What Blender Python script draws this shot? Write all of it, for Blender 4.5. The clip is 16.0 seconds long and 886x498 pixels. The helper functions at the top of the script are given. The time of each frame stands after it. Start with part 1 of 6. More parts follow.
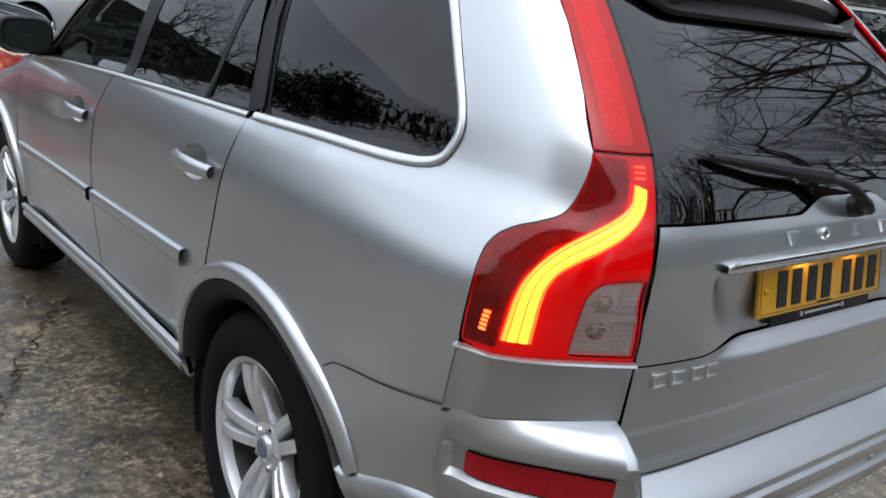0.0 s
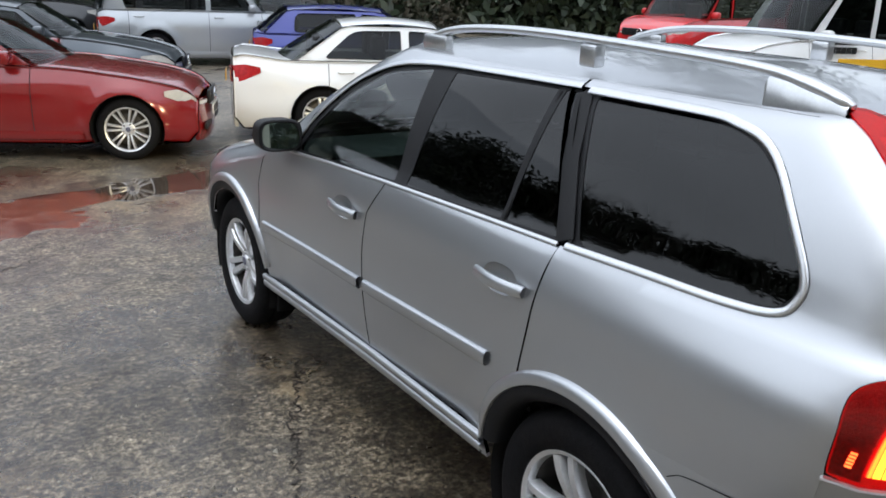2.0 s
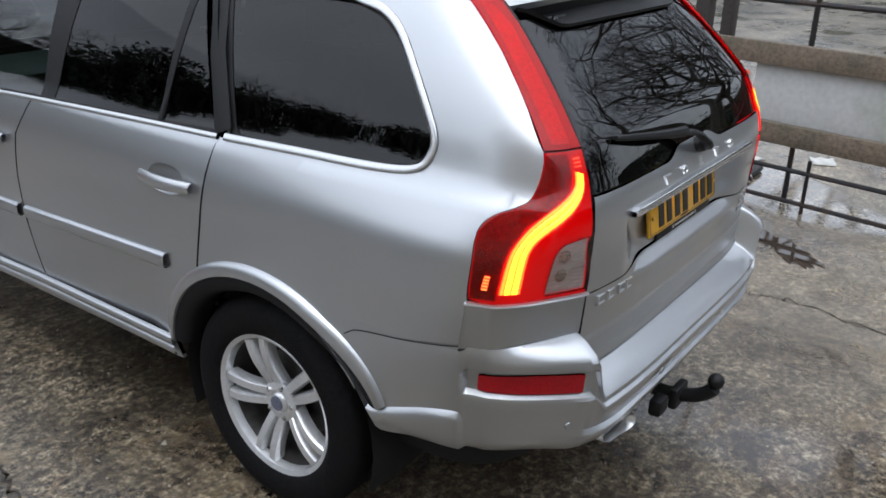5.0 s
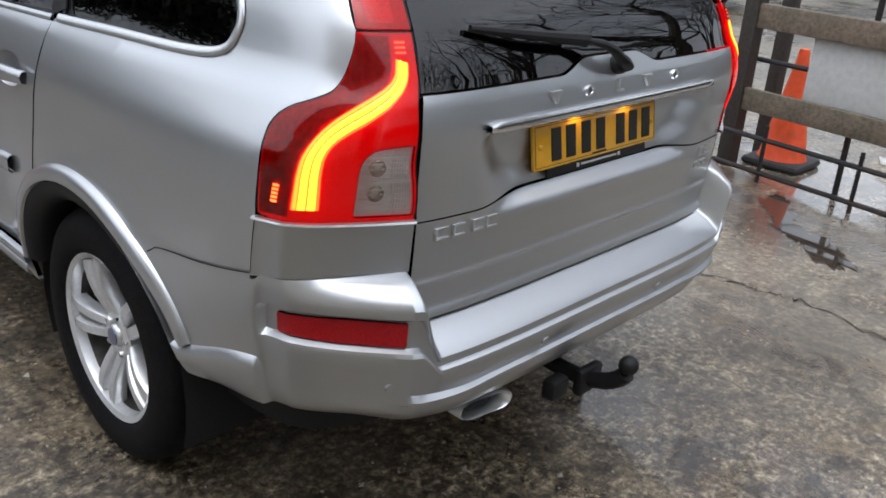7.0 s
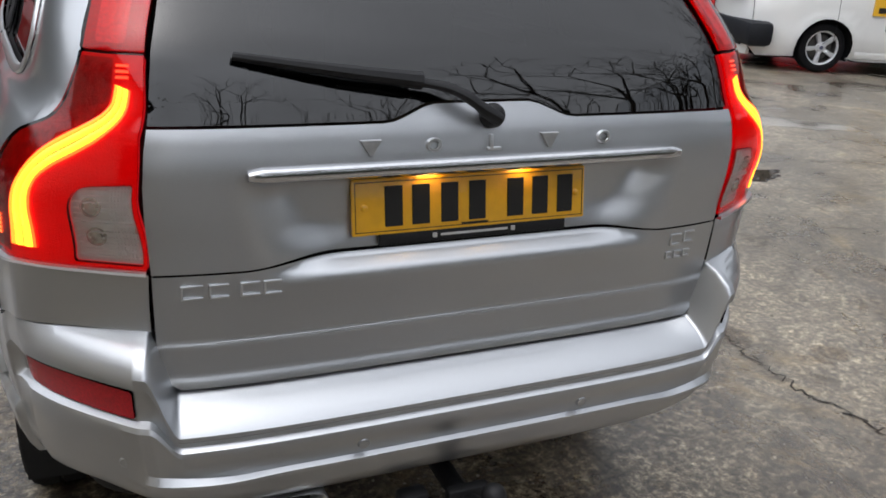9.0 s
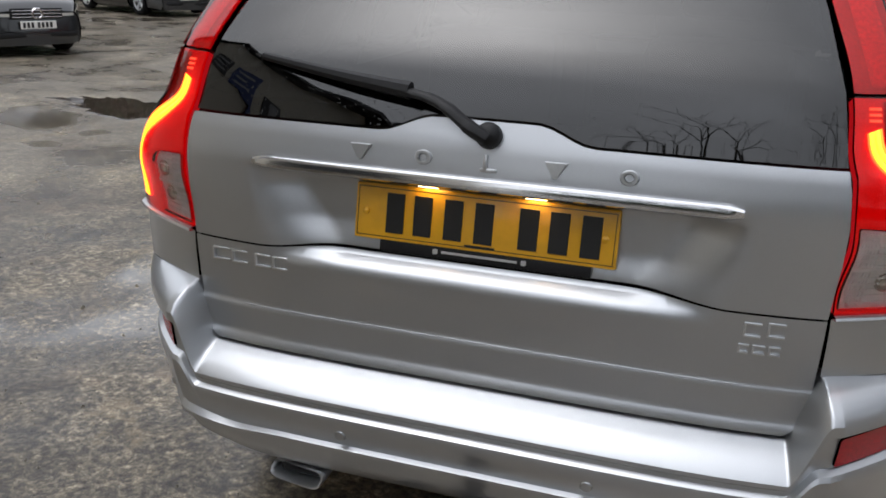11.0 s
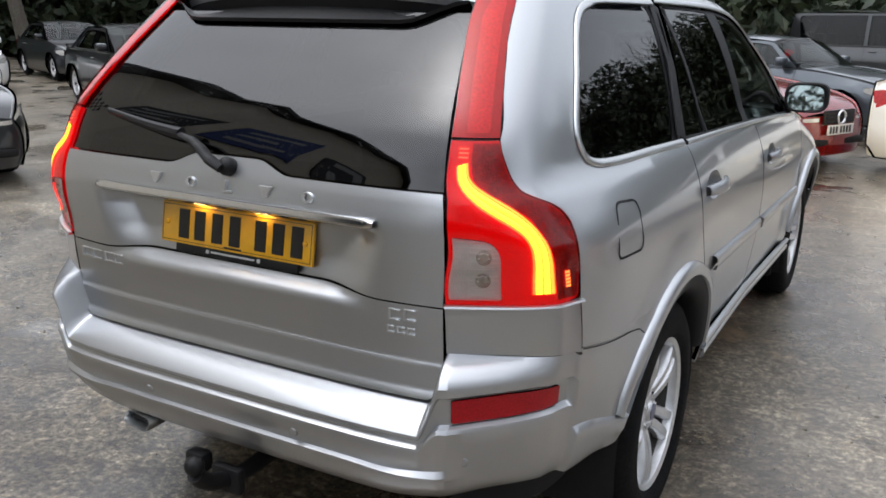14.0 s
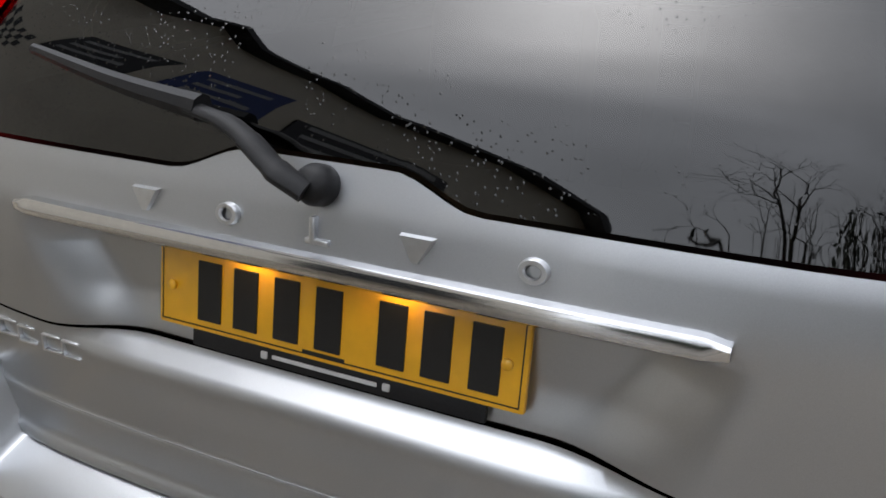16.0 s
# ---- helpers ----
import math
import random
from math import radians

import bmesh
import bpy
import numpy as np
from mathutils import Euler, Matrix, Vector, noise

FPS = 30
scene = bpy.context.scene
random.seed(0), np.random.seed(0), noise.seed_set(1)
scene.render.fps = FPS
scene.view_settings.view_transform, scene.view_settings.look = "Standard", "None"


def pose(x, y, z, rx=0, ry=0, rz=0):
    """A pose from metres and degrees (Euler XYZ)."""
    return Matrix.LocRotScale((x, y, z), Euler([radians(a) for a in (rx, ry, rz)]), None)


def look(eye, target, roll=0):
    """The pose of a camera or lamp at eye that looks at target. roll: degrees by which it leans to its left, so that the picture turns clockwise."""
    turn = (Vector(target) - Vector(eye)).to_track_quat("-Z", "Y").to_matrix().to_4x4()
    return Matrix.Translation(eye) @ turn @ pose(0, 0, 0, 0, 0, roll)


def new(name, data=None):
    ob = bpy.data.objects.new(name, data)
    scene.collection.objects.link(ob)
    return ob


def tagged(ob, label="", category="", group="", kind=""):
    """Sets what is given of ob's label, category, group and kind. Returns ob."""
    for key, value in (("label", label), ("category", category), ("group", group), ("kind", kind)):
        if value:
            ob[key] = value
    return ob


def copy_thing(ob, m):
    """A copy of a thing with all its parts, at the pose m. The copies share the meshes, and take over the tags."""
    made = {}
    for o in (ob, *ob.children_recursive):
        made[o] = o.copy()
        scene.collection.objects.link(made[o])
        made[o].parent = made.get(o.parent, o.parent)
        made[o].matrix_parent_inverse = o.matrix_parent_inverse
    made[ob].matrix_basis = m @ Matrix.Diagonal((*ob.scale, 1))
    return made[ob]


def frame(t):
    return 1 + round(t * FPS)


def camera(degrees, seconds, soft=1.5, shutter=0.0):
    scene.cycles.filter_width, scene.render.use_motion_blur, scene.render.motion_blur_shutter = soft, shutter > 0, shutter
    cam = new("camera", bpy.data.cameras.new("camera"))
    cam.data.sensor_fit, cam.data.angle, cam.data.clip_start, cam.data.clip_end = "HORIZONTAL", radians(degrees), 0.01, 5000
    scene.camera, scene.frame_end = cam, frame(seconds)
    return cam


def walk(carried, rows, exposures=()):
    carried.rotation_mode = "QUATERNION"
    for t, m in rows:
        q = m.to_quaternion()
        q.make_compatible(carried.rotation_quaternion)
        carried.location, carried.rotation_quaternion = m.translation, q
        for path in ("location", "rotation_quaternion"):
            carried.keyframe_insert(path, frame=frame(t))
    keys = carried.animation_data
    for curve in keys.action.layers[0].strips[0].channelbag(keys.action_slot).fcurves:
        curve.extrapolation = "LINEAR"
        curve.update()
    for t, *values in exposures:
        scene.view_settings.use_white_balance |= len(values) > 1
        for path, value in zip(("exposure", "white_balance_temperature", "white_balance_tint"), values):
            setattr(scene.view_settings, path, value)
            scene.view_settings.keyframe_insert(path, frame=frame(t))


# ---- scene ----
cam = camera(54.7, 16.0, soft=1.7)
PATH = [
    (0, (-1.829, -1.821, 1.541), (-0.616, -0.328, 0.992), 6.4),
    (0.5, (-2.058, -1.791, 1.649), (-0.916, -0.272, 1.028), 6.8),
    (1, (-2.217, -1.763, 1.839), (-1.159, -0.211, 1.153), 3.7),
    (1.5, (-2.354, -1.713, 1.918), (-1.351, -0.11, 1.268), 2.6),
    (2, (-2.474, -1.625, 1.955), (-1.429, -0.032, 1.349), 2.2),
    (2.5, (-2.582, -1.567, 1.978), (-1.44, -0.06, 1.326), 0.9),
    (3, (-2.651, -1.554, 1.966), (-1.425, -0.123, 1.297), 0.9),
    (3.5, (-2.65, -1.574, 1.954), (-1.345, -0.222, 1.271), 1.2),
    (4, (-2.629, -1.633, 1.942), (-1.247, -0.369, 1.241), 0.8),
    (4.5, (-2.566, -1.728, 1.926), (-1.119, -0.546, 1.213), 1.0),
    (5, (-2.472, -1.822, 1.896), (-0.983, -0.726, 1.132), 1.2),
    (5.2, (-2.412, -1.852, 1.876), (-0.926, -0.778, 1.077), 0.9),
    (7.3, (-1.654, -2.164, 1.57), (-0.375, -0.824, 0.816), 3.9),
    (7.5, (-1.566, -2.211, 1.573), (-0.338, -0.815, 0.837), 3.8),
    (8, (-1.316, -2.34, 1.561), (-0.238, -0.815, 0.844), 4.0),
    (8.5, (-1.045, -2.413, 1.556), (-0.096, -0.805, 0.84), 3.5),
    (9, (-0.753, -2.397, 1.554), (0.041, -0.703, 0.847), 3.6),
    (9.5, (-0.422, -2.415, 1.536), (0.082, -0.607, 0.845), 3.6),
    (10, (-0.139, -2.403, 1.517), (0.02, -0.528, 0.839), 3.5),
    (10.2, (-0.02, -2.387, 1.517), (-0.041, -0.504, 0.844), 2.9),
    (12.3, (1.024, -2.55, 1.502), (0.099, -0.874, 0.923), 1.9),
    (12.5, (1.13, -2.546, 1.549), (0.19, -0.89, 0.935), 1.2),
    (13, (1.353, -2.602, 1.558), (0.404, -0.938, 0.983), 1.1),
    (13.5, (1.508, -2.633, 1.579), (0.562, -0.948, 1.062), 1.0),
    (14, (1.533, -2.537, 1.579), (0.583, -0.854, 1.062), 0.8),
    (14.5, (1.427, -2.378, 1.58), (0.375, -0.784, 0.988), 1.9),
    (15, (1.168, -2.171, 1.552), (0.072, -0.628, 0.908), 0.4),
    (15.5, (0.846, -1.962, 1.527), (-0.169, -0.371, 0.863), -1.3),
    (15.8, (0.65, -1.801, 1.498), (-0.245, -0.144, 0.824), 0.0),
    (16, (0.532, -1.7, 1.486), (-0.287, -0.019, 0.776), 0.8),
]
walk(cam, [(t, look(eye, target, roll)) for t, eye, target, roll in PATH], [(0, 1.08, 6030, 8), (5, 1.02, 6050, 9), (8, 1.10, 6300, 10), (10, 0.76, 6400, 10), (12.5, 1.0, 6300, 10), (14, 1.15, 6300, 10), (16, 1.1, 6350, 10)])

# ---- daylight: an overcast winter sky ----
world = bpy.data.worlds.new("overcast_sky")
scene.world = world
world.use_nodes = True
wn, wl = world.node_tree.nodes, world.node_tree.links
wn.clear()
w_out, w_bg, w_sky = wn.new("ShaderNodeOutputWorld"), wn.new("ShaderNodeBackground"), wn.new("ShaderNodeTexSky")
w_sky.sky_type, w_sky.sun_disc = "NISHITA", False
w_sky.sun_elevation, w_sky.sun_rotation = radians(72), radians(240)
w_sky.air_density, w_sky.dust_density, w_sky.ozone_density = 1.0, 1.5, 1.5
w_hsv = wn.new("ShaderNodeHueSaturation")
w_hsv.inputs["Saturation"].default_value = 0.22
w_mix, w_cloud, w_coord, w_ramp = wn.new("ShaderNodeMix"), wn.new("ShaderNodeTexNoise"), wn.new("ShaderNodeTexCoord"), wn.new("ShaderNodeMapRange")
w_mix.data_type, w_mix.blend_type = "RGBA", "MULTIPLY"
w_mix.inputs["Factor"].default_value = 1.0
w_cloud.inputs["Scale"].default_value, w_cloud.inputs["Detail"].default_value = 2.2, 4.0
w_ramp.inputs["From Min"].default_value, w_ramp.inputs["From Max"].default_value = 0.3, 0.7
w_ramp.inputs["To Min"].default_value, w_ramp.inputs["To Max"].default_value = 0.75, 1.15
wl.new(w_coord.outputs["Generated"], w_cloud.inputs["Vector"])
wl.new(w_cloud.outputs["Fac"], w_ramp.inputs["Value"])
wl.new(w_sky.outputs[0], w_hsv.inputs["Color"])
wl.new(w_hsv.outputs[0], w_mix.inputs["A"])
wl.new(w_ramp.outputs[0], w_mix.inputs["B"])
w_sep, w_high, w_mul = wn.new("ShaderNodeSeparateXYZ"), wn.new("ShaderNodeMapRange"), wn.new("ShaderNodeMix")
w_high.inputs["From Min"].default_value, w_high.inputs["From Max"].default_value = 0.0, 1.0
w_high.inputs["To Min"].default_value, w_high.inputs["To Max"].default_value = 0.74, 1.42
w_mul.data_type, w_mul.blend_type = "RGBA", "MULTIPLY"
w_mul.inputs["Factor"].default_value = 1.0
wl.new(w_coord.outputs["Generated"], w_sep.inputs[0])
wl.new(w_sep.outputs["Z"], w_high.inputs["Value"])
wl.new(w_mix.outputs["Result"], w_mul.inputs["A"])
wl.new(w_high.outputs[0], w_mul.inputs["B"])
wl.new(w_mul.outputs["Result"], w_bg.inputs["Color"])
wl.new(w_bg.outputs[0], w_out.inputs["Surface"])
w_bg.inputs["Strength"].default_value = 0.14
sun = new("sun", bpy.data.lights.new("sun", "SUN"))
sun.data.energy, sun.data.angle, sun.data.color = 0.5, radians(140), (1.0, 0.98, 0.96)
sun.matrix_world = look((0, 0, 30), (8.4, 4.9, 0))


# ---- materials ----
def material(name, color, rough=0.5, metal=0.0, grain=0.0, grain_scale=60.0, bump=0.0, bump_scale=120.0, stain=None, stain_scale=3.0,
             stain_amount=0.5, coat=0.0, rough_var=0.0, emit=None, emit_strength=0.0, spec=0.5, obj_random=0.0):
    """A Principled material: fine grain and broad stains in the colour, fine relief, uneven gloss."""
    m = bpy.data.materials.new(name)
    m.use_nodes = True
    nt = m.node_tree
    n, l = nt.nodes, nt.links
    b = n["Principled BSDF"]
    b.inputs["Roughness"].default_value, b.inputs["Metallic"].default_value = rough, metal
    b.inputs["Coat Weight"].default_value, b.inputs["Coat Roughness"].default_value = coat, 0.04
    b.inputs["Specular IOR Level"].default_value = spec
    co = n.new("ShaderNodeTexCoord")
    base = n.new("ShaderNodeRGB")
    base.outputs[0].default_value = (*color, 1)
    out = base.outputs[0]

    def noise_at(scale, detail=5.0):
        t = n.new("ShaderNodeTexNoise")
        t.inputs["Scale"].default_value, t.inputs["Detail"].default_value = scale, detail
        l.new(co.outputs["Object"], t.inputs["Vector"])
        return t.outputs["Fac"]

    def remap(socket, a, b_, c, d):
        r = n.new("ShaderNodeMapRange")
        for key, v in zip(("From Min", "From Max", "To Min", "To Max"), (a, b_, c, d)):
            r.inputs[key].default_value = v
        l.new(socket, r.inputs["Value"])
        return r.outputs[0]

    def mixed(fac, a, b_, mode="MIX"):
        x = n.new("ShaderNodeMix")
        x.data_type, x.blend_type = "RGBA", mode
        if isinstance(fac, float):
            x.inputs["Factor"].default_value = fac
        else:
            l.new(fac, x.inputs["Factor"])
        for key, v in (("A", a), ("B", b_)):
            if isinstance(v, tuple):
                x.inputs[key].default_value = (*v, 1)
            else:
                l.new(v, x.inputs[key])
        return x.outputs["Result"]
    if stain:
        out = mixed(remap(noise_at(stain_scale), 0.45, 0.7, 0, stain_amount), out, stain)
    if grain:
        g = remap(noise_at(grain_scale), 0.3, 0.7, 1 - grain, 1 + grain)
        out = mixed(1.0, out, g, "MULTIPLY")
    if obj_random:
        info = n.new("ShaderNodeObjectInfo")
        out = mixed(1.0, out, remap(info.outputs["Random"], 0, 1, 1 - obj_random, 1 + obj_random), "MULTIPLY")
    l.new(out, b.inputs["Base Color"])
    if rough_var:
        l.new(remap(noise_at(stain_scale * 2.3), 0.35, 0.65, max(0.02, rough - rough_var), rough + rough_var), b.inputs["Roughness"])
    if bump:
        bp = n.new("ShaderNodeBump")
        bp.inputs["Strength"].default_value, bp.inputs["Distance"].default_value = bump, 0.01
        l.new(noise_at(bump_scale), bp.inputs["Height"])
        l.new(bp.outputs[0], b.inputs["Normal"])
    if emit:
        b.inputs["Emission Color"].default_value, b.inputs["Emission Strength"].default_value = (*emit, 1), emit_strength
    return m


def glass(name, tint, ior=1.5, spots=False):
    """A thin pane: it passes tinted light and mirrors by Fresnel; spots: rain drops that roughen its gloss."""
    m = bpy.data.materials.new(name)
    m.use_nodes = True
    n, l = m.node_tree.nodes, m.node_tree.links
    n.clear()
    out, mix, clear, gloss, fres = (n.new("ShaderNode" + k) for k in ("OutputMaterial", "MixShader", "BsdfTransparent", "BsdfGlossy", "Fresnel"))
    clear.inputs["Color"].default_value = (*tint, 1)
    gloss.inputs["Roughness"].default_value = 0.015
    fres.inputs["IOR"].default_value = ior
    l.new(fres.outputs[0], mix.inputs[0])
    l.new(clear.outputs[0], mix.inputs[1])
    l.new(gloss.outputs[0], mix.inputs[2])
    l.new(mix.outputs[0], out.inputs["Surface"])
    if spots:
        co, vor, rng, bp = (n.new("ShaderNode" + k) for k in ("TexCoord", "TexVoronoi", "MapRange", "Bump"))
        patch, cut, mul = n.new("ShaderNodeTexNoise"), n.new("ShaderNodeMapRange"), n.new("ShaderNodeMath")
        vor.inputs["Scale"].default_value = 130.0
        l.new(co.outputs["Object"], vor.inputs["Vector"])
        rng.inputs["From Min"].default_value, rng.inputs["From Max"].default_value = 0.06, 0.22
        rng.inputs["To Min"].default_value, rng.inputs["To Max"].default_value = 1.0, 0.0
        l.new(vor.outputs["Distance"], rng.inputs["Value"])
        patch.inputs["Scale"].default_value = 4.0
        l.new(co.outputs["Object"], patch.inputs["Vector"])
        cut.inputs["From Min"].default_value, cut.inputs["From Max"].default_value = 0.5, 0.62
        l.new(patch.outputs["Fac"], cut.inputs["Value"])
        mul.operation = "MULTIPLY"
        l.new(rng.outputs[0], mul.inputs[0])
        l.new(cut.outputs[0], mul.inputs[1])
        bp.inputs["Strength"].default_value, bp.inputs["Distance"].default_value = 0.16, 0.003
        l.new(mul.outputs[0], bp.inputs["Height"])
        l.new(bp.outputs[0], gloss.inputs["Normal"])
    return m


def lens(name, color, rough=0.08):
    """Clear coloured plastic of a lamp cover, in front of what it covers."""
    m = glass(name, color, 1.5)
    m.node_tree.nodes["Glossy BSDF"].inputs["Roughness"].default_value = rough
    return m


SILVER = material("silver_metallic_paint", (0.50, 0.515, 0.535), 0.37, 0.92, grain=0.05, grain_scale=900, coat=0.9, stain=(0.54, 0.55, 0.56), stain_scale=2.2, stain_amount=0.25)
BLACK_SHELL = material("black_inner_shell", (0.006, 0.006, 0.007), 0.8, grain=0.2)
BLACK_PLASTIC = material("black_plastic", (0.009, 0.009, 0.010), 0.5, spec=0.3, grain=0.2, grain_scale=200, bump=0.1, bump_scale=600)
DARK_TRIM = material("dark_grey_plastic", (0.009, 0.010, 0.013), 0.55, spec=0.25, grain=0.2, grain_scale=150, stain=(0.015, 0.015, 0.016), stain_scale=9, stain_amount=0.4)
PRIVACY = glass("privacy_glass", (0.03, 0.03, 0.032), 1.55, spots=True)
PRIVACY_REAR = glass("rear_privacy_glass", (0.03, 0.03, 0.032), 1.76, spots=True)
TINT = glass("tinted_glass", (0.66, 0.80, 0.74), 1.9)
CHROME = material("chrome", (0.75, 0.75, 0.76), 0.12, 1.0, grain=0.05, grain_scale=80)
SATIN = material("satin_aluminium", (0.66, 0.67, 0.68), 0.28, 0.9, grain=0.05, grain_scale=120)
ALLOY = material("alloy_wheel_paint", (0.70, 0.71, 0.73), 0.32, 0.6, grain=0.06, grain_scale=60, coat=0.5, stain=(0.45, 0.43, 0.40), stain_scale=12, stain_amount=0.25)
RUBBER = material("tyre_rubber", (0.007, 0.007, 0.008), 0.75, spec=0.12, grain=0.3, grain_scale=60, bump=0.3, bump_scale=150, stain=(0.014, 0.012, 0.011), stain_scale=8, stain_amount=0.4)
STEEL = material("dark_brake_steel", (0.10, 0.095, 0.09), 0.5, 0.8, grain=0.3, grain_scale=50)
DARK_BARREL = material("dark_wheel_barrel", (0.045, 0.042, 0.040), 0.6, 0.3, grain=0.3, grain_scale=30)
BADGE = material("wheel_badge", (0.16, 0.17, 0.24), 0.3, 0.4, grain=0.2, grain_scale=120)
RED_LENS = lens("red_lamp_lens", (0.92, 0.05, 0.06))
CLEAR_LENS = lens("clear_lamp_lens", (0.97, 0.97, 0.97), 0.2)
LAMP_RED = material("red_lamp_reflector", (0.72, 0.10, 0.10), 0.5, 0.0, spec=0.2, bump=0.2, bump_scale=260, grain=0.08, grain_scale=140)
LAMP_DARK = material("dark_red_lamp_housing", (0.48, 0.02, 0.026), 0.4, 0.0, spec=0.2, grain=0.3, grain_scale=90, bump=0.3, bump_scale=180)
LAMP_SILVER = material("lamp_reflector_silver", (0.98, 0.97, 0.95), 0.28, 0.25, bump=0.25, bump_scale=90, grain=0.06, grain_scale=50)
GUIDE = material("amber_light_guide", (0.9, 0.25, 0.02), 0.3, emit=(1.0, 0.33, 0.014), emit_strength=2.1)
GUIDE_EDGE = material("red_light_guide", (0.9, 0.05, 0.02), 0.3, emit=(1.0, 0.10, 0.01), emit_strength=1.3)
LAMP_GLOW = material("lit_red_lamp", (0.55, 0.03, 0.03), 0.5, spec=0.2, emit=(1.0, 0.012, 0.02), emit_strength=0.20, bump=0.3, bump_scale=260, grain=0.1, grain_scale=160)
GUIDE_SIDE = material("orange_light_guide", (0.9, 0.15, 0.02), 0.3, emit=(1.0, 0.17, 0.012), emit_strength=1.8)
LAMP_DIM = material("dim_red_diodes", (0.9, 0.05, 0.02), 0.3, emit=(1.0, 0.05, 0.01), emit_strength=0.9)
MARKER = material("red_marker_diodes", (0.9, 0.05, 0.02), 0.3, emit=(1.0, 0.12, 0.02), emit_strength=2.0)
REFLECTOR = material("red_reflector", (0.40, 0.006, 0.012), 0.22, spec=0.25, coat=0.15, bump=0.25, bump_scale=320, grain=0.25, grain_scale=200)
PLATE_YELLOW = material("yellow_plate", (0.78, 0.40, 0.012), 0.35, coat=0.5, grain=0.06, grain_scale=40, stain=(0.5, 0.26, 0.02), stain_scale=9, stain_amount=0.3)
PLATE_WHITE = material("white_plate", (0.75, 0.74, 0.70), 0.35, coat=0.5, grain=0.06, grain_scale=40)
INK = material("black_print", (0.01, 0.01, 0.01), 0.4, grain=0.1)
GREY_INK = material("grey_print", (0.45, 0.45, 0.45), 0.5, grain=0.1)
MIRROR = material("mirror_glass", (0.42, 0.50, 0.49), 0.02, 1.0)
SEAT = material("grey_seat_leather", (0.13, 0.14, 0.14), 0.55, grain=0.2, grain_scale=30, bump=0.2)
BULB = material("plate_lamp", (1, 0.85, 0.6), 0.4, emit=(1.0, 0.62, 0.25), emit_strength=9.0)


def wet_ground():
    """Worn wet concrete: mottled aggregate, darker wet stains, mud patches, puddles that mirror."""
    m = bpy.data.materials.new("wet_worn_concrete")
    m.use_nodes = True
    n, l = m.node_tree.nodes, m.node_tree.links
    b = n["Principled BSDF"]
    co = n.new("ShaderNodeTexCoord")

    def tex(scale, detail=6.0, rough=0.55, dist=0.0):
        t = n.new("ShaderNodeTexNoise")
        t.inputs["Scale"].default_value, t.inputs["Detail"].default_value, t.inputs["Roughness"].default_value = scale, detail, rough
        t.inputs["Distortion"].default_value = dist
        l.new(co.outputs["Object"], t.inputs["Vector"])
        return t.outputs["Fac"]

    def ramp(socket, stops):
        r = n.new("ShaderNodeValToRGB")
        r.color_ramp.elements[0].position, r.color_ramp.elements[0].color = stops[0][0], (*stops[0][1], 1)
        r.color_ramp.elements[1].position, r.color_ramp.elements[1].color = stops[-1][0], (*stops[-1][1], 1)
        for p, c in stops[1:-1]:
            r.color_ramp.elements.new(p).color = (*c, 1)
        l.new(socket, r.inputs[0])
        return r.outputs[0]

    def mixed(fac, a, b_, mode="MIX"):
        x = n.new("ShaderNodeMix")
        x.data_type, x.blend_type = "RGBA", mode
        if isinstance(fac, float):
            x.inputs["Factor"].default_value = fac
        else:
            l.new(fac, x.inputs["Factor"])
        for key, v in (("A", a), ("B", b_)):
            if isinstance(v, tuple):
                x.inputs[key].default_value = (*v, 1)
            else:
                l.new(v, x.inputs[key])
        return x.outputs["Result"]
    def cells(scale):
        v = n.new("ShaderNodeTexVoronoi")
        v.inputs["Scale"].default_value = scale
        l.new(co.outputs["Object"], v.inputs["Vector"])
        return v.outputs["Color"]
    fine = ramp(tex(30, 10, 0.82), [(0.40, (0.017, 0.013, 0.009)), (0.46, (0.055, 0.044, 0.031)), (0.51, (0.122, 0.104, 0.078)), (0.56, (0.235, 0.208, 0.162)), (0.64, (0.44, 0.40, 0.33))])
    chips = ramp(cells(70), [(0.05, (0.70, 0.68, 0.65)), (0.55, (1.0, 0.99, 0.97)), (0.95, (1.3, 1.28, 1.22))])
    broad = ramp(tex(0.7, 5, 0.6, 0.5), [(0.38, (0.58, 0.55, 0.50)), (0.5, (1.0, 0.99, 0.97)), (0.62, (1.35, 1.34, 1.30))])
    mid = ramp(tex(6.5, 7, 0.72, 0.3), [(0.38, (0.40, 0.36, 0.31)), (0.48, (0.90, 0.88, 0.84)), (0.60, (1.45, 1.42, 1.34))])
    color = mixed(1.0, mixed(1.0, mixed(1.0, fine, chips, "MULTIPLY"), broad, "MULTIPLY"), mid, "MULTIPLY")
    # paler, cleaner slabs away from the parking strip
    sep, away, reach = n.new("ShaderNodeSeparateXYZ"), n.new("ShaderNodeMath"), n.new("ShaderNodeMath")
    l.new(co.outputs["Object"], sep.inputs[0])
    away.operation, reach.operation = "ADD", "ABSOLUTE"
    away.inputs[1].default_value = 1.3
    l.new(sep.outputs["X"], away.inputs[0])
    l.new(away.outputs[0], reach.inputs[0])
    wave, rng_ = n.new("ShaderNodeMath"), n.new("ShaderNodeMapRange")
    wave.operation = "MULTIPLY_ADD"
    l.new(tex(0.9, 5, 0.6, 0.4), wave.inputs[0])
    wave.inputs[1].default_value = 2.4
    l.new(reach.outputs[0], wave.inputs[2])
    rng_.inputs["From Min"].default_value, rng_.inputs["From Max"].default_value = 2.8, 4.2
    l.new(wave.outputs[0], rng_.inputs["Value"])
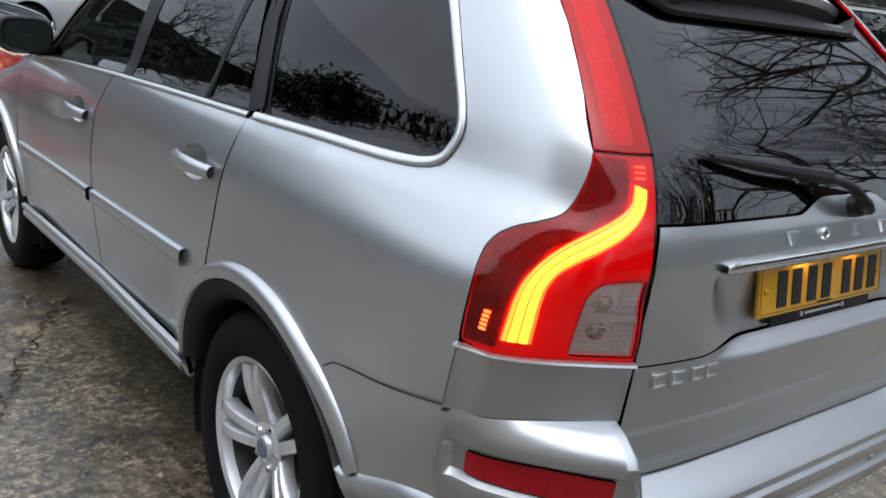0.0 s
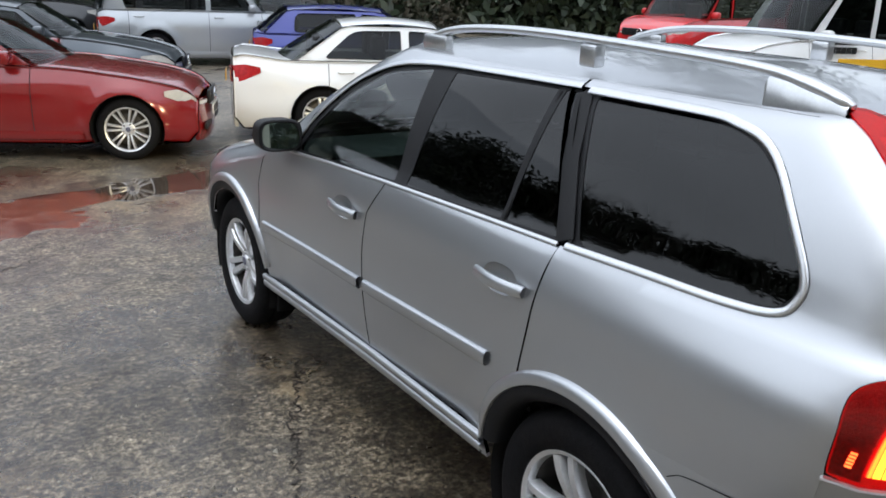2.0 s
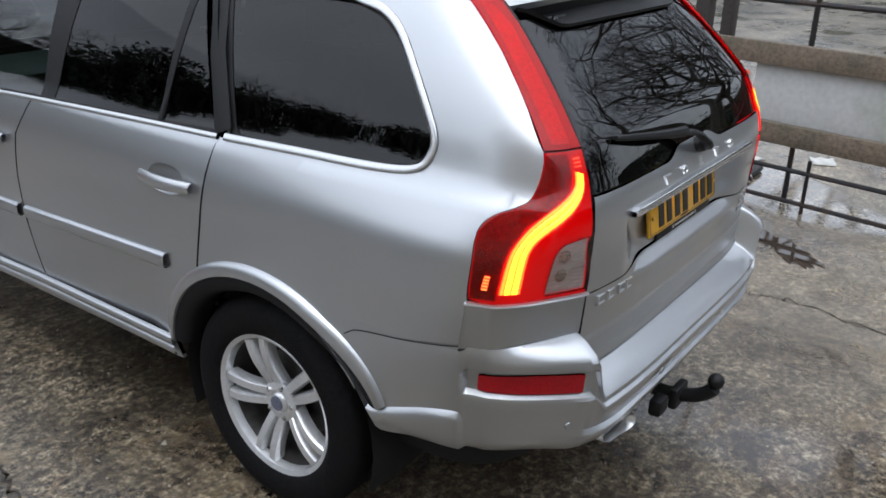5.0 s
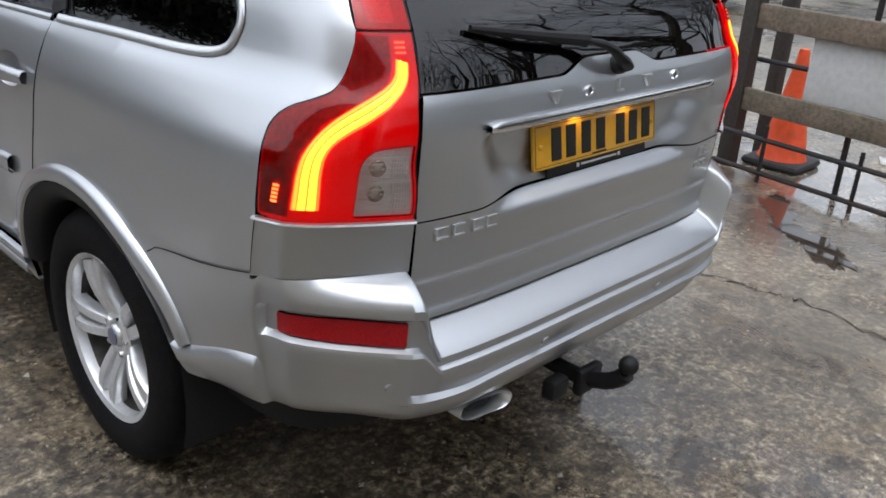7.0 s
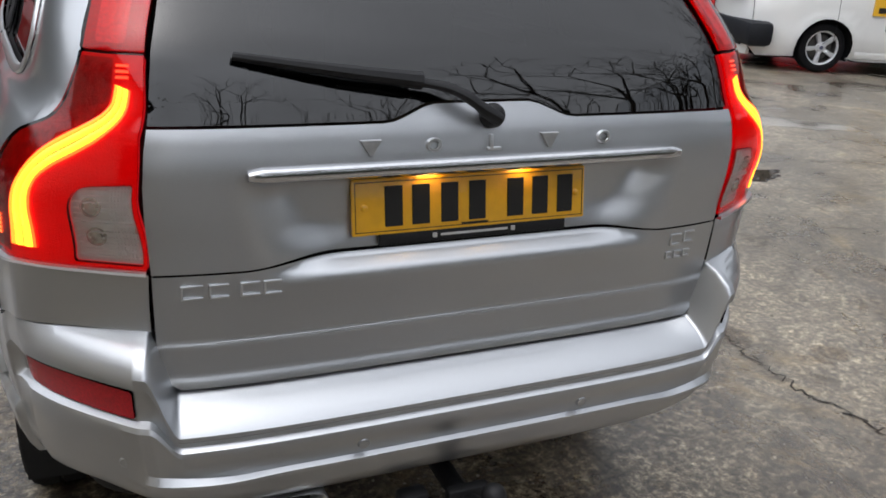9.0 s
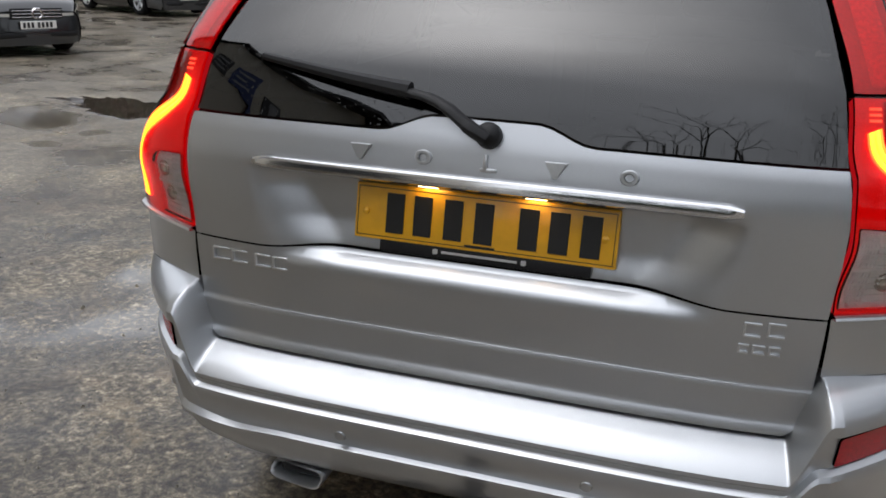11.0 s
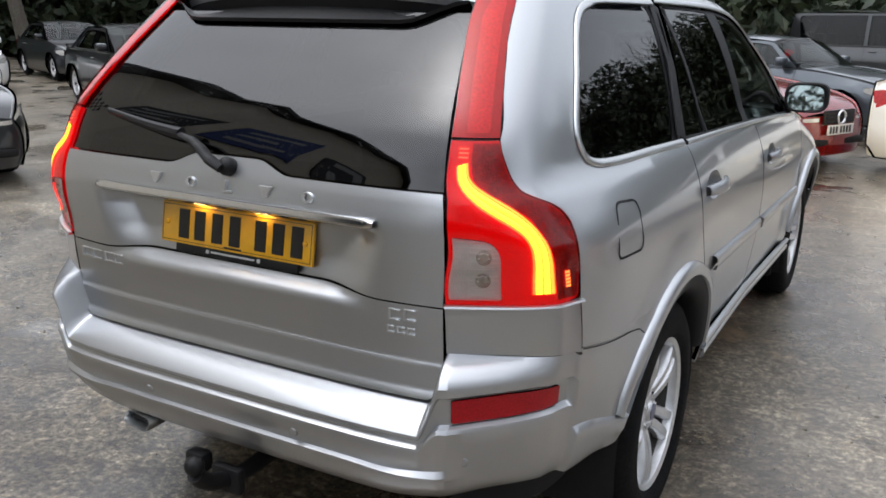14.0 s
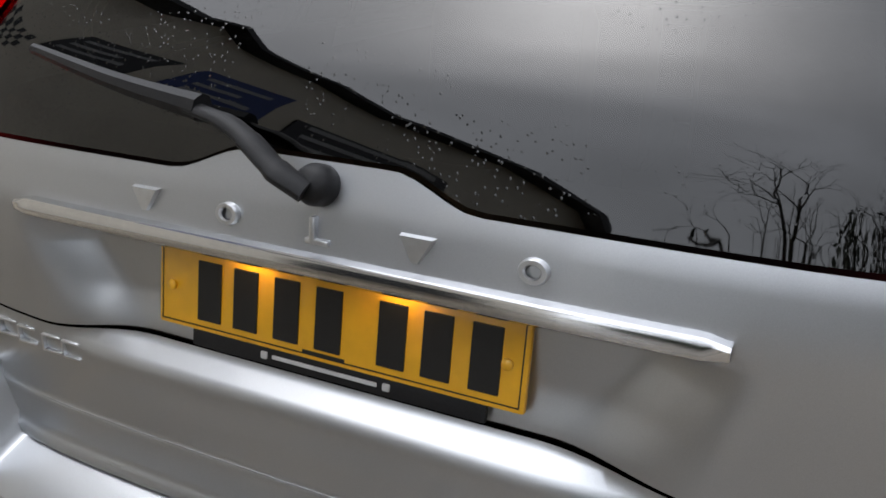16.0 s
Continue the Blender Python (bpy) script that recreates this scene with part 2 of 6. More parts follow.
    color = mixed(rng_.outputs[0], color, mixed(1.0, mixed(0.45, color, (0.16, 0.15, 0.135)), (1.85, 1.83, 1.79), "MULTIPLY"))
    sand = ramp(tex(1.7, 6, 0.68, 0.6), [(0.58, (0, 0, 0)), (0.68, (0.7, 0.7, 0.7))])
    color = mixed(sand, color, mixed(1.0, (0.30, 0.235, 0.145), mid, "MULTIPLY"))
    mud = ramp(tex(0.55, 5, 0.6, 0.8), [(0.58, (0, 0, 0)), (0.70, (0.75, 0.75, 0.75))])
    color = mixed(mud, color, mixed(1.0, (0.085, 0.055, 0.036), mid, "MULTIPLY"))
    wet = ramp(tex(1.1, 8, 0.66, 0.4), [(0.40, (0.0, 0.0, 0.0)), (0.60, (1, 1, 1))])
    color = mixed(wet, color, mixed(1.0, color, (0.66, 0.63, 0.60), "MULTIPLY"))
    blot = ramp(tex(3.1, 6, 0.7, 0.7), [(0.585, (0, 0, 0)), (0.64, (0.8, 0.8, 0.8))])
    color = mixed(blot, color, mixed(1.0, color, (0.42, 0.36, 0.30), "MULTIPLY"))
    l.new(color, b.inputs["Base Color"])
    pud = ramp(tex(0.42, 3, 0.5, 0.4), [(0.61, (0, 0, 0)), (0.65, (1, 1, 1))])
    rough = mixed(wet, (0.42, 0.42, 0.42), (0.24, 0.24, 0.24))
    rough = mixed(pud, rough, (0.05, 0.05, 0.05))
    l.new(rough, b.inputs["Roughness"])
    # a film of water over the slab, smoother than the stone under it
    film = mixed(pud, mixed(wet, (0.30, 0.30, 0.30), (0.95, 0.95, 0.95)), (1.0, 1.0, 1.0))
    l.new(film, b.inputs["Coat Weight"])
    b.inputs["Coat Roughness"].default_value, b.inputs["Coat IOR"].default_value = 0.13, 1.36
    h = mixed(0.5, tex(34, 9, 0.74), tex(6.5, 7, 0.72, 0.3))
    h = mixed(pud, h, (0.5, 0.5, 0.5))
    bp, film_bp = n.new("ShaderNodeBump"), n.new("ShaderNodeBump")
    bp.inputs["Strength"].default_value, bp.inputs["Distance"].default_value = 0.55, 0.02
    l.new(h, bp.inputs["Height"])
    l.new(bp.outputs[0], b.inputs["Normal"])
    film_bp.inputs["Strength"].default_value, film_bp.inputs["Distance"].default_value = 0.16, 0.02
    l.new(h, film_bp.inputs["Height"])
    l.new(film_bp.outputs[0], b.inputs["Coat Normal"])
    return m


CONCRETE = wet_ground()

LAMP_RED_FAR = material("rear_lamp_red", (0.38, 0.012, 0.014), 0.2, coat=0.6, grain=0.3, grain_scale=30)
LAMP_INSERT = material("upper_lamp_insert", (0.95, 0.22, 0.22), 0.4, spec=0.3, bump=0.3, bump_scale=260, grain=0.15, grain_scale=160)
LAMP_BULB = material("lamp_bulb", (0.72, 0.66, 0.58), 0.2, 0.5, grain=0.2)
# ---- mesh tools ----
from mathutils.geometry import delaunay_2d_cdt


def thing(name, label, category, group="", at=None):
    """An empty at the base of a thing, to hold its parts."""
    ob = tagged(new(name), label, category, group)
    if at is not None:
        ob.matrix_world = at
    return ob


def mesh_of(name, verts, faces, mat=None, normals=None, smooth=True):
    me = bpy.data.meshes.new(name)
    me.from_pydata([tuple(map(float, v)) for v in verts], [], [tuple(int(i) for i in f) for f in faces])
    if mat:
        me.materials.append(mat)
    if smooth:
        me.shade_smooth()
    if normals is not None:
        me.normals_split_custom_set_from_vertices([tuple(map(float, v)) for v in normals])
    return me


def hang(name, me, parent=None, label="", at=None):
    """Links a mesh as one object, under a thing or a part."""
    ob = new(name, me)
    if parent is not None:
        ob.parent = parent
    if at is not None:
        ob.matrix_local = at
    if label:
        ob["label"] = label
    return ob


def part(name, bm, mat, parent=None, label="", smooth=False, at=None):
    """Links a bmesh as one mesh object."""
    me = bpy.data.meshes.new(name)
    bmesh.ops.recalc_face_normals(bm, faces=bm.faces)
    bm.to_mesh(me)
    bm.free()
    me.materials.append(mat)
    if smooth:
        me.shade_smooth()
        me.set_sharp_from_angle(angle=radians(smooth if smooth > 1 else 40))
    return hang(name, me, parent, label, at)


def box_into(bm, lo, hi, bevel=0.0, m=None):
    c, d = [(a + b) / 2 for a, b in zip(lo, hi)], [b - a for a, b in zip(lo, hi)]
    vs = bmesh.ops.create_cube(bm, size=1, matrix=(m or Matrix()) @ Matrix.Translation(c) @ Matrix.Diagonal((*d, 1)))["verts"]
    if bevel:
        es = list({e for v in vs for e in v.link_edges})
        bmesh.ops.bevel(bm, geom=es, offset=bevel, segments=2, affect="EDGES", profile=0.5)
    return bm


def box(lo, hi, bevel=0.0, m=None):
    return box_into(bmesh.new(), lo, hi, bevel, m)


def frame_along(points):
    """Tangents and two cross directions along a line of points."""
    p = np.array(points, float)
    t = np.gradient(p, axis=0)
    t /= np.linalg.norm(t, axis=1, keepdims=True) + 1e-12
    up = np.array([0, 0, 1.0]) if abs(t[:, 2]).max() < 0.95 else np.array([0.3, 1.0, 0.2])
    a = np.cross(t, up)
    a /= np.linalg.norm(a, axis=1, keepdims=True) + 1e-12
    return p, t, a, np.cross(a, t)


def tube_into(bm, points, radius, sides=10, squash=1.0, caps=True):
    p, _, a, b = frame_along(points)
    r = np.broadcast_to(np.asarray(radius, float), len(p))
    rings = []
    for i in range(len(p)):
        rings.append([bm.verts.new(p[i] + r[i] * (math.cos(k) * a[i] + squash * math.sin(k) * b[i])) for k in np.linspace(0, 2 * math.pi, sides, endpoint=False)])
    for u, v in zip(rings, rings[1:]):
        for k in range(sides):
            bm.faces.new((u[k], u[(k + 1) % sides], v[(k + 1) % sides], v[k]))
    if caps:
        bm.faces.new(rings[0][::-1])
        bm.faces.new(rings[-1])
    return bm


def tube(points, radius, sides=10, squash=1.0):
    return tube_into(bmesh.new(), points, radius, sides, squash)


def turned_into(bm, profile, m=None, steps=48):
    """A profile of (radius, height) turned round the local z axis."""
    m = m or Matrix()
    rings = []
    for r, h in profile:
        rings.append([bm.verts.new(m @ Vector((r * math.cos(a), r * math.sin(a), h))) for a in np.linspace(0, 2 * math.pi, steps, endpoint=False)])
    for u, v in zip(rings, rings[1:]):
        for k in range(steps):
            bm.faces.new((u[k], u[(k + 1) % steps], v[(k + 1) % steps], v[k]))
    return bm


def loft_mesh(name, rings, mat, closed=False, smooth=True, sharp=35):
    """A skin over rows of points."""
    g = np.array(rings, float)
    nu, nv = g.shape[:2]
    faces = []
    for i in range(nu - 1):
        for j in range(nv if closed else nv - 1):
            faces.append((i * nv + j, i * nv + (j + 1) % nv, (i + 1) * nv + (j + 1) % nv, (i + 1) * nv + j))
    me = mesh_of(name, g.reshape(-1, 3), faces, mat)
    me.set_sharp_from_angle(angle=radians(sharp))
    return me


def outward(me, centre):
    """Turns the faces of a skin so that they look away from a point."""
    c = Vector(centre)
    if sum((f.center - c).dot(f.normal) * f.area for f in me.polygons) < 0:
        me.flip_normals()
    return me


def smooth_line(points, per=6, closed=False):
    """A Catmull-Rom line through points."""
    p = np.array(points, float)
    n = len(p)
    out = []
    for i in range(n if closed else n - 1):
        a, b, c, d = (p[(i + k) % n] if closed else p[min(max(i + k, 0), n - 1)] for k in (-1, 0, 1, 2))
        for t in np.linspace(0, 1, per, endpoint=False):
            out.append(0.5 * (2*b + (c-a)*t + (2*a-5*b+4*c-d)*t*t + (3*b-a-3*c+d)*t**3))
    if not closed:
        out.append(p[-1])
    return np.array(out)


def rounded(points, radii, per=6):
    """A closed outline with rounded corners. radii: one number, or one a corner."""
    p = np.array(points, float)
    n = len(p)
    radii = np.broadcast_to(np.asarray(radii, float), n)
    out = []
    for i in range(n):
        a, b, c = p[i - 1], p[i], p[(i + 1) % n]
        la, lc = np.linalg.norm(a - b), np.linalg.norm(c - b)
        r = min(radii[i], 0.48 * la, 0.48 * lc)
        if r < 1e-4:
            out.append(b)
            continue
        u, v = b + (a - b) / la * r, b + (c - b) / lc * r
        for t in np.linspace(0, 1, per):
            out.append((1-t)**2*u + 2*t*(1-t)*b + t*t*v)
    return np.array(out)


def dense(outline, step):
    out = []
    n = len(outline)
    for i in range(n):
        a, b = outline[i], outline[(i + 1) % n]
        k = max(1, int(math.ceil(np.linalg.norm(b - a) / step)))
        out += [a + (b - a) * j / k for j in range(k)]
    return np.array(out)


def inside(p, poly):
    x, y = p[:, 0], p[:, 1]
    hit = np.zeros(len(p), bool)
    a = poly
    b = np.roll(poly, -1, 0)
    for (x0, y0), (x1, y1) in zip(a, b):
        c = (y0 > y) != (y1 > y)
        if c.any():
            hit ^= c & (x < (x1 - x0) * (y - y0) / (y1 - y0 + 1e-15) + x0)
    return hit


def edge_distance(p, poly):
    d = np.full(len(p), 9e9)
    for a, b in zip(poly, np.roll(poly, -1, 0)):
        ab = b - a
        t = np.clip(((p - a) @ ab) / (ab @ ab + 1e-15), 0, 1)
        d = np.minimum(d, np.linalg.norm(p - a - t[:, None] * ab, axis=1))
    return d


def panel_mesh(name, outline, place, mat, step=0.03, holes=(), flange=0.012, flip=False, inset=0.002):
    """A sheet with the outline (in the plane's u, v), laid on the surface place(u, v, off), with its edge turned in."""
    loops = [dense(np.asarray(o, float), step) for o in (outline, *holes)]
    pts = np.concatenate(loops)
    lo, hi = loops[0].min(0), loops[0].max(0)
    gu, gv = np.meshgrid(np.arange(lo[0] + step / 2, hi[0], step), np.arange(lo[1] + step / 2, hi[1], step), indexing="ij")
    grid = np.stack([gu.ravel(), gv.ravel()], 1)
    keep = inside(grid, loops[0])
    for h in loops[1:]:
        keep &= ~inside(grid, h)
    grid = grid[keep]
    for o in loops:
        if len(grid):
            grid = grid[edge_distance(grid, o) > step * 0.45]
    all_p = np.concatenate([pts, grid])
    edges, at = [], 0
    for o in loops:
        edges += [(at + i, at + (i + 1) % len(o)) for i in range(len(o))]
        at += len(o)
    v2, _, tris, *_ = delaunay_2d_cdt([Vector(p) for p in all_p], edges, [], 0, 1e-6)
    v2 = np.array([tuple(v) for v in v2])
    tris = np.array([t for t in tris if len(t) == 3])
    c = v2[tris].mean(1)
    ok = inside(c, loops[0])
    for h in loops[1:]:
        ok &= ~inside(c, h)
    tris = tris[ok]
    e = 1.5e-3

    def normal(q):
        n = np.cross(place(q[:, 0] + e, q[:, 1], 0.0) - place(q[:, 0] - e, q[:, 1], 0.0), place(q[:, 0], q[:, 1] + e, 0.0) - place(q[:, 0], q[:, 1] - e, 0.0))
        return n / (np.linalg.norm(n, axis=1, keepdims=True) + 1e-12) * (-1 if flip else 1)
    pos, nor = place(v2[:, 0], v2[:, 1], 0.0), normal(v2)
    tri3 = pos[tris]
    back = (np.cross(tri3[:, 1] - tri3[:, 0], tri3[:, 2] - tri3[:, 0]) * nor[tris[:, 0]]).sum(1) < 0
    tris[back] = tris[back][:, ::-1]
    faces = [tuple(t) for t in tris]
    verts, norms = [pos], [nor]
    base = len(pos)
    if flange:
        for o in loops:
            p3, n3 = place(o[:, 0], o[:, 1], 0.0), normal(o)
            out = np.cross(np.roll(p3, -1, 0) - np.roll(p3, 1, 0), n3)
            out /= np.linalg.norm(out, axis=1, keepdims=True) + 1e-12
            k = len(o)
            verts += [p3, p3 - n3 * flange]
            norms += [out, out]
            for i in range(k):
                j = (i + 1) % k
                faces.append((base + i, base + j, base + k + j, base + k + i))
            base += 2 * k
    return mesh_of(name, np.concatenate(verts), faces, mat, np.concatenate(norms))


def smoothstep(a, b, x):
    t = np.clip((np.asarray(x, float) - a) / (b - a), 0, 1)
    return t * t * (3 - 2 * t)


# ---- body surface of the silver car: outlines stacked in height ----
def curve(points):
    """A smooth monotone curve through (a, b) points."""
    px, py = np.array(points, float).T
    h, d = np.diff(px), np.diff(py) / np.diff(px)
    m = np.r_[d[0], np.where(d[:-1] * d[1:] > 0, 2 * d[:-1] * d[1:] / (d[:-1] + d[1:] + 1e-12), 0), d[-1]]

    def value(a):
        a = np.clip(np.asarray(a, float), px[0], px[-1])
        i = np.clip(np.searchsorted(px, a) - 1, 0, len(px) - 2)
        t = (a - px[i]) / h[i]
        return (2*t**3-3*t**2+1)*py[i] + (t**3-2*t**2+t)*h[i]*m[i] + (-2*t**3+3*t**2)*py[i+1] + (t**3-t**2)*h[i]*m[i+1]
    return value


HALF = curve([(.20, .80), (.30, .865), (.40, .888), (.50, .907), (.62, .924), (.75, .938), (.90, .942), (1.0, .936), (1.08, .924),
              (1.15, .906), (1.19, .892), (1.215, .875), (1.24, .862), (1.35, .826), (1.45, .788), (1.55, .742), (1.60, .715), (1.64, .688), (1.67, .655), (1.70, .60)])
REAR = curve([(.20, -.80), (.40, -.90), (.60, -.925), (.71, -.935), (.80, -.945), (.95, -.958), (1.05, -.962), (1.12, -.962), (1.18, -.952),
              (1.22, -.938), (1.32, -.893), (1.40, -.83), (1.50, -.735), (1.58, -.65), (1.64, -.58), (1.70, -.50)])
NOSE = curve([(.20, 3.60), (.35, 3.70), (.55, 3.75), (.75, 3.74), (.88, 3.66), (.95, 3.52), (1.0, 3.30), (1.06, 2.95), (1.11, 2.85), (1.15, 2.75),
              (1.25, 2.55), (1.40, 2.28), (1.55, 2.0), (1.64, 1.82), (1.70, 1.65)])
BEND = curve([(.20, 3.0), (.80, 3.0), (1.0, 2.5), (1.11, 2.2), (1.15, 2.1), (1.25, 1.9), (1.40, 1.65), (1.55, 1.4), (1.70, 1.1)])
TAPER = curve([(.20, .012), (1.05, .014), (1.25, .034), (1.70, .036)])
Y0, NR, NF = -.30, 4.8, 3.0
SQUARE = curve([(.20, 4.8), (.98, 4.8), (1.10, 5.6), (1.215, 7.0), (1.32, 7.8), (1.45, 6.6), (1.60, 5.4), (1.70, 5.0)])     # how square the rear corner is


def _corner_table(w, d, n):
    phi = np.linspace(0, np.pi / 2, 400)
    x, y = w * np.sin(phi) ** (2 / n), -d * np.cos(phi) ** (2 / n)
    s = np.r_[0, np.cumsum(np.hypot(np.diff(x), np.diff(y)))]
    return phi, s


PHI_R, S_R = _corner_table(.93, .65, NR)
PHI_F, S_F = _corner_table(.93, 1.25, NF)
SIDE = 2.8                                   # length of the straight side between the corners
S0, S1 = S_R[-1], S_R[-1] + SIDE
S2 = S1 + S_F[-1]


def hull(s, z, off=0.0, side=1):
    """The point s metres round the outline at height z, from the middle of the rear along one side to the middle of the nose; off: metres outwards."""
    s, z = np.broadcast_arrays(np.asarray(s, float), np.asarray(z, float))

    def raw(s, z):
        w, yr, yf, yb, nr = HALF(z), REAR(z), NOSE(z), BEND(z), SQUARE(z)
        pr = np.interp(s, S_R, PHI_R)
        pf = np.interp(S2 - s, S_F, PHI_F)
        x = np.where(s < S0, np.sin(pr) ** (2 / nr), np.where(s > S1, np.sin(pf) ** (2 / NF), 1.0)) * w
        y = np.where(s < S0, Y0 - (Y0 - yr) * np.cos(pr) ** (2 / nr),
                     np.where(s > S1, yb + (yf - yb) * np.cos(pf) ** (2 / NF), Y0 + (s - S0) / SIDE * (yb - Y0)))
        x = x * (1 - TAPER(z) * np.maximum(0, .9 - y) ** 2)
        return np.stack([x, y, z + 0 * x], -1)
    p = raw(s, z)
    if np.any(off):
        e = 2e-3
        n = np.cross(raw(s + e, z) - raw(s - e, z), raw(s, z + e) - raw(s, z - e))
        n /= np.linalg.norm(n, axis=-1, keepdims=True) + 1e-12
        p = p + n * np.asarray(off)[..., None]
    return p * np.array([side, 1, 1])


def s_side(y, z):
    """s of the points with y at height z, along the side and its corners."""
    y, z = np.broadcast_arrays(np.asarray(y, float), np.asarray(z, float))
    yr, yf, yb = REAR(z), NOSE(z), BEND(z)
    mid = S0 + (y - Y0) / (yb - Y0) * SIDE
    cr = np.clip((Y0 - y) / (Y0 - yr), 0, 1) ** (SQUARE(z) / 2)
    rear = np.interp(np.arccos(cr), PHI_R, S_R)
    cf = np.clip((y - yb) / (yf - yb), 0, 1) ** (NF / 2)
    nose = S2 - np.interp(np.arccos(cf), PHI_F, S_F)
    return np.where(y < Y0, rear, np.where(y > yb, nose, mid))


def s_rear(x, z):
    """s of the points with this x (0 or more) at height z, on the rear."""
    x, z = np.broadcast_arrays(np.asarray(x, float), np.asarray(z, float))
    yr, t = REAR(z), 1 - TAPER(z) * (.9 - REAR(z)) ** 2
    for _ in range(4):
        phi = np.arcsin(np.clip(x / (HALF(z) * t), 0, 1) ** (SQUARE(z) / 2))
        y = Y0 - (Y0 - yr) * np.cos(phi) ** (2 / SQUARE(z))
        t = 1 - TAPER(z) * (.9 - y) ** 2
    return np.interp(phi, PHI_R, S_R)


def on_side(side, extra=None):
    def place(y, z, off=0.0):
        o = off + (extra(y, z) if extra else 0.0) + 0 * np.asarray(y, float)
        return hull(s_side(y, z), z, o + 1e-9, side)
    return place


def on_wrap(side, extra=None):
    def place(s, z, off=0.0):
        return hull(s, z, off + (extra(s, z) if extra else 0.0) + 1e-9 + 0 * np.asarray(s, float), side)
    return place


def on_rear(extra=None):
    def place(x, z, off=0.0):
        x = np.asarray(x, float)
        o = off + (extra(x, z) if extra else 0.0) + 1e-9 + 0 * x
        p = hull(s_rear(np.abs(x), z), z, o, 1)
        p[..., 0] *= np.where(x < 0, -1, 1)
        return p
    return place


# ---- wheels ----
def wheel_meshes(r, rim, width, spokes, twin, mat_rim=None):
    """Meshes of a wheel that turns round local x, its outer side at +x: tyre, rim barrel, one spoke, cap, brake disc, nut."""
    mat_rim = mat_rim or ALLOY
    turn = Matrix.Rotation(radians(90), 4, "Y")
    h = width / 2
    bm = turned_into(bmesh.new(), [(rim - .005, -h*.8), (rim + .02, -h), (r - .04, -h), (r - .012, -h*.86), (r, -h*.66), (r, -h*.32), (r - .008, -h*.30), (r - .008, -h*.24), (r, -h*.22),
                                   (r, h*.22), (r - .008, h*.24), (r - .008, h*.30), (r, h*.32), (r, h*.66), (r - .012, h*.86), (r - .04, h), (rim + .03, h*1.02), (rim + .012, h*.94), (rim - .003, h*.84)], turn, 64)
    tyre = (bm, RUBBER)
    bm = turned_into(bmesh.new(), [(rim - .017, h*.60), (rim - .014, h*.74), (rim - .011, h*.84), (rim + .004, h*.90), (rim + .010, h*.84), (rim + .004, h*.70)], turn, 64)
    lip = (bm, mat_rim)
    # the inner barrel is much darker than the lip and spokes
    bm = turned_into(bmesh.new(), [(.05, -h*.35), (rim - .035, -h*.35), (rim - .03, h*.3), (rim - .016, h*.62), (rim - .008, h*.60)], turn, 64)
    barrel = (bm, DARK_BARREL)
    bm = bmesh.new()
    offs = (-1, 1) if twin else (0,)
    for o in offs:
        a0, a1 = ((o * .017, o * .023) if spokes < 7 else (o * .012, o * .020)) if twin else (0, 0)
        w0, w1 = ((.018, .0185) if spokes < 7 else (.011, .013)) if twin else (.024, .032)
        rows = []
        for f in np.linspace(0, 1, 8):
            rad = .045 + f * (rim - .018 - .045)
            mid = a0 + (a1 + o * .012 - a0) * f if twin else 0
            w = w0 + (w1 - w0) * f
            z = h * (.52 + .34 * math.sin(f * 2.4) * .6 + .14 * f)
            rows.append([(z - .040, mid - w, rad), (z - .010, mid - w, rad), (z, mid - w * .7, rad), (z, mid + w * .7, rad), (z - .010, mid + w, rad), (z - .040, mid + w, rad)])
        vs = [[bm.verts.new(p) for p in row] for row in rows]
        for a, b in zip(vs, vs[1:]):
            for k in range(6):
                bm.faces.new((a[k], a[(k + 1) % 6], b[(k + 1) % 6], b[k]))
        bm.faces.new(vs[0])
        bm.faces.new(vs[-1][::-1])
    spoke = (bm, mat_rim)
    bm = turned_into(bmesh.new(), [(.072, h*.42), (.072, h*.56), (.060, h*.62), (.040, h*.62), (.036, h*.58), (.034, h*.64), (.028, h*.70), (.001, h*.72)], turn, 32)
    cap = (bm, mat_rim)
    badge = (turned_into(bmesh.new(), [(.026, h*.705), (.025, h*.735), (.001, h*.745)], turn, 24), BADGE)
    bm = turned_into(bmesh.new(), [(.06, 0), (.155, 0), (.155, .012), (.06, .012)], turn, 40)
    disc = (bm, STEEL)
    out = {}
    for name, (b, mat) in dict(tyre=tyre, rim=lip, rim_barrel=barrel, badge=badge, spoke=spoke, hub=cap, brake_disc=disc).items():
        me = bpy.data.meshes.new(name)
        bmesh.ops.recalc_face_normals(b, faces=b.faces)
        b.to_mesh(me)
        b.free()
        me.materials.append(mat)
        me.shade_smooth()
        me.set_sharp_from_angle(angle=radians(45))
        out[name] = me
    bm = bmesh.new()
    bmesh.ops.create_cone(bm, cap_ends=True, segments=6, radius1=.010, radius2=.009, depth=.02, matrix=turn)
    me = bpy.data.meshes.new("wheel_nut")
    bm.to_mesh(me)
    bm.free()
    me.materials.append(CHROME)
    out["wheel_nut"] = me
    out["spokes"], out["h"] = spokes, h
    return out


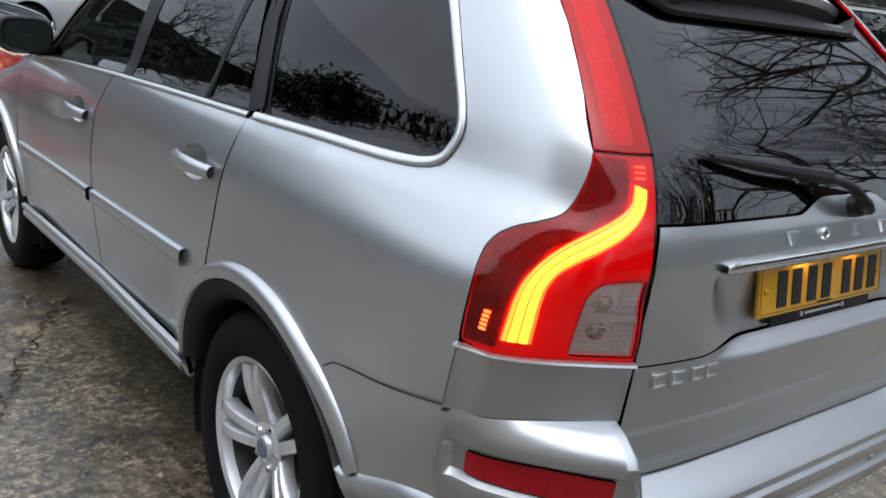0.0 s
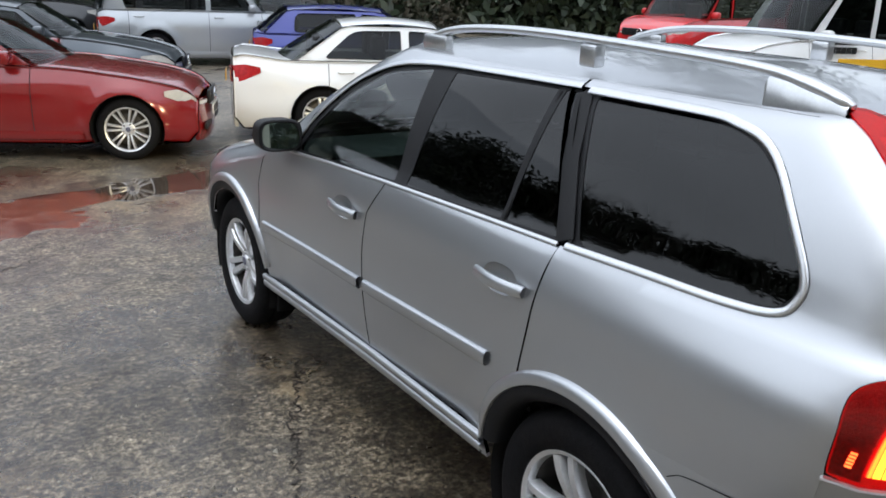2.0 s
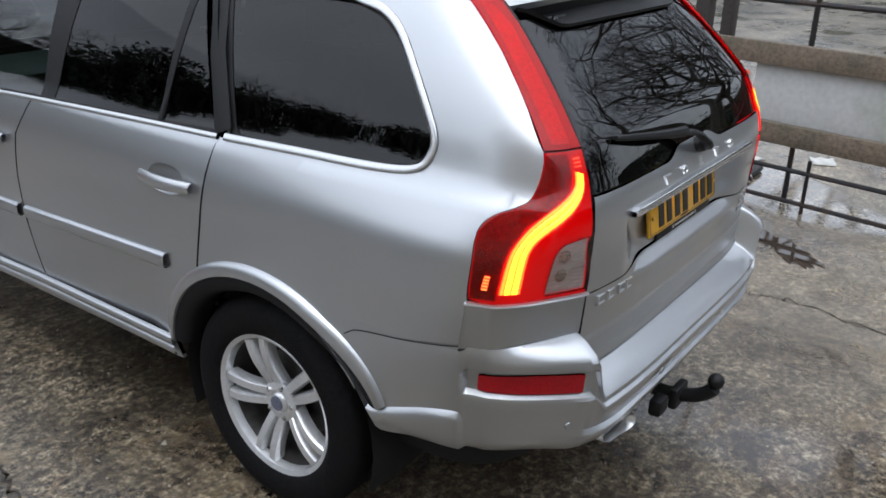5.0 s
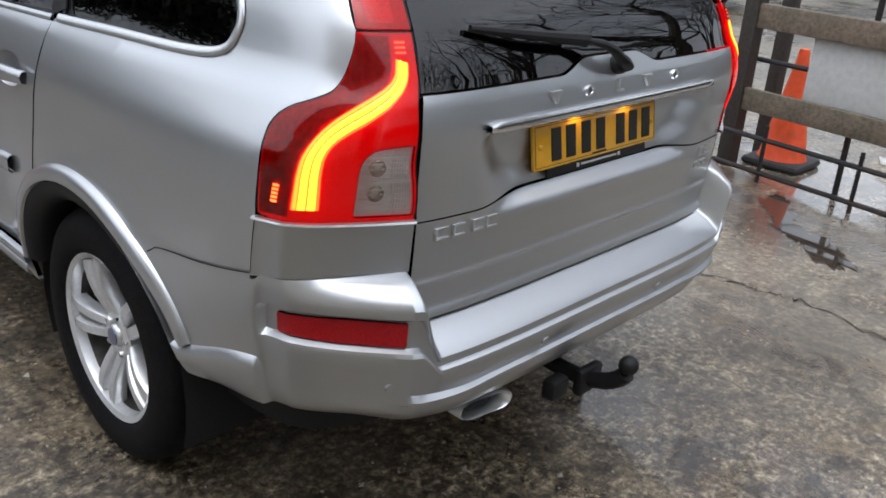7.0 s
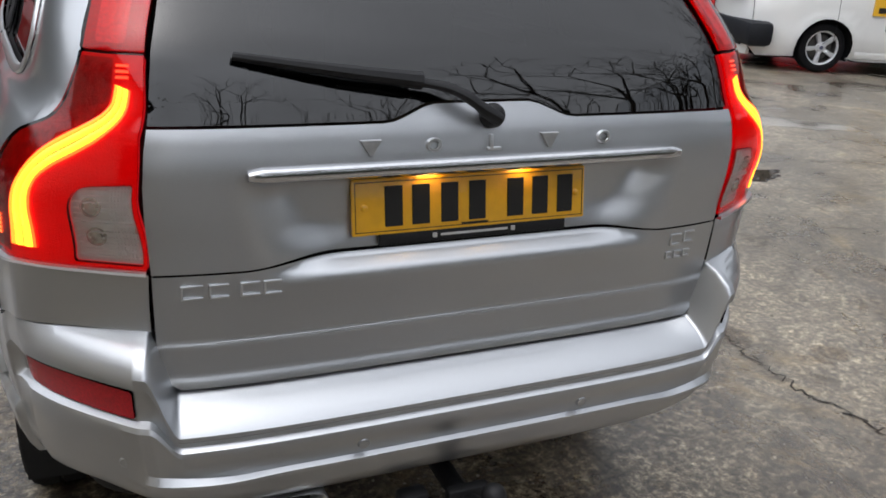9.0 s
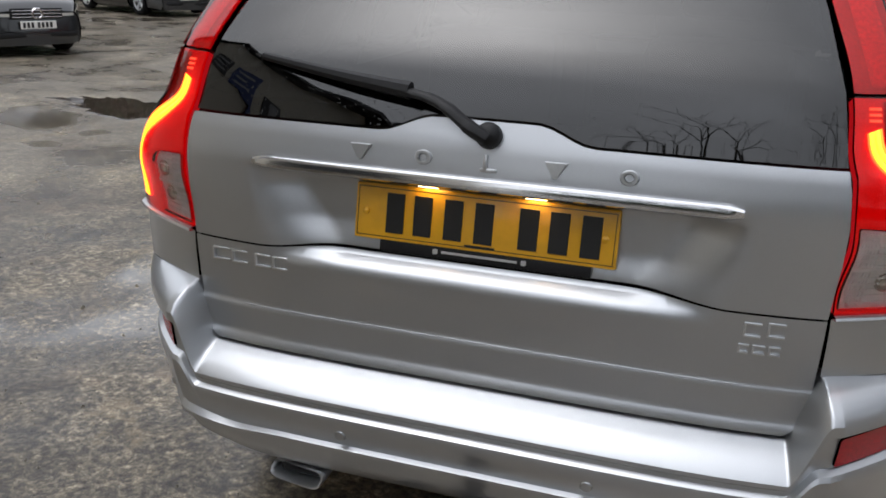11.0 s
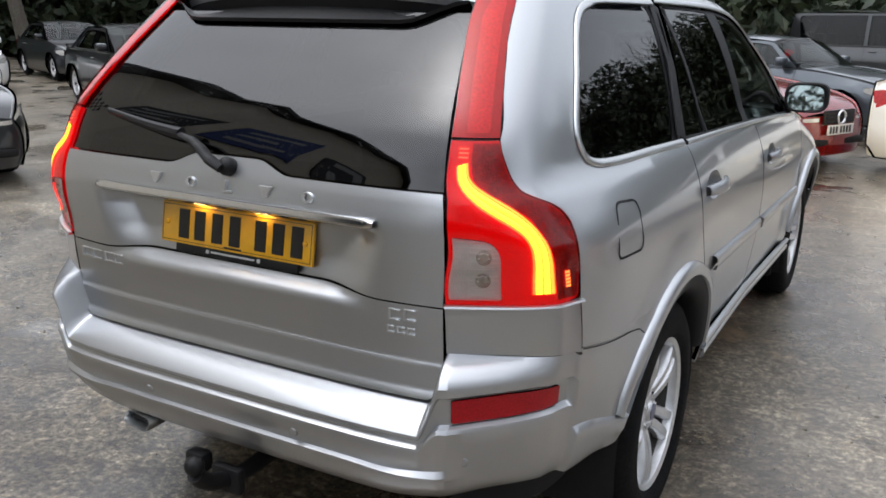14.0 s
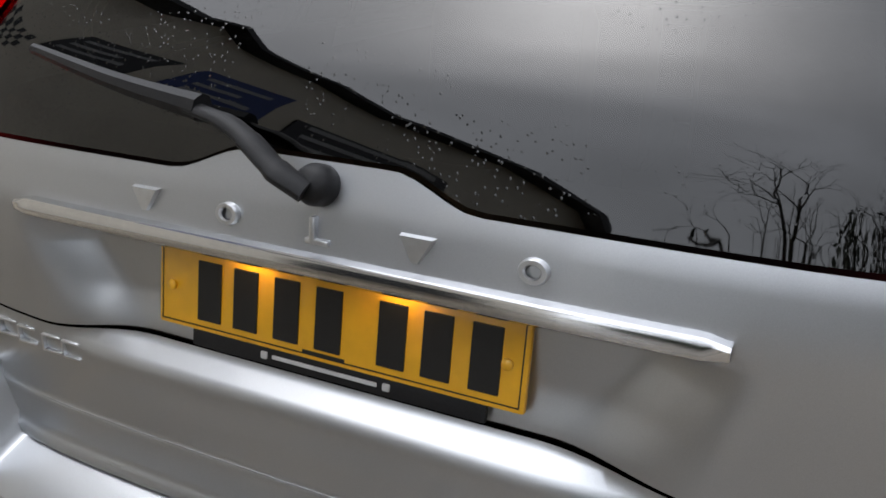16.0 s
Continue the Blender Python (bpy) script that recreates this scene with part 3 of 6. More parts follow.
def place_wheel(meshes, car, x, y, z, side, spin=0.0, name="wheel"):
    """A wheel at x, y, z of the car; side +1: its outer face looks to +x."""
    turn = Matrix.Translation((x, y, z)) @ Matrix.Rotation(0 if side > 0 else math.pi, 4, "Z") @ Matrix.Rotation(spin, 4, "X")
    tyre = hang(name, meshes["tyre"], car, at=turn)
    hang("rim", meshes["rim"], tyre)
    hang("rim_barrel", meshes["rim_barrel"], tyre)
    hang("badge", meshes["badge"], tyre)
    hang("brake_disc", meshes["brake_disc"], tyre)
    hang("hub", meshes["hub"], tyre)
    for k in range(meshes["spokes"]):
        hang("spoke", meshes["spoke"], tyre, at=Matrix.Rotation(2 * math.pi * k / meshes["spokes"], 4, "X"))
    for k in range(5):
        a = 2 * math.pi * (k + .5) / 5
        hang("wheel_nut", meshes["wheel_nut"], tyre, at=Matrix.Translation((meshes["h"] * .58, .055 * math.sin(a), .055 * math.cos(a))))
    return tyre


# ---- the silver estate car in the middle: rear axle at y = 0, nose towards +y ----
ARCH = [(0.0, .365), (2.857, .365)]
suv = thing("silver_car", "silver metallic estate car with dark windows and lit tail lamps", "car")


def arch_outline(yc, r, a0, a1, n=18):
    return [(yc + r * math.cos(a), .365 + r * 1.03 * math.sin(a)) for a in np.linspace(radians(a0), radians(a1), n)]


def side_extra(y, z):
    """The swelling over the wheel arches and the fine edge along the shoulder."""
    out = 0.0
    for yc, zc in ARCH:
        d = np.hypot(np.asarray(y) - yc, (np.asarray(z) - zc))
        out = out + .016 * (1 - smoothstep(.46, .64, d))
    return out


def belt(y):
    return np.interp(y, [-.6, .2, 1.2, 2.1], [1.232, 1.214, 1.188, 1.148])


def both(name, outline, mat, parent=None, label="", step=.035, holes=(), flange=.014, lift=0.0, extra=side_extra, wrap=False):
    """The same panel on both sides of the car."""
    made = []
    for side in (-1, 1):
        f = on_wrap(side, extra) if wrap else on_side(side, extra)
        me = panel_mesh(name, outline, lambda u, v, off, f=f: f(u, v, off + lift), mat, step, holes, flange, flip=side < 0)
        made.append(hang(name, me, parent if not isinstance(parent, list) else parent[0 if side < 0 else 1], label))
    return made


def ring_part(name, ring, width, mat, parent, lift, side, high=.012, close=False, extra=side_extra):
    """A raised strip of that width along a line of (y, z) on the side."""
    p = np.array(ring, float)
    t = np.gradient(p, axis=0)
    if close:
        t = np.roll(p, -1, 0) - np.roll(p, 1, 0)
    t /= np.linalg.norm(t, axis=1, keepdims=True) + 1e-12
    nrm = np.stack([-t[:, 1], t[:, 0]], 1)
    f = on_side(side, extra)
    rows = []
    for k, h in ((-.5, -.004), (-.5, .6), (-.32, 1), (.32, 1), (.5, .6), (.5, -.004)):
        q = p + nrm * width * k
        rows.append(f(q[:, 0], q[:, 1], lift + high * h))
    g = np.array(rows).transpose(1, 0, 2)
    if close:
        g = np.concatenate([g, g[:1]])
    return hang(name, loft_mesh(name, g, mat, sharp=60), parent)


# dark shell under the panels
shell_rows = []
for zz in np.r_[np.linspace(.34, 1.62, 26)]:
    s_line = np.linspace(0, S2, 120)
    shell_rows.append(np.concatenate([hull(s_line, zz, -.078, 1), hull(s_line[::-1], zz, -.078, -1)]))
sh = np.array(shell_rows)
sh_faces = []
nv = sh.shape[1]
for i in range(len(sh) - 1):
    for j in range(nv):
        q = (i * nv + j, i * nv + (j + 1) % nv, (i + 1) * nv + (j + 1) % nv, (i + 1) * nv + j)
        c = np.mean([sh.reshape(-1, 3)[k] for k in q], 0)
        in_arch = abs(c[0]) > .55 and any(math.hypot(c[1] - yc, c[2] - zc) < .43 for yc, zc in ARCH)
        glazed = (c[2] > belt(c[1]) - .01 and c[2] < 1.60) and (abs(c[0]) > .6 or c[1] > 1.2 or c[2] > 1.24)
        if not in_arch and not glazed:
            sh_faces.append(q)
hang("body_shell", mesh_of("body_shell", sh.reshape(-1, 3), sh_faces, BLACK_SHELL), suv)
part("underbody", box((-.52, -.62, .30), (.52, 3.4, .40), .03), BLACK_SHELL, suv)
for yc, zc in ARCH:
    for side in (-1, 1):
        rows = [[(side * x, yc + r * math.cos(a), zc + r * math.sin(a)) for a in np.linspace(radians(-20), radians(200), 24)] for x, r in ((.90, .425), (.80, .43), (.58, .43), (.56, .05))]
        hang("arch_liner", loft_mesh("arch_liner", rows, BLACK_SHELL), suv)

# outlines of the tail lamps, by way round the corner and height
inner_s = lambda x, z: float(s_rear(x, z))
LAMP = [(inner_s(.634, .957), .957), (.800, .957), (.928, .951), (.994, .962), (.997, 1.012), (1.008, 1.065), (1.029, 1.112), (1.041, 1.141), (1.035, 1.163), (1.010, 1.182), (.964, 1.197), (.926, 1.213), (.911, 1.238), (.894, 1.270), (.876, 1.304), (.872, 1.322),
        (inner_s(.611, 1.322), 1.322), (inner_s(.627, 1.218), 1.218), (inner_s(.635, 1.172), 1.172), (inner_s(.641, 1.114), 1.114), (inner_s(.640, 1.05), 1.05)]
lamp_out = rounded(LAMP, [.004, 0, .004, .010] + [.03] * 11 + [.004, .004] + [.04] * 4, 4)
strip = rounded([(inner_s(.610, 1.326), 1.326), (.872, 1.326), (.866, 1.41), (.860, 1.50), (.868, 1.575), (.902, 1.647), (1.015, 1.694), (.90, 1.692), (.79, 1.676), (.733, 1.644), (.708, 1.588), (.696, 1.50), (.688, 1.42)], [.004, .004] + [.03] * 11, 4)


def corner_extra(s, z):
    """The corner below the lamp is flatter, with a crease where it turns to the side."""
    s, z = np.asarray(s, float), np.asarray(z, float)
    back = np.sin(np.clip((s - .66) / .268, 0, 1) * math.pi)
    flank = np.sin(np.clip((s - .928) / .085, 0, 1) * math.pi)
    return (-.017 * back - .005 * flank) * (1 - smoothstep(.955, 1.12, z))


# lower panels, seen from the side
fa = lambda a0, a1: arch_outline(2.857, .415, a0, a1)
edge_of = lambda s, z: (float(hull(s + .0025, z)[1]), z)
quarter = [(.205, 1.205), (.215, 1.13), (.232, 1.0), (.252, .81)] + arch_outline(0, .43, 58, 150, 14) + [(-.40, .795), edge_of(1.004, .812)]
quarter += [edge_of(*q) for q in lamp_out if q[0] > .852 and q[1] > .9535 and (q[0] > .99 or q[1] > 1.10)]
quarter += [edge_of(.872, 1.326), edge_of(.866, 1.41), edge_of(.862, 1.46), edge_of(.861, 1.53), edge_of(.876, 1.59), edge_of(.902, 1.645), edge_of(.95, 1.670), (-.43, 1.678), (-.30, 1.674), (.36, 1.672), (.37, 1.655), (.19, 1.232)]
qwin_line = [(-.1, 1.640), (-.215, 1.627), (-.305, 1.602), (-.380, 1.545), (-.478, 1.42), (-.536, 1.33), (-.537, 1.278), (-.499, 1.240), (-.37, 1.226)]
qwin_out = rounded([(.42, 1.650), (-.1, 1.649), (-.225, 1.637), (-.318, 1.609), (-.393, 1.550), (-.490, 1.424), (-.549, 1.333), (-.549, 1.270), (-.505, 1.231), (-.37, 1.217), (.225, 1.212)], .03, 4)
both("rear_quarter_panel", quarter, SILVER, suv, step=.03, holes=[qwin_out])
rear_door = [(.206, 1.206), (.222, 1.13), (.240, 1.0), (.262, .80), (.40, .655), (.448, .53), (.452, .475), (1.303, .452), (1.310, .62), (1.306, .87), (1.290, 1.05), (1.198, 1.190)]
def cup_outline(y0, z0, k=1.0):
    return np.array([(y0 + .012 + .088 * k * math.copysign(abs(math.cos(a)) ** .8, math.cos(a)), z0 + .004 + .046 * k * math.sin(a)) for a in np.linspace(0, 2 * math.pi, 32, endpoint=False)])


HANDLES = ((.395, 1.050), (1.485, 1.020))
rear_doors = both("rear_door", rear_door, SILVER, suv, holes=[cup_outline(*HANDLES[0])])
front_door = [(1.205, 1.189), (1.298, 1.05), (1.314, .87), (1.318, .62), (1.311, .452), (2.40, .425), (2.44, .60), (2.44, .92), (2.40, 1.06), (2.30, 1.136)]
front_doors = both("front_door", front_door, SILVER, suv, holes=[cup_outline(*HANDLES[1])])
fender = [(2.308, 1.122), (2.408, 1.06), (2.448, .92), (2.448, .60), (2.43, .50)] + fa(165, 12)[:16] + [(3.32, .60), (3.36, .75), (3.30, .90), (3.0, 1.0), (2.6, 1.10)]
both("front_wing", fender, SILVER, suv)
sill = [(.452, .468), (.44, .395), (.80, .372), (2.44, .345), (2.43, .42), (1.307, .446)]
both("sill", sill, SILVER, suv, lift=.006)
for side in (-1, 1):
    ring_part("sill_moulding", [(.452, .469), (1.3, .447), (2.45, .420)], .030, SILVER, suv, .004, side, .020)
    ring_part("sill_moulding", [(.452, .432), (1.3, .409), (2.45, .384)], .034, SILVER, suv, .012, side, .014)

# arch mouldings: a silver band and a dark lip inside it
for side in (-1, 1):
    for k, (yc, a0, a1) in enumerate(((0.0, 14, 157), (2.857, 10, 166))):
        ang = np.radians(np.linspace(a0, a1, 44))
        for nm, prof, mat in (("wheel_arch_moulding", ((.508, -.004), (.507, .008), (.500, .017), (.480, .021), (.466, .019), (.461, .008)), SILVER),
                              ("wheel_arch_lip", ((.463, .004), (.461, .012), (.445, .011), (.420, .002), (.404, -.02), (.400, -.09)), DARK_TRIM)):
            rows = []
            for a in ang:
                w = .55 + .45 * math.sin(min(1, (a - ang[0]) / .5, (ang[-1] - a) / .5) * math.pi / 2)
                row = []
                for r, o in prof:
                    wide = 1.0 + (.085 * smoothstep(2.0, 2.75, a) if k == 0 else .02)
                    rr = (.45 + (r - .45) * (w if r > .45 else 1)) * wide
                    y, z = yc + rr * math.cos(a), .365 + rr * math.sin(a)
                    row.append(hull(s_side(y, z), z, o + float(side_extra(y, z)) * 1.0 + 1e-9, side))
                rows.append(row)
            hang(nm, loft_mesh(nm, rows, mat, sharp=50), suv)
    # mud flap behind the front wheel
    part("mud_flap", box((side * .73 - .13, 2.43, .20), (side * .73 + .13, 2.445, .46), .01), BLACK_PLASTIC, suv)

# mouldings and handles on the doors
for i, side in enumerate((-1, 1)):
    ring_part("door_moulding", [(.425, .775), (.8, .762), (1.285, .745)], .050, SILVER, rear_doors[i], .0, side, .017)
    ring_part("door_moulding", [(1.335, .742), (1.9, .728), (2.385, .712)], .050, SILVER, front_doors[i], .0, side, .017)
    for door, y0, z0 in ((rear_doors[i], .395, 1.050), (front_doors[i], 1.485, 1.020)):
        f = on_side(side, side_extra)
        # grip: a bowed bar over a shallow dark-edged cup
        rows = []
        for t in np.linspace(0, 1, 15):
            y = y0 + .125 - .25 * t
            bow = .012 + .026 * math.sin(math.pi * min(1, max(0, (t - .0) / 1.0)))
            wz = .016 + .003 * math.sin(math.pi * t)
            rows.append([f(np.array(y), np.array(z0 + dz), np.array(bow + do)) for dz, do in ((-wz, -.008), (-wz, .004), (-wz * .5, .010), (wz * .5, .010), (wz, .004), (wz, -.008))])
        me = loft_mesh("door_handle", np.array(rows), SILVER, closed=True, sharp=50)
        handle = hang("door_handle", me, door)
        cup = []
        for k, d in ((1.0, .0), (.97, -.006), (.85, -.020), (.6, -.030), (.3, -.033), (.02, -.034)):
            o = cup_outline(y0, z0, k)
            cup.append(f(o[:, 0], o[:, 1], np.full(len(o), d)))
        hang("handle_cup", loft_mesh("handle_cup", np.array(cup), SILVER, closed=True, sharp=80), door)

# side windows, pillars and their bright frames
pillar = [(-.20, 1.632), (-.31, 1.600), (-.39, 1.54), (-.485, 1.42), (-.543, 1.33), (-.543, 1.275), (-.50, 1.235), (-.37, 1.221), (.20, 1.217), (1.2, 1.192), (2.08, 1.152), (2.03, 1.285), (1.79, 1.48), (1.53, 1.592), (1.2, 1.632), (.36, 1.652)]
qglass = rounded([(.30, 1.637), (-.1, 1.632), (-.205, 1.618), (-.290, 1.592), (-.366, 1.537), (-.464, 1.416), (-.522, 1.326), (-.522, 1.284), (-.490, 1.250), (-.37, 1.237), (.150, 1.231)], .03, 4)
rwin = rounded([(1.045, 1.625), (.475, 1.638), (.475, 1.640), (.508, 1.223), (1.09, 1.208)], .008, 3)
rfix = rounded([(.440, 1.636), (.352, 1.640), (.215, 1.232), (.485, 1.224)], .008, 3)
fwin = rounded([(1.195, 1.622), (1.175, 1.206), (2.03, 1.168), (1.995, 1.28), (1.77, 1.465), (1.51, 1.582)], [.008, .008, .03, .06, .1, .06], 5)
for side in (-1, 1):
    ring_part("pillar_cover", [(.197, 1.228), (.285, 1.45), (.352, 1.636)], .062, BLACK_PLASTIC, suv, -.004, side, .006, extra=None)
both("pillar_trim", pillar, BLACK_PLASTIC, suv, holes=[qglass, rwin, rfix, fwin], lift=-.010, extra=None, step=.04)
both("rear_quarter_window", qglass, PRIVACY, suv, lift=-.012, flange=0, extra=None, label="dark tinted rear quarter window")
both("rear_door_window", rwin, PRIVACY, suv, lift=-.012, flange=0, extra=None, label="dark tinted rear door window")
both("fixed_quarter_light", rfix, PRIVACY, suv, lift=-.012, flange=0, extra=None)
both("front_door_window", fwin, TINT, suv, lift=-.012, flange=0, extra=None, label="lightly tinted front door window")
for side in (-1, 1):
    ring_part("window_chrome", smooth_line([(.33, 1.643), *qwin_line, (-.1, 1.222), (.18, 1.216)], 6), .020, SATIN, suv, .002, side, .006, extra=None)
    ring_part("window_chrome", [(.21, 1.213), (.7, 1.203), (1.2, 1.188), (1.7, 1.168), (2.1, 1.146)], .014, SATIN, suv, .002, side, .006, extra=None)
    ring_part("window_chrome", smooth_line([(.37, 1.652), (.8, 1.648), (1.2, 1.638), (1.5, 1.600), (1.78, 1.492), (2.0, 1.315), (2.08, 1.19)], 6), .018, SATIN, suv, .0, side, .006, extra=None)
    ring_part("window_seal", [(.175, 1.225), (.275, 1.45), (.345, 1.645)], .012, BLACK_PLASTIC, suv, -.008, side, .006, extra=None)
    ring_part("window_divider", [(.495, 1.222), (.462, 1.63)], .022, BLACK_PLASTIC, suv, -.014, side, .010, extra=None)
    # roof side above the doors
cant = [(.375, 1.672), (.375, 1.660), (.8, 1.657), (1.2, 1.647), (1.52, 1.608), (1.80, 1.502), (2.03, 1.325), (2.12, 1.16), (2.20, 1.145), (2.22, 1.20), (2.10, 1.36), (1.90, 1.55), (1.66, 1.66), (1.5, 1.672)]
both("roof_side", cant, SILVER, suv, step=.04, extra=None)

# roof
roof_half = curve([(y, float(hull(s_side(y, 1.670), 1.670)[0])) for y in np.linspace(-.52, 1.60, 30)])


def roof_z(x, y):
    crown = np.interp(y, [-.55, -.3, .2, .9, 1.4, 1.75], [.018, .040, .062, .066, .050, .022])
    return 1.670 + crown * (1 - np.clip(np.abs(x) / roof_half(y), 0, 1) ** 2.6)


def on_roof(x, y, off=0.0):
    x, y = np.asarray(x, float), np.asarray(y, float)
    return np.stack([x, y, roof_z(x, y) + off], -1)


roof_ys = np.r_[np.linspace(-.40, 1.55, 40)]
roof_out = np.array([(-float(roof_half(y)), y) for y in roof_ys[::-1]] + [(-.50, -.47), (0, -.535), (.50, -.47)] + [(float(roof_half(y)), y) for y in roof_ys] + [(.45, 1.66), (0, 1.72), (-.45, 1.66)])
hang("roof", panel_mesh("roof", roof_out, on_roof, SILVER, .05, (), .02), suv)
for side in (-1, 1):
    # the rail: a flat bar on feet that slopes down into the roof at each end
    x0 = side * .592
    line = smooth_line([(side * .570, -.455, 1.698), (side * .574, -.39, 1.722), (side * .580, -.31, 1.744), (side * .586, -.22, 1.760), (x0, .0, 1.773), (x0, .6, 1.788), (x0, 1.0, 1.780), (side * .588, 1.25, 1.755), (side * .575, 1.46, 1.700)], 7)
    rad = np.interp(np.linspace(0, 1, len(line)), [0, .06, .2, .3, .8, .92, 1], [.010, .022, .025, .021, .020, .022, .012])
    rail = part("roof_rail", tube(line, rad, 14, .72), SATIN, suv, "satin aluminium roof rail", smooth=60)
    foot = []
    for y, zt in ((-.45, 1.700), (-.38, 1.722), (-.30, 1.742), (-.235, 1.752)):
        xc = side * (.570 + .016 * (y + .45) / .22)
        foot.append([(xc - .022, y, 1.665), (xc - .020, y, zt - .01), (xc - .010, y, zt + .002), (xc + .010, y, zt + .002), (xc + .020, y, zt - .01), (xc + .022, y, 1.665)])
    foot.append([(p[0], -.228, min(p[2], 1.735)) for p in foot[-1]])
    hang("rail_foot", loft_mesh("rail_foot", foot, SATIN, sharp=60), rail)
    bm = bmesh.new()
    box_into(bm, (x0 - .024, .395, 1.70), (x0 + .024, .470, 1.772), .010)
    part("rail_clamp", bm, SATIN, rail, smooth=True)
    bm = bmesh.new()
    box_into(bm, (x0 - .022, 1.25, 1.67), (x0 + .018, 1.42, 1.735), .012)
    part("rail_foot", bm, SATIN, rail, smooth=True)

# windscreen, bonnet, nose: far side of the car
def across(rows_of):
    """Rows that run from one side over the middle to the other."""
    left, right = rows_of(on_wrap(-1)), rows_of(on_wrap(1))
    return [np.concatenate([a, b[::-1][1:]]) for a, b in zip(left, right)]


hang("windscreen", outward(loft_mesh("windscreen", across(lambda f: [f(np.linspace(float(s_side(2.20 - (z - 1.15) * 1.02, z)), S2, 14), np.full(14, z), -.004) for z in np.linspace(1.15, 1.665, 12)]), TINT), (0, 1.0, .8)), suv)
hang("bonnet", loft_mesh("bonnet", across(lambda f: [f(np.linspace(float(s_side(3.30 - max(0, z - .9) * 3.4, z)), S2, 22), np.full(22, z), 0.0) for z in np.linspace(.90, 1.145, 14)]), SILVER), suv)
hang("front_bumper", loft_mesh("front_bumper", across(lambda f: [f(np.linspace(float(s_side(3.345, z)), S2, 22), np.full(22, z), .004) for z in np.linspace(.24, .89, 12)]), SILVER), suv)
for side in (-1, 1):
    f = on_wrap(side)
    head = panel_mesh("headlamp", rounded([(5.05, .74), (5.55, .76), (5.5, .89), (5.1, .93)], .03), lambda u, v, off, f=f: f(u, v, off + .008), CLEAR_LENS, .04, (), .01, flip=side < 0)
    hang("headlamp", head, suv)
    beam = bpy.data.lights.new("headlamp_beam", "SPOT")
    beam.energy, beam.color, beam.spot_size, beam.spot_blend, beam.shadow_soft_size = 70.0, (1.0, 0.78, 0.42), radians(75), 0.7, 0.05
    new("headlamp_beam", beam).matrix_world = look((side * .66, 3.80, .82), (side * .9, 9.0, .45))

# door mirrors
for side in (-1, 1):
    rows = []
    for t in np.linspace(0, 1, 9):
        y = 2.045 + .17 * t
        k = 1 - .55 * t ** 2.2
        rows.append([(side * (.985 + (.095 * math.copysign(abs(math.cos(a)) ** .55, math.cos(a))) * k), y + .015 * math.cos(a), 1.235 + .070 * math.copysign(abs(math.sin(a)) ** .6, math.sin(a)) * (k ** .7)) for a in np.linspace(0, 2 * math.pi, 28, endpoint=False)])
    rows.append([(side * .985, 2.23, 1.235)] * 28)
    mirror = hang("door_mirror", loft_mesh("door_mirror", rows, SILVER, closed=True), suv)
    rim_rows = [[(side * (.985 + r * .095 * math.copysign(abs(math.cos(a)) ** .55, math.cos(a))), 2.045 + .015 * math.cos(a) - d, 1.235 + r * .070 * math.copysign(abs(math.sin(a)) ** .6, math.sin(a))) for a in np.linspace(0, 2 * math.pi, 28, endpoint=False)] for r, d in ((1.02, -.07), (1.06, -.02), (1.05, .014), (.95, .018), (.84, .009))]
    hang("mirror_rim", loft_mesh("mirror_rim", rim_rows, BLACK_PLASTIC, closed=True), mirror)
    rim_rows = [[(side * (.985 + r * .095 * math.copysign(abs(math.cos(a)) ** .55, math.cos(a))), 2.045 + r * .025 * math.copysign(abs(math.cos(a)) ** .55, math.cos(a)) - .008 + r * .008 * math.copysign(abs(math.sin(a)) ** .6, math.sin(a)), 1.235 + r * .070 * math.copysign(abs(math.sin(a)) ** .6, math.sin(a))) for a in np.linspace(0, 2 * math.pi, 28, endpoint=False)] for r in (.88, .5, .02)]
    hang("mirror_glass", loft_mesh("mirror_glass", rim_rows, MIRROR, closed=True), mirror)
    part("mirror_foot", tube([(side * .84, 2.13, 1.175), (side * .93, 2.11, 1.175), (side * .97, 2.10, 1.19)], [.035, .03, .03], 10, .6), BLACK_PLASTIC, mirror, smooth=True)

# ---- rear: tailgate ----
def seam(x):
    return .945 + .012 * (1 - smoothstep(.30, .47, np.abs(x)))


def gate_mid(x, z=.95):
    t = np.clip((np.asarray(z, float) - .95) / .13, 0, 1)
    u = np.clip((np.abs(x) - (.270 + .105 * t)) / (.200 - .085 * t), 0, 1)
    return 1 - u * u * (3 - 2 * u)


def upper_extra(x, z):
    """Recess round the plate."""
    z = np.asarray(z, float)
    return -.052 * gate_mid(x, z) * (1 - smoothstep(1.098, 1.120, z)) * (.68 + .32 * smoothstep(.95, 1.02, z))


def lower_extra(x, z):
    """The lip at the top rolls inwards; the foot flares."""
    z = np.asarray(z, float)
    d = seam(x) - z
    lip = gate_mid(x) * (.008 * (1 - smoothstep(.035, .11, d)) - .038 * (1 - smoothstep(.0, .040, d)) ** 1.3)
    return lip + .003 * smoothstep(.806, .798, z) + .012 * smoothstep(.742, .714, z)


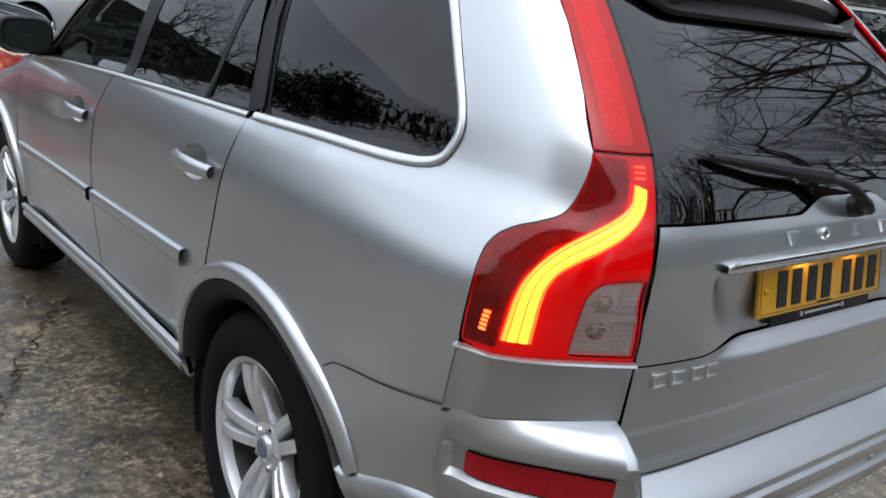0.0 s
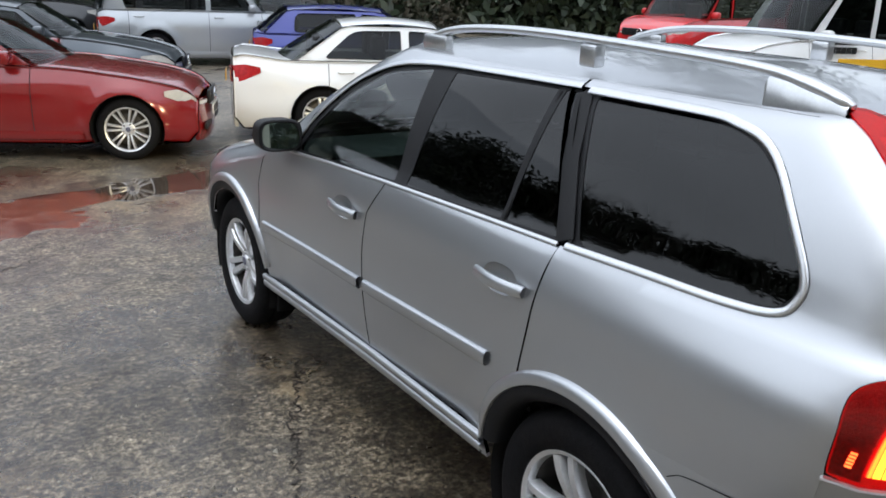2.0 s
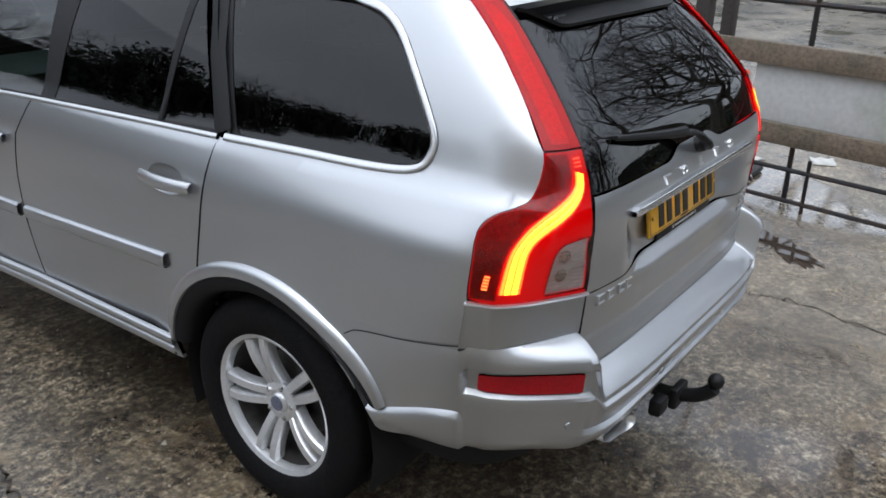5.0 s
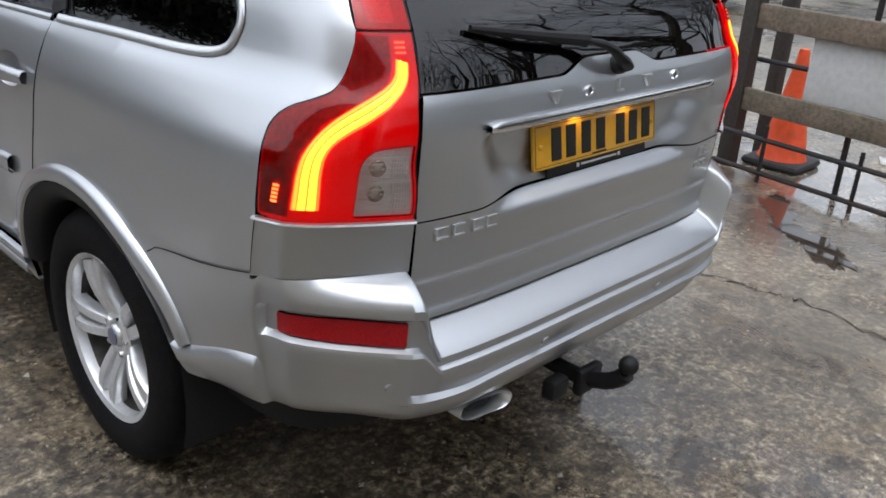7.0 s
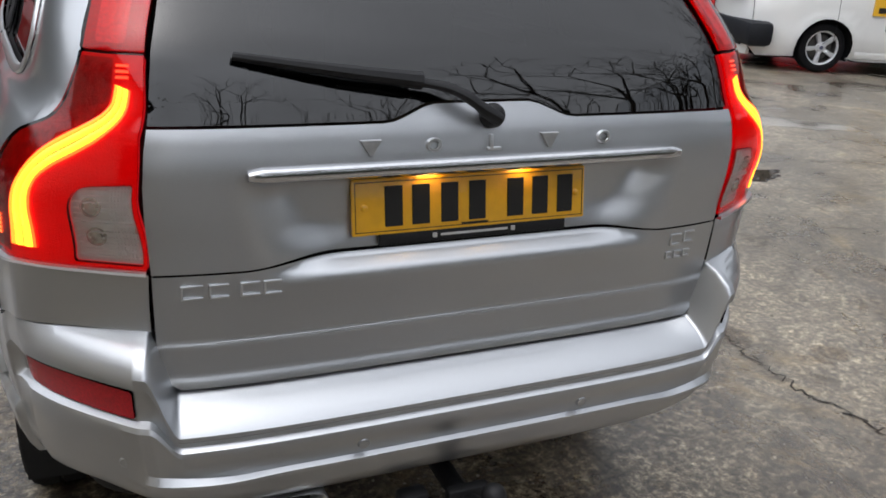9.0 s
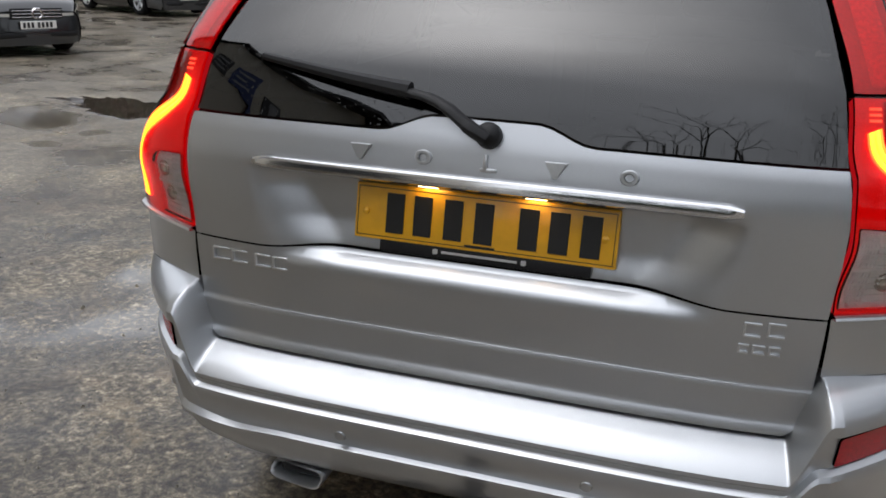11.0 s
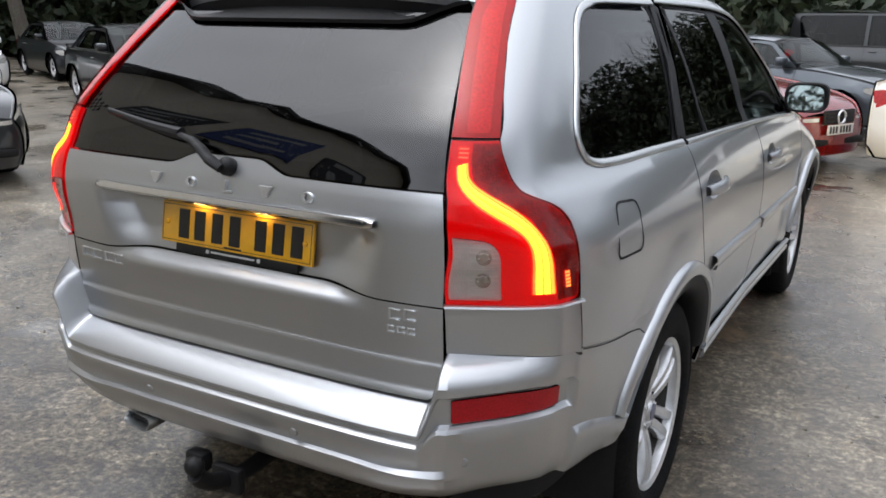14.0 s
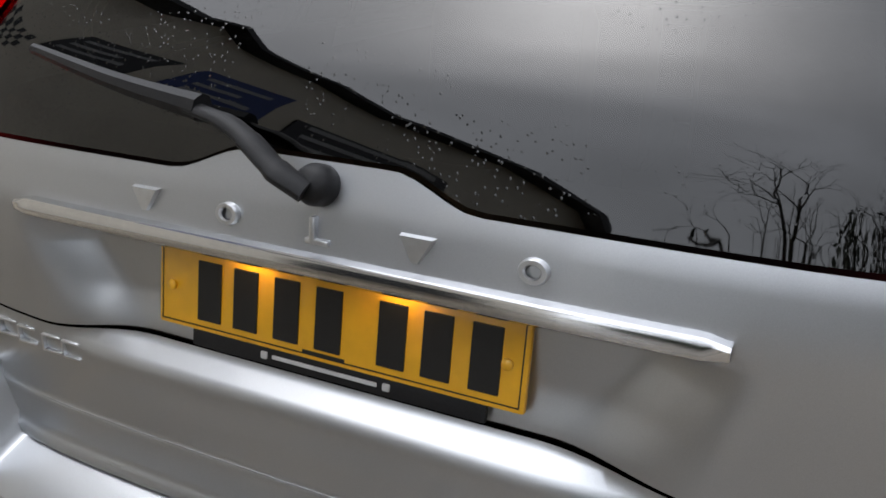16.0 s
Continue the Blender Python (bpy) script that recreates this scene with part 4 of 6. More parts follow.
xs = np.linspace(-.628, .628, 61)
top = lambda x: 1.207 + .032 * (1 - smoothstep(.095, .205, np.abs(x)))
gate = thing("tailgate", "", "")
gate.parent = suv
for key in list(gate.keys()):
    del gate[key]
upper = [(x, float(seam(x)) + .002) for x in xs] + [(.634, 1.05), (.634, 1.11), (.628, 1.17)] + [(x, float(top(x))) for x in np.linspace(.620, -.620, 61)] + [(-.628, 1.17), (-.634, 1.11), (-.634, 1.05)]
hang("upper_gate", panel_mesh("upper_gate", upper, on_rear(upper_extra), SILVER, .016, (), .014, flip=False), gate)
lower = [(-.627, .86), (-.625, .765), (-.612, .730), (-.585, .712), (.585, .712), (.612, .730), (.625, .765), (.627, .86)] + [(x, float(seam(x)) - .002) for x in xs[::-1]]
hang("lower_gate", panel_mesh("lower_gate", lower, on_rear(lower_extra), SILVER, .012, (), .014, flip=False), gate)
# the faint crease along the lower gate
f = on_rear(lower_extra)
me = loft_mesh("gate_crease", [[f(np.array(x), np.array(.803 + dz), np.array(o)) for x in np.linspace(-.52, .50, 40)] for dz, o in ((-.003, -.001), (0, .0009), (.003, -.001))], SILVER)
hang("gate_crease", me, gate)
pane = [(x, float(top(x)) + .006) for x in np.linspace(-.619, .619, 61)] + [(.601, 1.33), (.563, 1.46), (.517, 1.60), (-.517, 1.60), (-.563, 1.46), (-.601, 1.33)]
hang("rear_window", panel_mesh("rear_window", pane, lambda u, v, off: on_rear()(u, v, off - .006), PRIVACY_REAR, .03, (), 0, flip=False), gate, "dark tinted rear window with rain drops")
# spoiler over the pane
rows = []
for x in np.linspace(-.50, .50, 33):
    a = abs(x) / .50
    drop = .03 * a ** 3
    tip_y, tip_z = -.645 + .10 * a ** 3, 1.655 - .02 * a ** 2
    under = 1.565 + .055 * smoothstep(.80, 1.0, a) + 0 * x
    rows.append([(x, -.40, float(roof_z(x, -.40)) + .004), (x, -.50, float(roof_z(x, -.50)) + .006 - drop * .3), (x, tip_y + .03, tip_z + .018 - drop * .4), (x, tip_y, tip_z - drop * .4), (x, tip_y + .008, tip_z - .018 - drop * .4)])
hang("spoiler", loft_mesh("spoiler", rows, SILVER, sharp=50), gate)
rows = []
for x in np.linspace(-.50, .50, 33):
    a = abs(x) / .50
    tip_y, tip_z = -.645 + .10 * a ** 3, 1.655 - .02 * a ** 2 - .012 * a ** 3
    zl = 1.568 + .05 * float(smoothstep(.70, 1.0, a))
    yl = float(on_rear()(np.array(x), np.array(zl), np.array(.003))[1])
    rows.append([(x, tip_y + .009, tip_z - .016), (x, tip_y + .02, tip_z - .045), (x, yl - .004, zl + .01), (x, yl, zl)])
hang("spoiler_underside", loft_mesh("spoiler_underside", rows, BLACK_PLASTIC, sharp=50), gate)

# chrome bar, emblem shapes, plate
f = on_rear()
bar = []
for x in np.linspace(-.462, .465, 40):
    e = min(1, (abs(x) < .455) + .6)
    p = f(np.array(x), np.array(1.127), np.array(0.0))
    bar.append([(x, p[1] + dy, 1.127 + dz * e) for dy, dz in ((.012, -.013), (-.009, -.0135), (-.015, -.009), (-.016, .007), (-.012, .0125), (.012, .0135))])
hang("chrome_bar", loft_mesh("chrome_bar", bar, CHROME, closed=True, sharp=40), gate, "chrome strip above the number plate")
for x, w in ((-.236, .044), (-.110, .036), (.016, .034), (.140, .044), (.270, .036)):
    p = f(np.array(x), np.array(1.166), np.array(0.0))
    bm = bmesh.new()
    face = Matrix.Translation(p) @ Matrix.Rotation(radians(83), 4, "X")
    if w == .036:
        turned_into(bm, [(.008, .004), (.010, .007), (.015, .007), (.017, .003), (.017, -.004)], face @ Matrix.Diagonal((1.0, .82, 1, 1)), 24)
    elif w == .044:
        low, up = ([bm.verts.new(face @ Vector((q[0] * k, q[1] * k, h))) for q in ((-.022, .015), (.022, .015), (.004, -.016), (-.004, -.016))] for h, k in ((-.004, 1.0), (.007, .88)))
        bm.faces.new(up)
        for k in range(4):
            bm.faces.new((low[k], low[(k + 1) % 4], up[(k + 1) % 4], up[k]))
    else:
        box_into(bm, (-.010, -.016, -.004), (-.002, .016, .007), .002, face)
        box_into(bm, (-.016, -.016, -.004), (.016, -.009, .0065), .002, face)
    part("emblem_mark", bm, SATIN, gate, smooth=True)
for x, w, z in ((-.562, .040, .911), (-.515, .036, .911), (-.459, .036, .911), (-.418, .034, .911), (.508, .030, .915), (.548, .030, .918), (.497, .018, .877), (.523, .022, .877), (.550, .020, .877)):
    p = f(np.array(x), np.array(z), np.array(.002))
    bm = bmesh.new()
    hgt = .012 if z > .9 else .007
    for dz in (-hgt, hgt):
        box_into(bm, (x - w / 2, p[1] - .003, z + dz - .0018), (x + w / 2, p[1] + .006, z + dz + .0018), .001)
    box_into(bm, (x - w / 2, p[1] - .003, z - hgt), (x - w / 2 + .004, p[1] + .006, z + hgt), .001)
    part("model_badge_mark", bm, SATIN, gate, smooth=True)
tilt = Matrix.Translation((0, -.9215, 1.040)) @ Matrix.Rotation(radians(-9), 4, "X")
bm = bmesh.new()
box_into(bm, (-.26, -.006, -.0555), (.26, .004, .0555), .004)
plate = part("number_plate", bm, PLATE_YELLOW, suv, "yellow rear number plate with black characters drawn as bars", smooth=True)
plate.matrix_local = tilt
for x in (-.175, -.118, -.056, .005, .092, .150, .210):
    part("plate_mark", box((x - .0185, -.0085, -.0395), (x + .0185, -.005, .0395), .001), INK, plate)
for sx in (-1, 1):
    bm = bmesh.new()
    turned_into(bm, [(.007, -.002), (.007, .004), (.005, .006), (.0005, .0065)], Matrix.Translation((sx * .236, -.006, 0)) @ Matrix.Rotation(radians(90), 4, "X"), 16)
    part("plate_screw", bm, PLATE_YELLOW, plate, smooth=True)
bm = bmesh.new()
for lo, hi in (((-.254, -.0068, .0475), (.254, -.0055, .049)), ((-.254, -.0068, -.049), (.254, -.0055, -.0475)), ((-.254, -.0068, -.049), (-.2525, -.0055, .049)), ((.2525, -.0068, -.049), (.254, -.0055, .049))):
    box_into(bm, lo, hi)
part("plate_border", bm, INK, plate)
part("plate_maker_mark", box((-.03, -.0072, -.0475), (.03, -.0055, -.0435)), INK, plate)
part("plate_holder", box((-.205, -.004, -.078), (.215, .006, -.05), .003), BLACK_PLASTIC, plate, smooth=True)
part("holder_mark", box((-.075, -.0062, -.067), (.075, -.0035, -.0625)), GREY_INK, plate)
for x in (-.088, .088):
    part("holder_mark", box((x - .005, -.0062, -.070), (x + .005, -.0035, -.060), .002), GREY_INK, plate)
for x in (-.105, .105):
    part("plate_lamp", box((x - .02, -.938, 1.103), (x + .02, -.920, 1.108), .001), BULB, suv)

# wiper: pivot cap, bent arm, blade at rest across the pane
bm = bmesh.new()
turned_into(bm, [(.024, -.01), (.024, .012), (.021, .020), (.014, .026), (.001, .028)], Matrix.Translation((.012, -.945, 1.215)) @ Matrix.Rotation(radians(72), 4, "X"), 24)
pivot = part("wiper_pivot", bm, BLACK_PLASTIC, gate, smooth=True)
arm = [(.012, -.972, 1.215), (-.02, -.978, 1.235), (-.06, -.972, 1.262), (-.10, -.962, 1.277), (-.17, -.953, 1.288)]
part("wiper_arm", tube(smooth_line(arm, 5), [.019] * 6 + [.016] * 5 + [.014] * 5 + [.012] * 5, 10, .7), BLACK_PLASTIC, gate, smooth=True)
blade = smooth_line([(-.14, -.952, 1.286), (-.28, -.940, 1.302), (-.470, -.897, 1.323)], 6)
part("wiper_blade", tube(blade, np.linspace(.0170, .0075, len(blade)), 8, 1.0), BLACK_PLASTIC, gate, smooth=True)

# ---- tail lamps ----
strip_in = rounded([(.735, 1.338), (.830, 1.338), (.828, 1.46), (.838, 1.585), (.862, 1.645), (.80, 1.638), (.756, 1.595), (.742, 1.46)], .012, 4)
cell = rounded([(.666, .966), (.793, .966), (.791, 1.03), (.789, 1.08), (.783, 1.098), (.766, 1.110), (.728, 1.114), (.668, 1.116)], [.004, .008, .02, .02, .02, .02, .02, .006], 4)
GUIDE_LINE = smooth_line([(.732, 1.270), (.741, 1.236), (.765, 1.210), (.806, 1.186), (.854, 1.160), (.884, 1.133), (.895, 1.100), (.894, 1.064), (.892, 1.021), (.892, .984)], 6)
for side in (-1, 1):
    f = on_wrap(side, corner_extra)
    flip = side < 0
    base = panel_mesh("tail_lamp", lamp_out, lambda u, v, off, f=f: f(u, v, off - .003), LAMP_GLOW, .02, [cell], .016, flip=flip)
    lamp = hang("tail_lamp", base, suv, "lit red tail lamp with an amber curved light guide")
    hang("lamp_cover", panel_mesh("lamp_cover", lamp_out, lambda u, v, off, f=f: f(u, v, off + .004), RED_LENS, .02, [cell], .007, flip=flip), lamp)
    hang("clear_cell", panel_mesh("clear_cell", cell, lambda u, v, off, f=f: f(u, v, off + .004), CLEAR_LENS, .02, (), 0, flip=flip), lamp).visible_shadow = False
    hang("cell_reflector", panel_mesh("cell_reflector", cell, lambda u, v, off, f=f: f(u, v, off - .007), LAMP_SILVER, .012, (), 0, flip=flip), lamp)
    for zc in (1.072, 1.014):
        p, q = f(np.array(.748), np.array(zc), np.array(-.0065)), f(np.array(.748), np.array(zc), np.array(.004))
        bm = bmesh.new()
        d = Vector(q - p)
        turned_into(bm, [(.0175, 0), (.0175, .003), (.0150, .004), (.0130, .001), (.0105, .0005), (.0090, .004), (.004, .006), (.0005, .0065)], Matrix.Translation(p) @ d.to_track_quat("Z", "Y").to_matrix().to_4x4(), 24)
        part("bulb", bm, LAMP_BULB, lamp, smooth=True)
    # fine ribs across the clear cell, and the shelf between its two halves
    for k in range(12):
        zc, hh, oo = (.977 + k * .0115, .0022, .003) if k != 5 else (1.0405, .0045, .0065)
        rows = [f(np.linspace(.670, .784 if zc < 1.09 else .770, 8), np.full(8, zc + dz), np.array(-.007 + o)) for dz, o in ((-hh, 0), (-hh * .7, oo), (hh * .7, oo), (hh, 0))]
        hang("cell_bar", loft_mesh("cell_bar", rows, LAMP_SILVER), lamp)
    for sc in np.linspace(.674, .712, 7):
        rows = [f(np.full(10, sc + ds), np.linspace(.972, 1.110, 10), np.array(-.007 + o)) for ds, o in ((-.0018, 0), (-.001, .0036), (.001, .0036), (.0018, 0))]
        hang("cell_rib", loft_mesh("cell_rib", rows, LAMP_SILVER), lamp)
    t = np.gradient(GUIDE_LINE, axis=0)
    t /= np.linalg.norm(t, axis=1, keepdims=True)
    nr = np.stack([-t[:, 1], t[:, 0]], 1)
    for nm, k0, k1, mat, lift in (("light_guide", -.0205, -.0030, GUIDE, .0105), ("light_guide", -.0012, .0155, GUIDE, .0105), ("light_guide", .0170, .0250, GUIDE_SIDE, .0100), ("guide_edge", -.0275, .0285, GUIDE_EDGE, .0085)):
        rows = []
        for k, o in ((k0, -.004), (k0 + .001, 0), ((k0 + k1) / 2, .0005), (k1 - .001, 0), (k1, -.004)):
            q = GUIDE_LINE + nr * k * np.linspace(.80, 1.0, len(GUIDE_LINE))[:, None]
            rows.append(f(q[:, 0], q[:, 1], np.full(len(q), lift + o - .004)))
        hang(nm, loft_mesh(nm, np.array(rows).transpose(1, 0, 2), mat, sharp=80), lamp)
    # the unlit outer field of the lamp
    zz = np.linspace(max(.966, min(q[1] for q in lamp_out) + .004), max(q[1] for q in lamp_out) - .006, 50)
    ring = np.array(lamp_out)
    s_out = np.array([max(a[0] + (b[0] - a[0]) * (z - a[1]) / (b[1] - a[1]) for a, b in zip(ring, np.roll(ring, -1, 0)) if (a[1] - z) * (b[1] - z) <= 0 and a[1] != b[1]) for z in zz])
    s_in = np.interp(zz, GUIDE_LINE[::-1, 1], GUIDE_LINE[::-1, 0]) + .034 + .022 * smoothstep(1.13, 1.16, zz) * (1 - smoothstep(1.17, 1.21, zz))
    s_out = np.maximum(s_out - .004, s_in + .002)
    rows = [f(s_in + (s_out - s_in) * k, zz, np.full(50, -.0012)) for k in np.linspace(0, 1, 9)]
    hang("lamp_outer_field", loft_mesh("lamp_outer_field", rows, LAMP_DARK), lamp)
    for k in range(5):
        q = [(.949, .994 + k * .0085), (.963, .994 + k * .0085), (.964, .9995 + k * .0085), (.950, .9995 + k * .0085)]
        rows = [[f(np.array(q[i][0]), np.array(q[i][1]), np.array(.0055)) for i in (0, 1)], [f(np.array(q[i][0]), np.array(q[i][1]), np.array(.0055)) for i in (3, 2)]]
        hang("marker_diode", loft_mesh("marker_diode", rows, MARKER), lamp)
    for k in range(3):
        rows = [[f(np.array(s_), np.array(1.283 + k * .009 + dz), np.array(.0055)) for s_ in (.716, .752)] for dz in (0, .004)]
        hang("marker_diode", loft_mesh("marker_diode", rows, LAMP_DIM), lamp)
    hang("upper_lamp", panel_mesh("upper_lamp", strip, lambda u, v, off, f=f: f(u, v, off - .003), LAMP_RED, .02, (), .016, flip=flip), lamp)
    hang("upper_cover", panel_mesh("upper_cover", strip, lambda u, v, off, f=f: f(u, v, off + .004), RED_LENS, .02, (), .007, flip=flip), lamp)
    hang("upper_insert", panel_mesh("upper_insert", strip_in, lambda u, v, off, f=f: f(u, v, off - .001), LAMP_INSERT, .02, (), 0, flip=flip), lamp)
    # bright strip below the lamp and the body corner under it
    rows = [f(np.linspace(.660, .999, 30), np.full(30, .9535), np.full(30, o + .003)) + np.array([0, 0, dz]) for dz, o in ((-.0045, -.004), (-.0035, .0100), (-.0020, .0120), (.0025, .0100), (.0045, -.004))]
    hang("lamp_chrome", loft_mesh("lamp_chrome", rows, SATIN, sharp=40), lamp)
    corner = [(.657, .834), (.80, .833), (.928, .828), (1.0062, .819), (1.0062, .948), (.928, .946), (.657, .948)]
    hang("corner_panel", panel_mesh("corner_panel", corner, f, SILVER, .025, (), .014, flip=flip), suv)
    # fuel flap on the right side
    if side > 0:
        flap = rounded([(-.352, 1.128), (-.36, 1.0), (-.545, 1.01), (-.49, 1.14)], .03, 5)
        g = on_side(side, side_extra)
        ring_part("fuel_flap_gap", np.r_[flap, flap[:1]], .006, BLACK_SHELL, suv, .0010, side, .0014)

# ---- rear bumper ----
P_MID = [(-.02, .714), (.004, .708), (.055, .688), (.086, .668), (.094, .660), (.095, .652), (.088, .645), (.090, .637), (.101, .631), (.104, .622), (.096, .590), (.088, .559), (.098, .554), (.098, .546), (.086, .541), (.082, .512), (.072, .480), (.050, .455), (-.05, .445)]
P_COR = [(-.02, .837), (.003, .834), (.035, .826), (.074, .806), (.088, .788), (.089, .768), (.074, .757), (.074, .690), (.090, .684), (.096, .675), (.094, .640), (.087, .600), (.084, .578), (.082, .568), (.080, .556), (.077, .530), (.064, .505), (.040, .482), (-.05, .465)]
P_END = [(-.02, .828), (.000, .826), (.003, .812), (.004, .795), (.004, .780), (.003, .762), (-.016, .748), (-.016, .688), (.001, .680), (.004, .671), (.006, .640), (.008, .610), (.008, .590), (.008, .575), (.008, .560), (.006, .535), (.000, .508), (-.012, .486), (-.05, .465)]
P_SID = [(-.02, .816), (.000, .812), (.002, .797), (.003, .785), (.003, .765), (.003, .745), (.003, .735), (.003, .70), (.003, .675), (.003, .655), (.003, .640), (.003, .620), (.016, .608), (.019, .599), (.018, .575), (.016, .545), (.010, .512), (.000, .485), (-.05, .465)]
bump_s = np.r_[np.linspace(0, .60, 29), np.linspace(.608, .70, 32), np.linspace(.715, .97, 22), np.linspace(.975, 1.015, 10), np.linspace(1.03, 1.53, 24)]
bumper_rows = {}
for side in (-1, 1):
    rows = []
    for s in bump_s:
        a, g, b = float(smoothstep(.614, .664, s)), min(1, max(0, (s - .68) / .255)), float(smoothstep(.978, 1.000, s))
        cor = (1 - g) * np.array(P_COR) + g * np.array(P_END)
        a_row = np.where(np.arange(len(cor)) < 11, a, float(smoothstep(.50, .80, s)))[:, None]
        prof = (1 - a_row) * np.array(P_MID) + a_row * cor
        prof = (1 - b) * prof + b * np.array(P_SID)
        # the lip along the foot sinks and fades towards the corner
        sink = float(smoothstep(.40, .70, s)) * (1 - b)
        prof[11:15, 1] -= .012 * sink
        prof[12:14, 0] += .008 * sink * (1 - float(smoothstep(.66, .74, s)))
        prof[15:17, 1] = np.minimum(prof[15:17, 1], prof[14, 1] - np.array([.010, .022]))
        # the ridge along the side drops towards the wheel
        prof[11:15, 1] -= b * .062 * float(smoothstep(1.0, 1.30, s))
        prof[15:17, 1] -= b * .030 * float(smoothstep(1.0, 1.30, s))
        prof[:, 0] += corner_extra(np.full(len(prof), s), prof[:, 1]) * (1 - b) + b * side_extra(float(hull(s, .65, 0.0)[1]), prof[:, 1])
        y_here = float(hull(s, .65, 0.0)[1])
        if abs(y_here) < .462:
            prof[:, 1] = np.maximum(prof[:, 1], .365 + 1.03 * math.sqrt(.462 ** 2 - y_here ** 2))
        z = prof[:, 1]
        rows.append(hull(np.full(len(prof), s), z, prof[:, 0], side))
    bumper_rows[side] = rows
    f = on_wrap(side)

    def reflector_at(u, v, off, side=side):
        lean = .079 - .090 * np.clip((np.asarray(u, float) - .68) / .255, 0, 1)
        return hull(u, v, lean + corner_extra(u, v) + off, side)
    refl = rounded([(.686, .694), (.80, .692), (.948, .691), (.948, .740), (.80, .752), (.686, .754)], .006, 4)
    hang("bumper_reflector", panel_mesh("bumper_reflector", refl, reflector_at, REFLECTOR, .02, (), .012, flip=side < 0), suv, "red bumper reflector")
    for sx, zc in ((.268, .588), (.715, .594)):
        p = f(np.array(sx), np.array(zc), np.array(.0978 if sx < .5 else .0672))
        q = f(np.array(sx), np.array(zc), np.array(.2))
        bm = bmesh.new()
        turned_into(bm, [(.0125, -.004), (.0125, .0012), (.011, .0024), (.0105, .001), (.0100, .0026), (.0005, .0032)], Matrix.Translation(p) @ Vector(q - p).to_track_quat("Z", "Y").to_matrix().to_4x4(), 24)
        part("parking_sensor", bm, SILVER, suv, smooth=True)
hang("rear_bumper", loft_mesh("rear_bumper", bumper_rows[-1][::-1] + bumper_rows[1][1:], SILVER, sharp=32), suv)
part("lower_valance", box((-.48, -.84, .43), (.48, -.80, .49), .012), BLACK_PLASTIC, suv, smooth=True)
# exhaust tail pipe: a flattened bright oval
n = 28
rows = []
for y, k in ((-.80, .86), (-.92, 1), (-.960, 1), (-.965, .97), (-.961, .90), (-.92, .86), (-.88, .84)):
    rows.append([(-.388 + k * (.070 * math.copysign(abs(math.cos(a)) ** .55, math.cos(a)) + .020 * math.sin(a)), y - .020 * math.cos(a), .420 + k * .023 * math.copysign(abs(math.sin(a)) ** .7, math.sin(a))) for a in np.linspace(0, 2 * math.pi, n, endpoint=False)])
hang("tail_pipe", loft_mesh("tail_pipe", rows, SATIN, closed=True, sharp=50), suv, "satin metal oval exhaust tail pipe")
part("pipe_bore", box((-.438, -.943, .405), (-.338, -.84, .435), .012), BLACK_SHELL, suv)
# tow bar with its ball
bm = tube(smooth_line([(0, -.80, .36), (0, -.95, .355), (0, -1.04, .375), (0, -1.085, .40), (0, -1.112, .43)], 5), .024, 12)
bmesh.ops.create_uvsphere(bm, u_segments=20, v_segments=14, radius=.027, matrix=Matrix.Translation((0, -1.114, .456)))
box_into(bm, (-.05, -1.01, .325), (.05, -.98, .40), .008)
towbar = part("tow_bar", bm, BLACK_PLASTIC, suv, "black swan-neck tow bar with ball", smooth=True)
part("tow_socket", box((-.16, -1.0, .345), (-.09, -.955, .405), .012), BLACK_PLASTIC, towbar, smooth=True)

for side in (-1, 1):
    ring_part("bumper_seam", smooth_line([(-.352, .764), (-.372, .776), (-.40, .787), (-.528, .801), (-.62, .814), (-.712, .828)], 4), .0030, BLACK_SHELL, suv, .0036, side, .0007)
# ---- wheels and cabin ----
SUV_WHEEL = wheel_meshes(.370, .243, .235, 5, True)
for yc, zc in ARCH:
    for side in (-1, 1):
        place_wheel(SUV_WHEEL, suv, side * .800, yc, .370, side, .35 + .4 * (yc > 1))
for y in (.55, 1.35):
    for sx in (-.38, .38):
        bm = bmesh.new()
        box_into(bm, (sx - .25, y - .02, .62), (sx + .25, y + .50, .80), .06)
        box_into(bm, (sx - .24, y - .14, .74), (sx + .24, y + .02, 1.34), .06, Matrix.Translation((0, .02, 0)) @ Matrix.Rotation(radians(-4), 4, "X"))
        box_into(bm, (sx - .13, y - .13, 1.37), (sx + .13, y - .04, 1.55), .04)
        part("seat", bm, SEAT, suv, "grey seat with headrest", smooth=True)
bm = box((-.80, 1.95, .80), (.80, 2.5, 1.13), .06)
part("dashboard", bm, BLACK_PLASTIC, suv, smooth=True)
bm = bmesh.new()
wheel_at = Matrix.Translation((.36, 1.83, 1.06)) @ Matrix.Rotation(radians(65), 4, "X")
turned_into(bm, [(.175 + .014 * math.cos(a), .014 * math.sin(a)) for a in np.linspace(0, 2 * math.pi, 9)], wheel_at, 32)
box_into(bm, (-.17, -.03, -.02), (.17, .03, .01), .01, wheel_at)
part("steering_wheel", bm, BLACK_PLASTIC, suv, smooth=True)
bm = box((-.78, -.65, .60), (.78, 1.3, .66))
part("cabin_floor", bm, BLACK_SHELL, suv)
# black boxes added below the floor to keep daylight off the ground there
part("undertray", box((-.66, .52, .23), (.66, 2.32, .36), .04), BLACK_PLASTIC, suv)
part("undertray", box((-.54, -.66, .29), (.54, .50, .36), .03), BLACK_PLASTIC, suv)

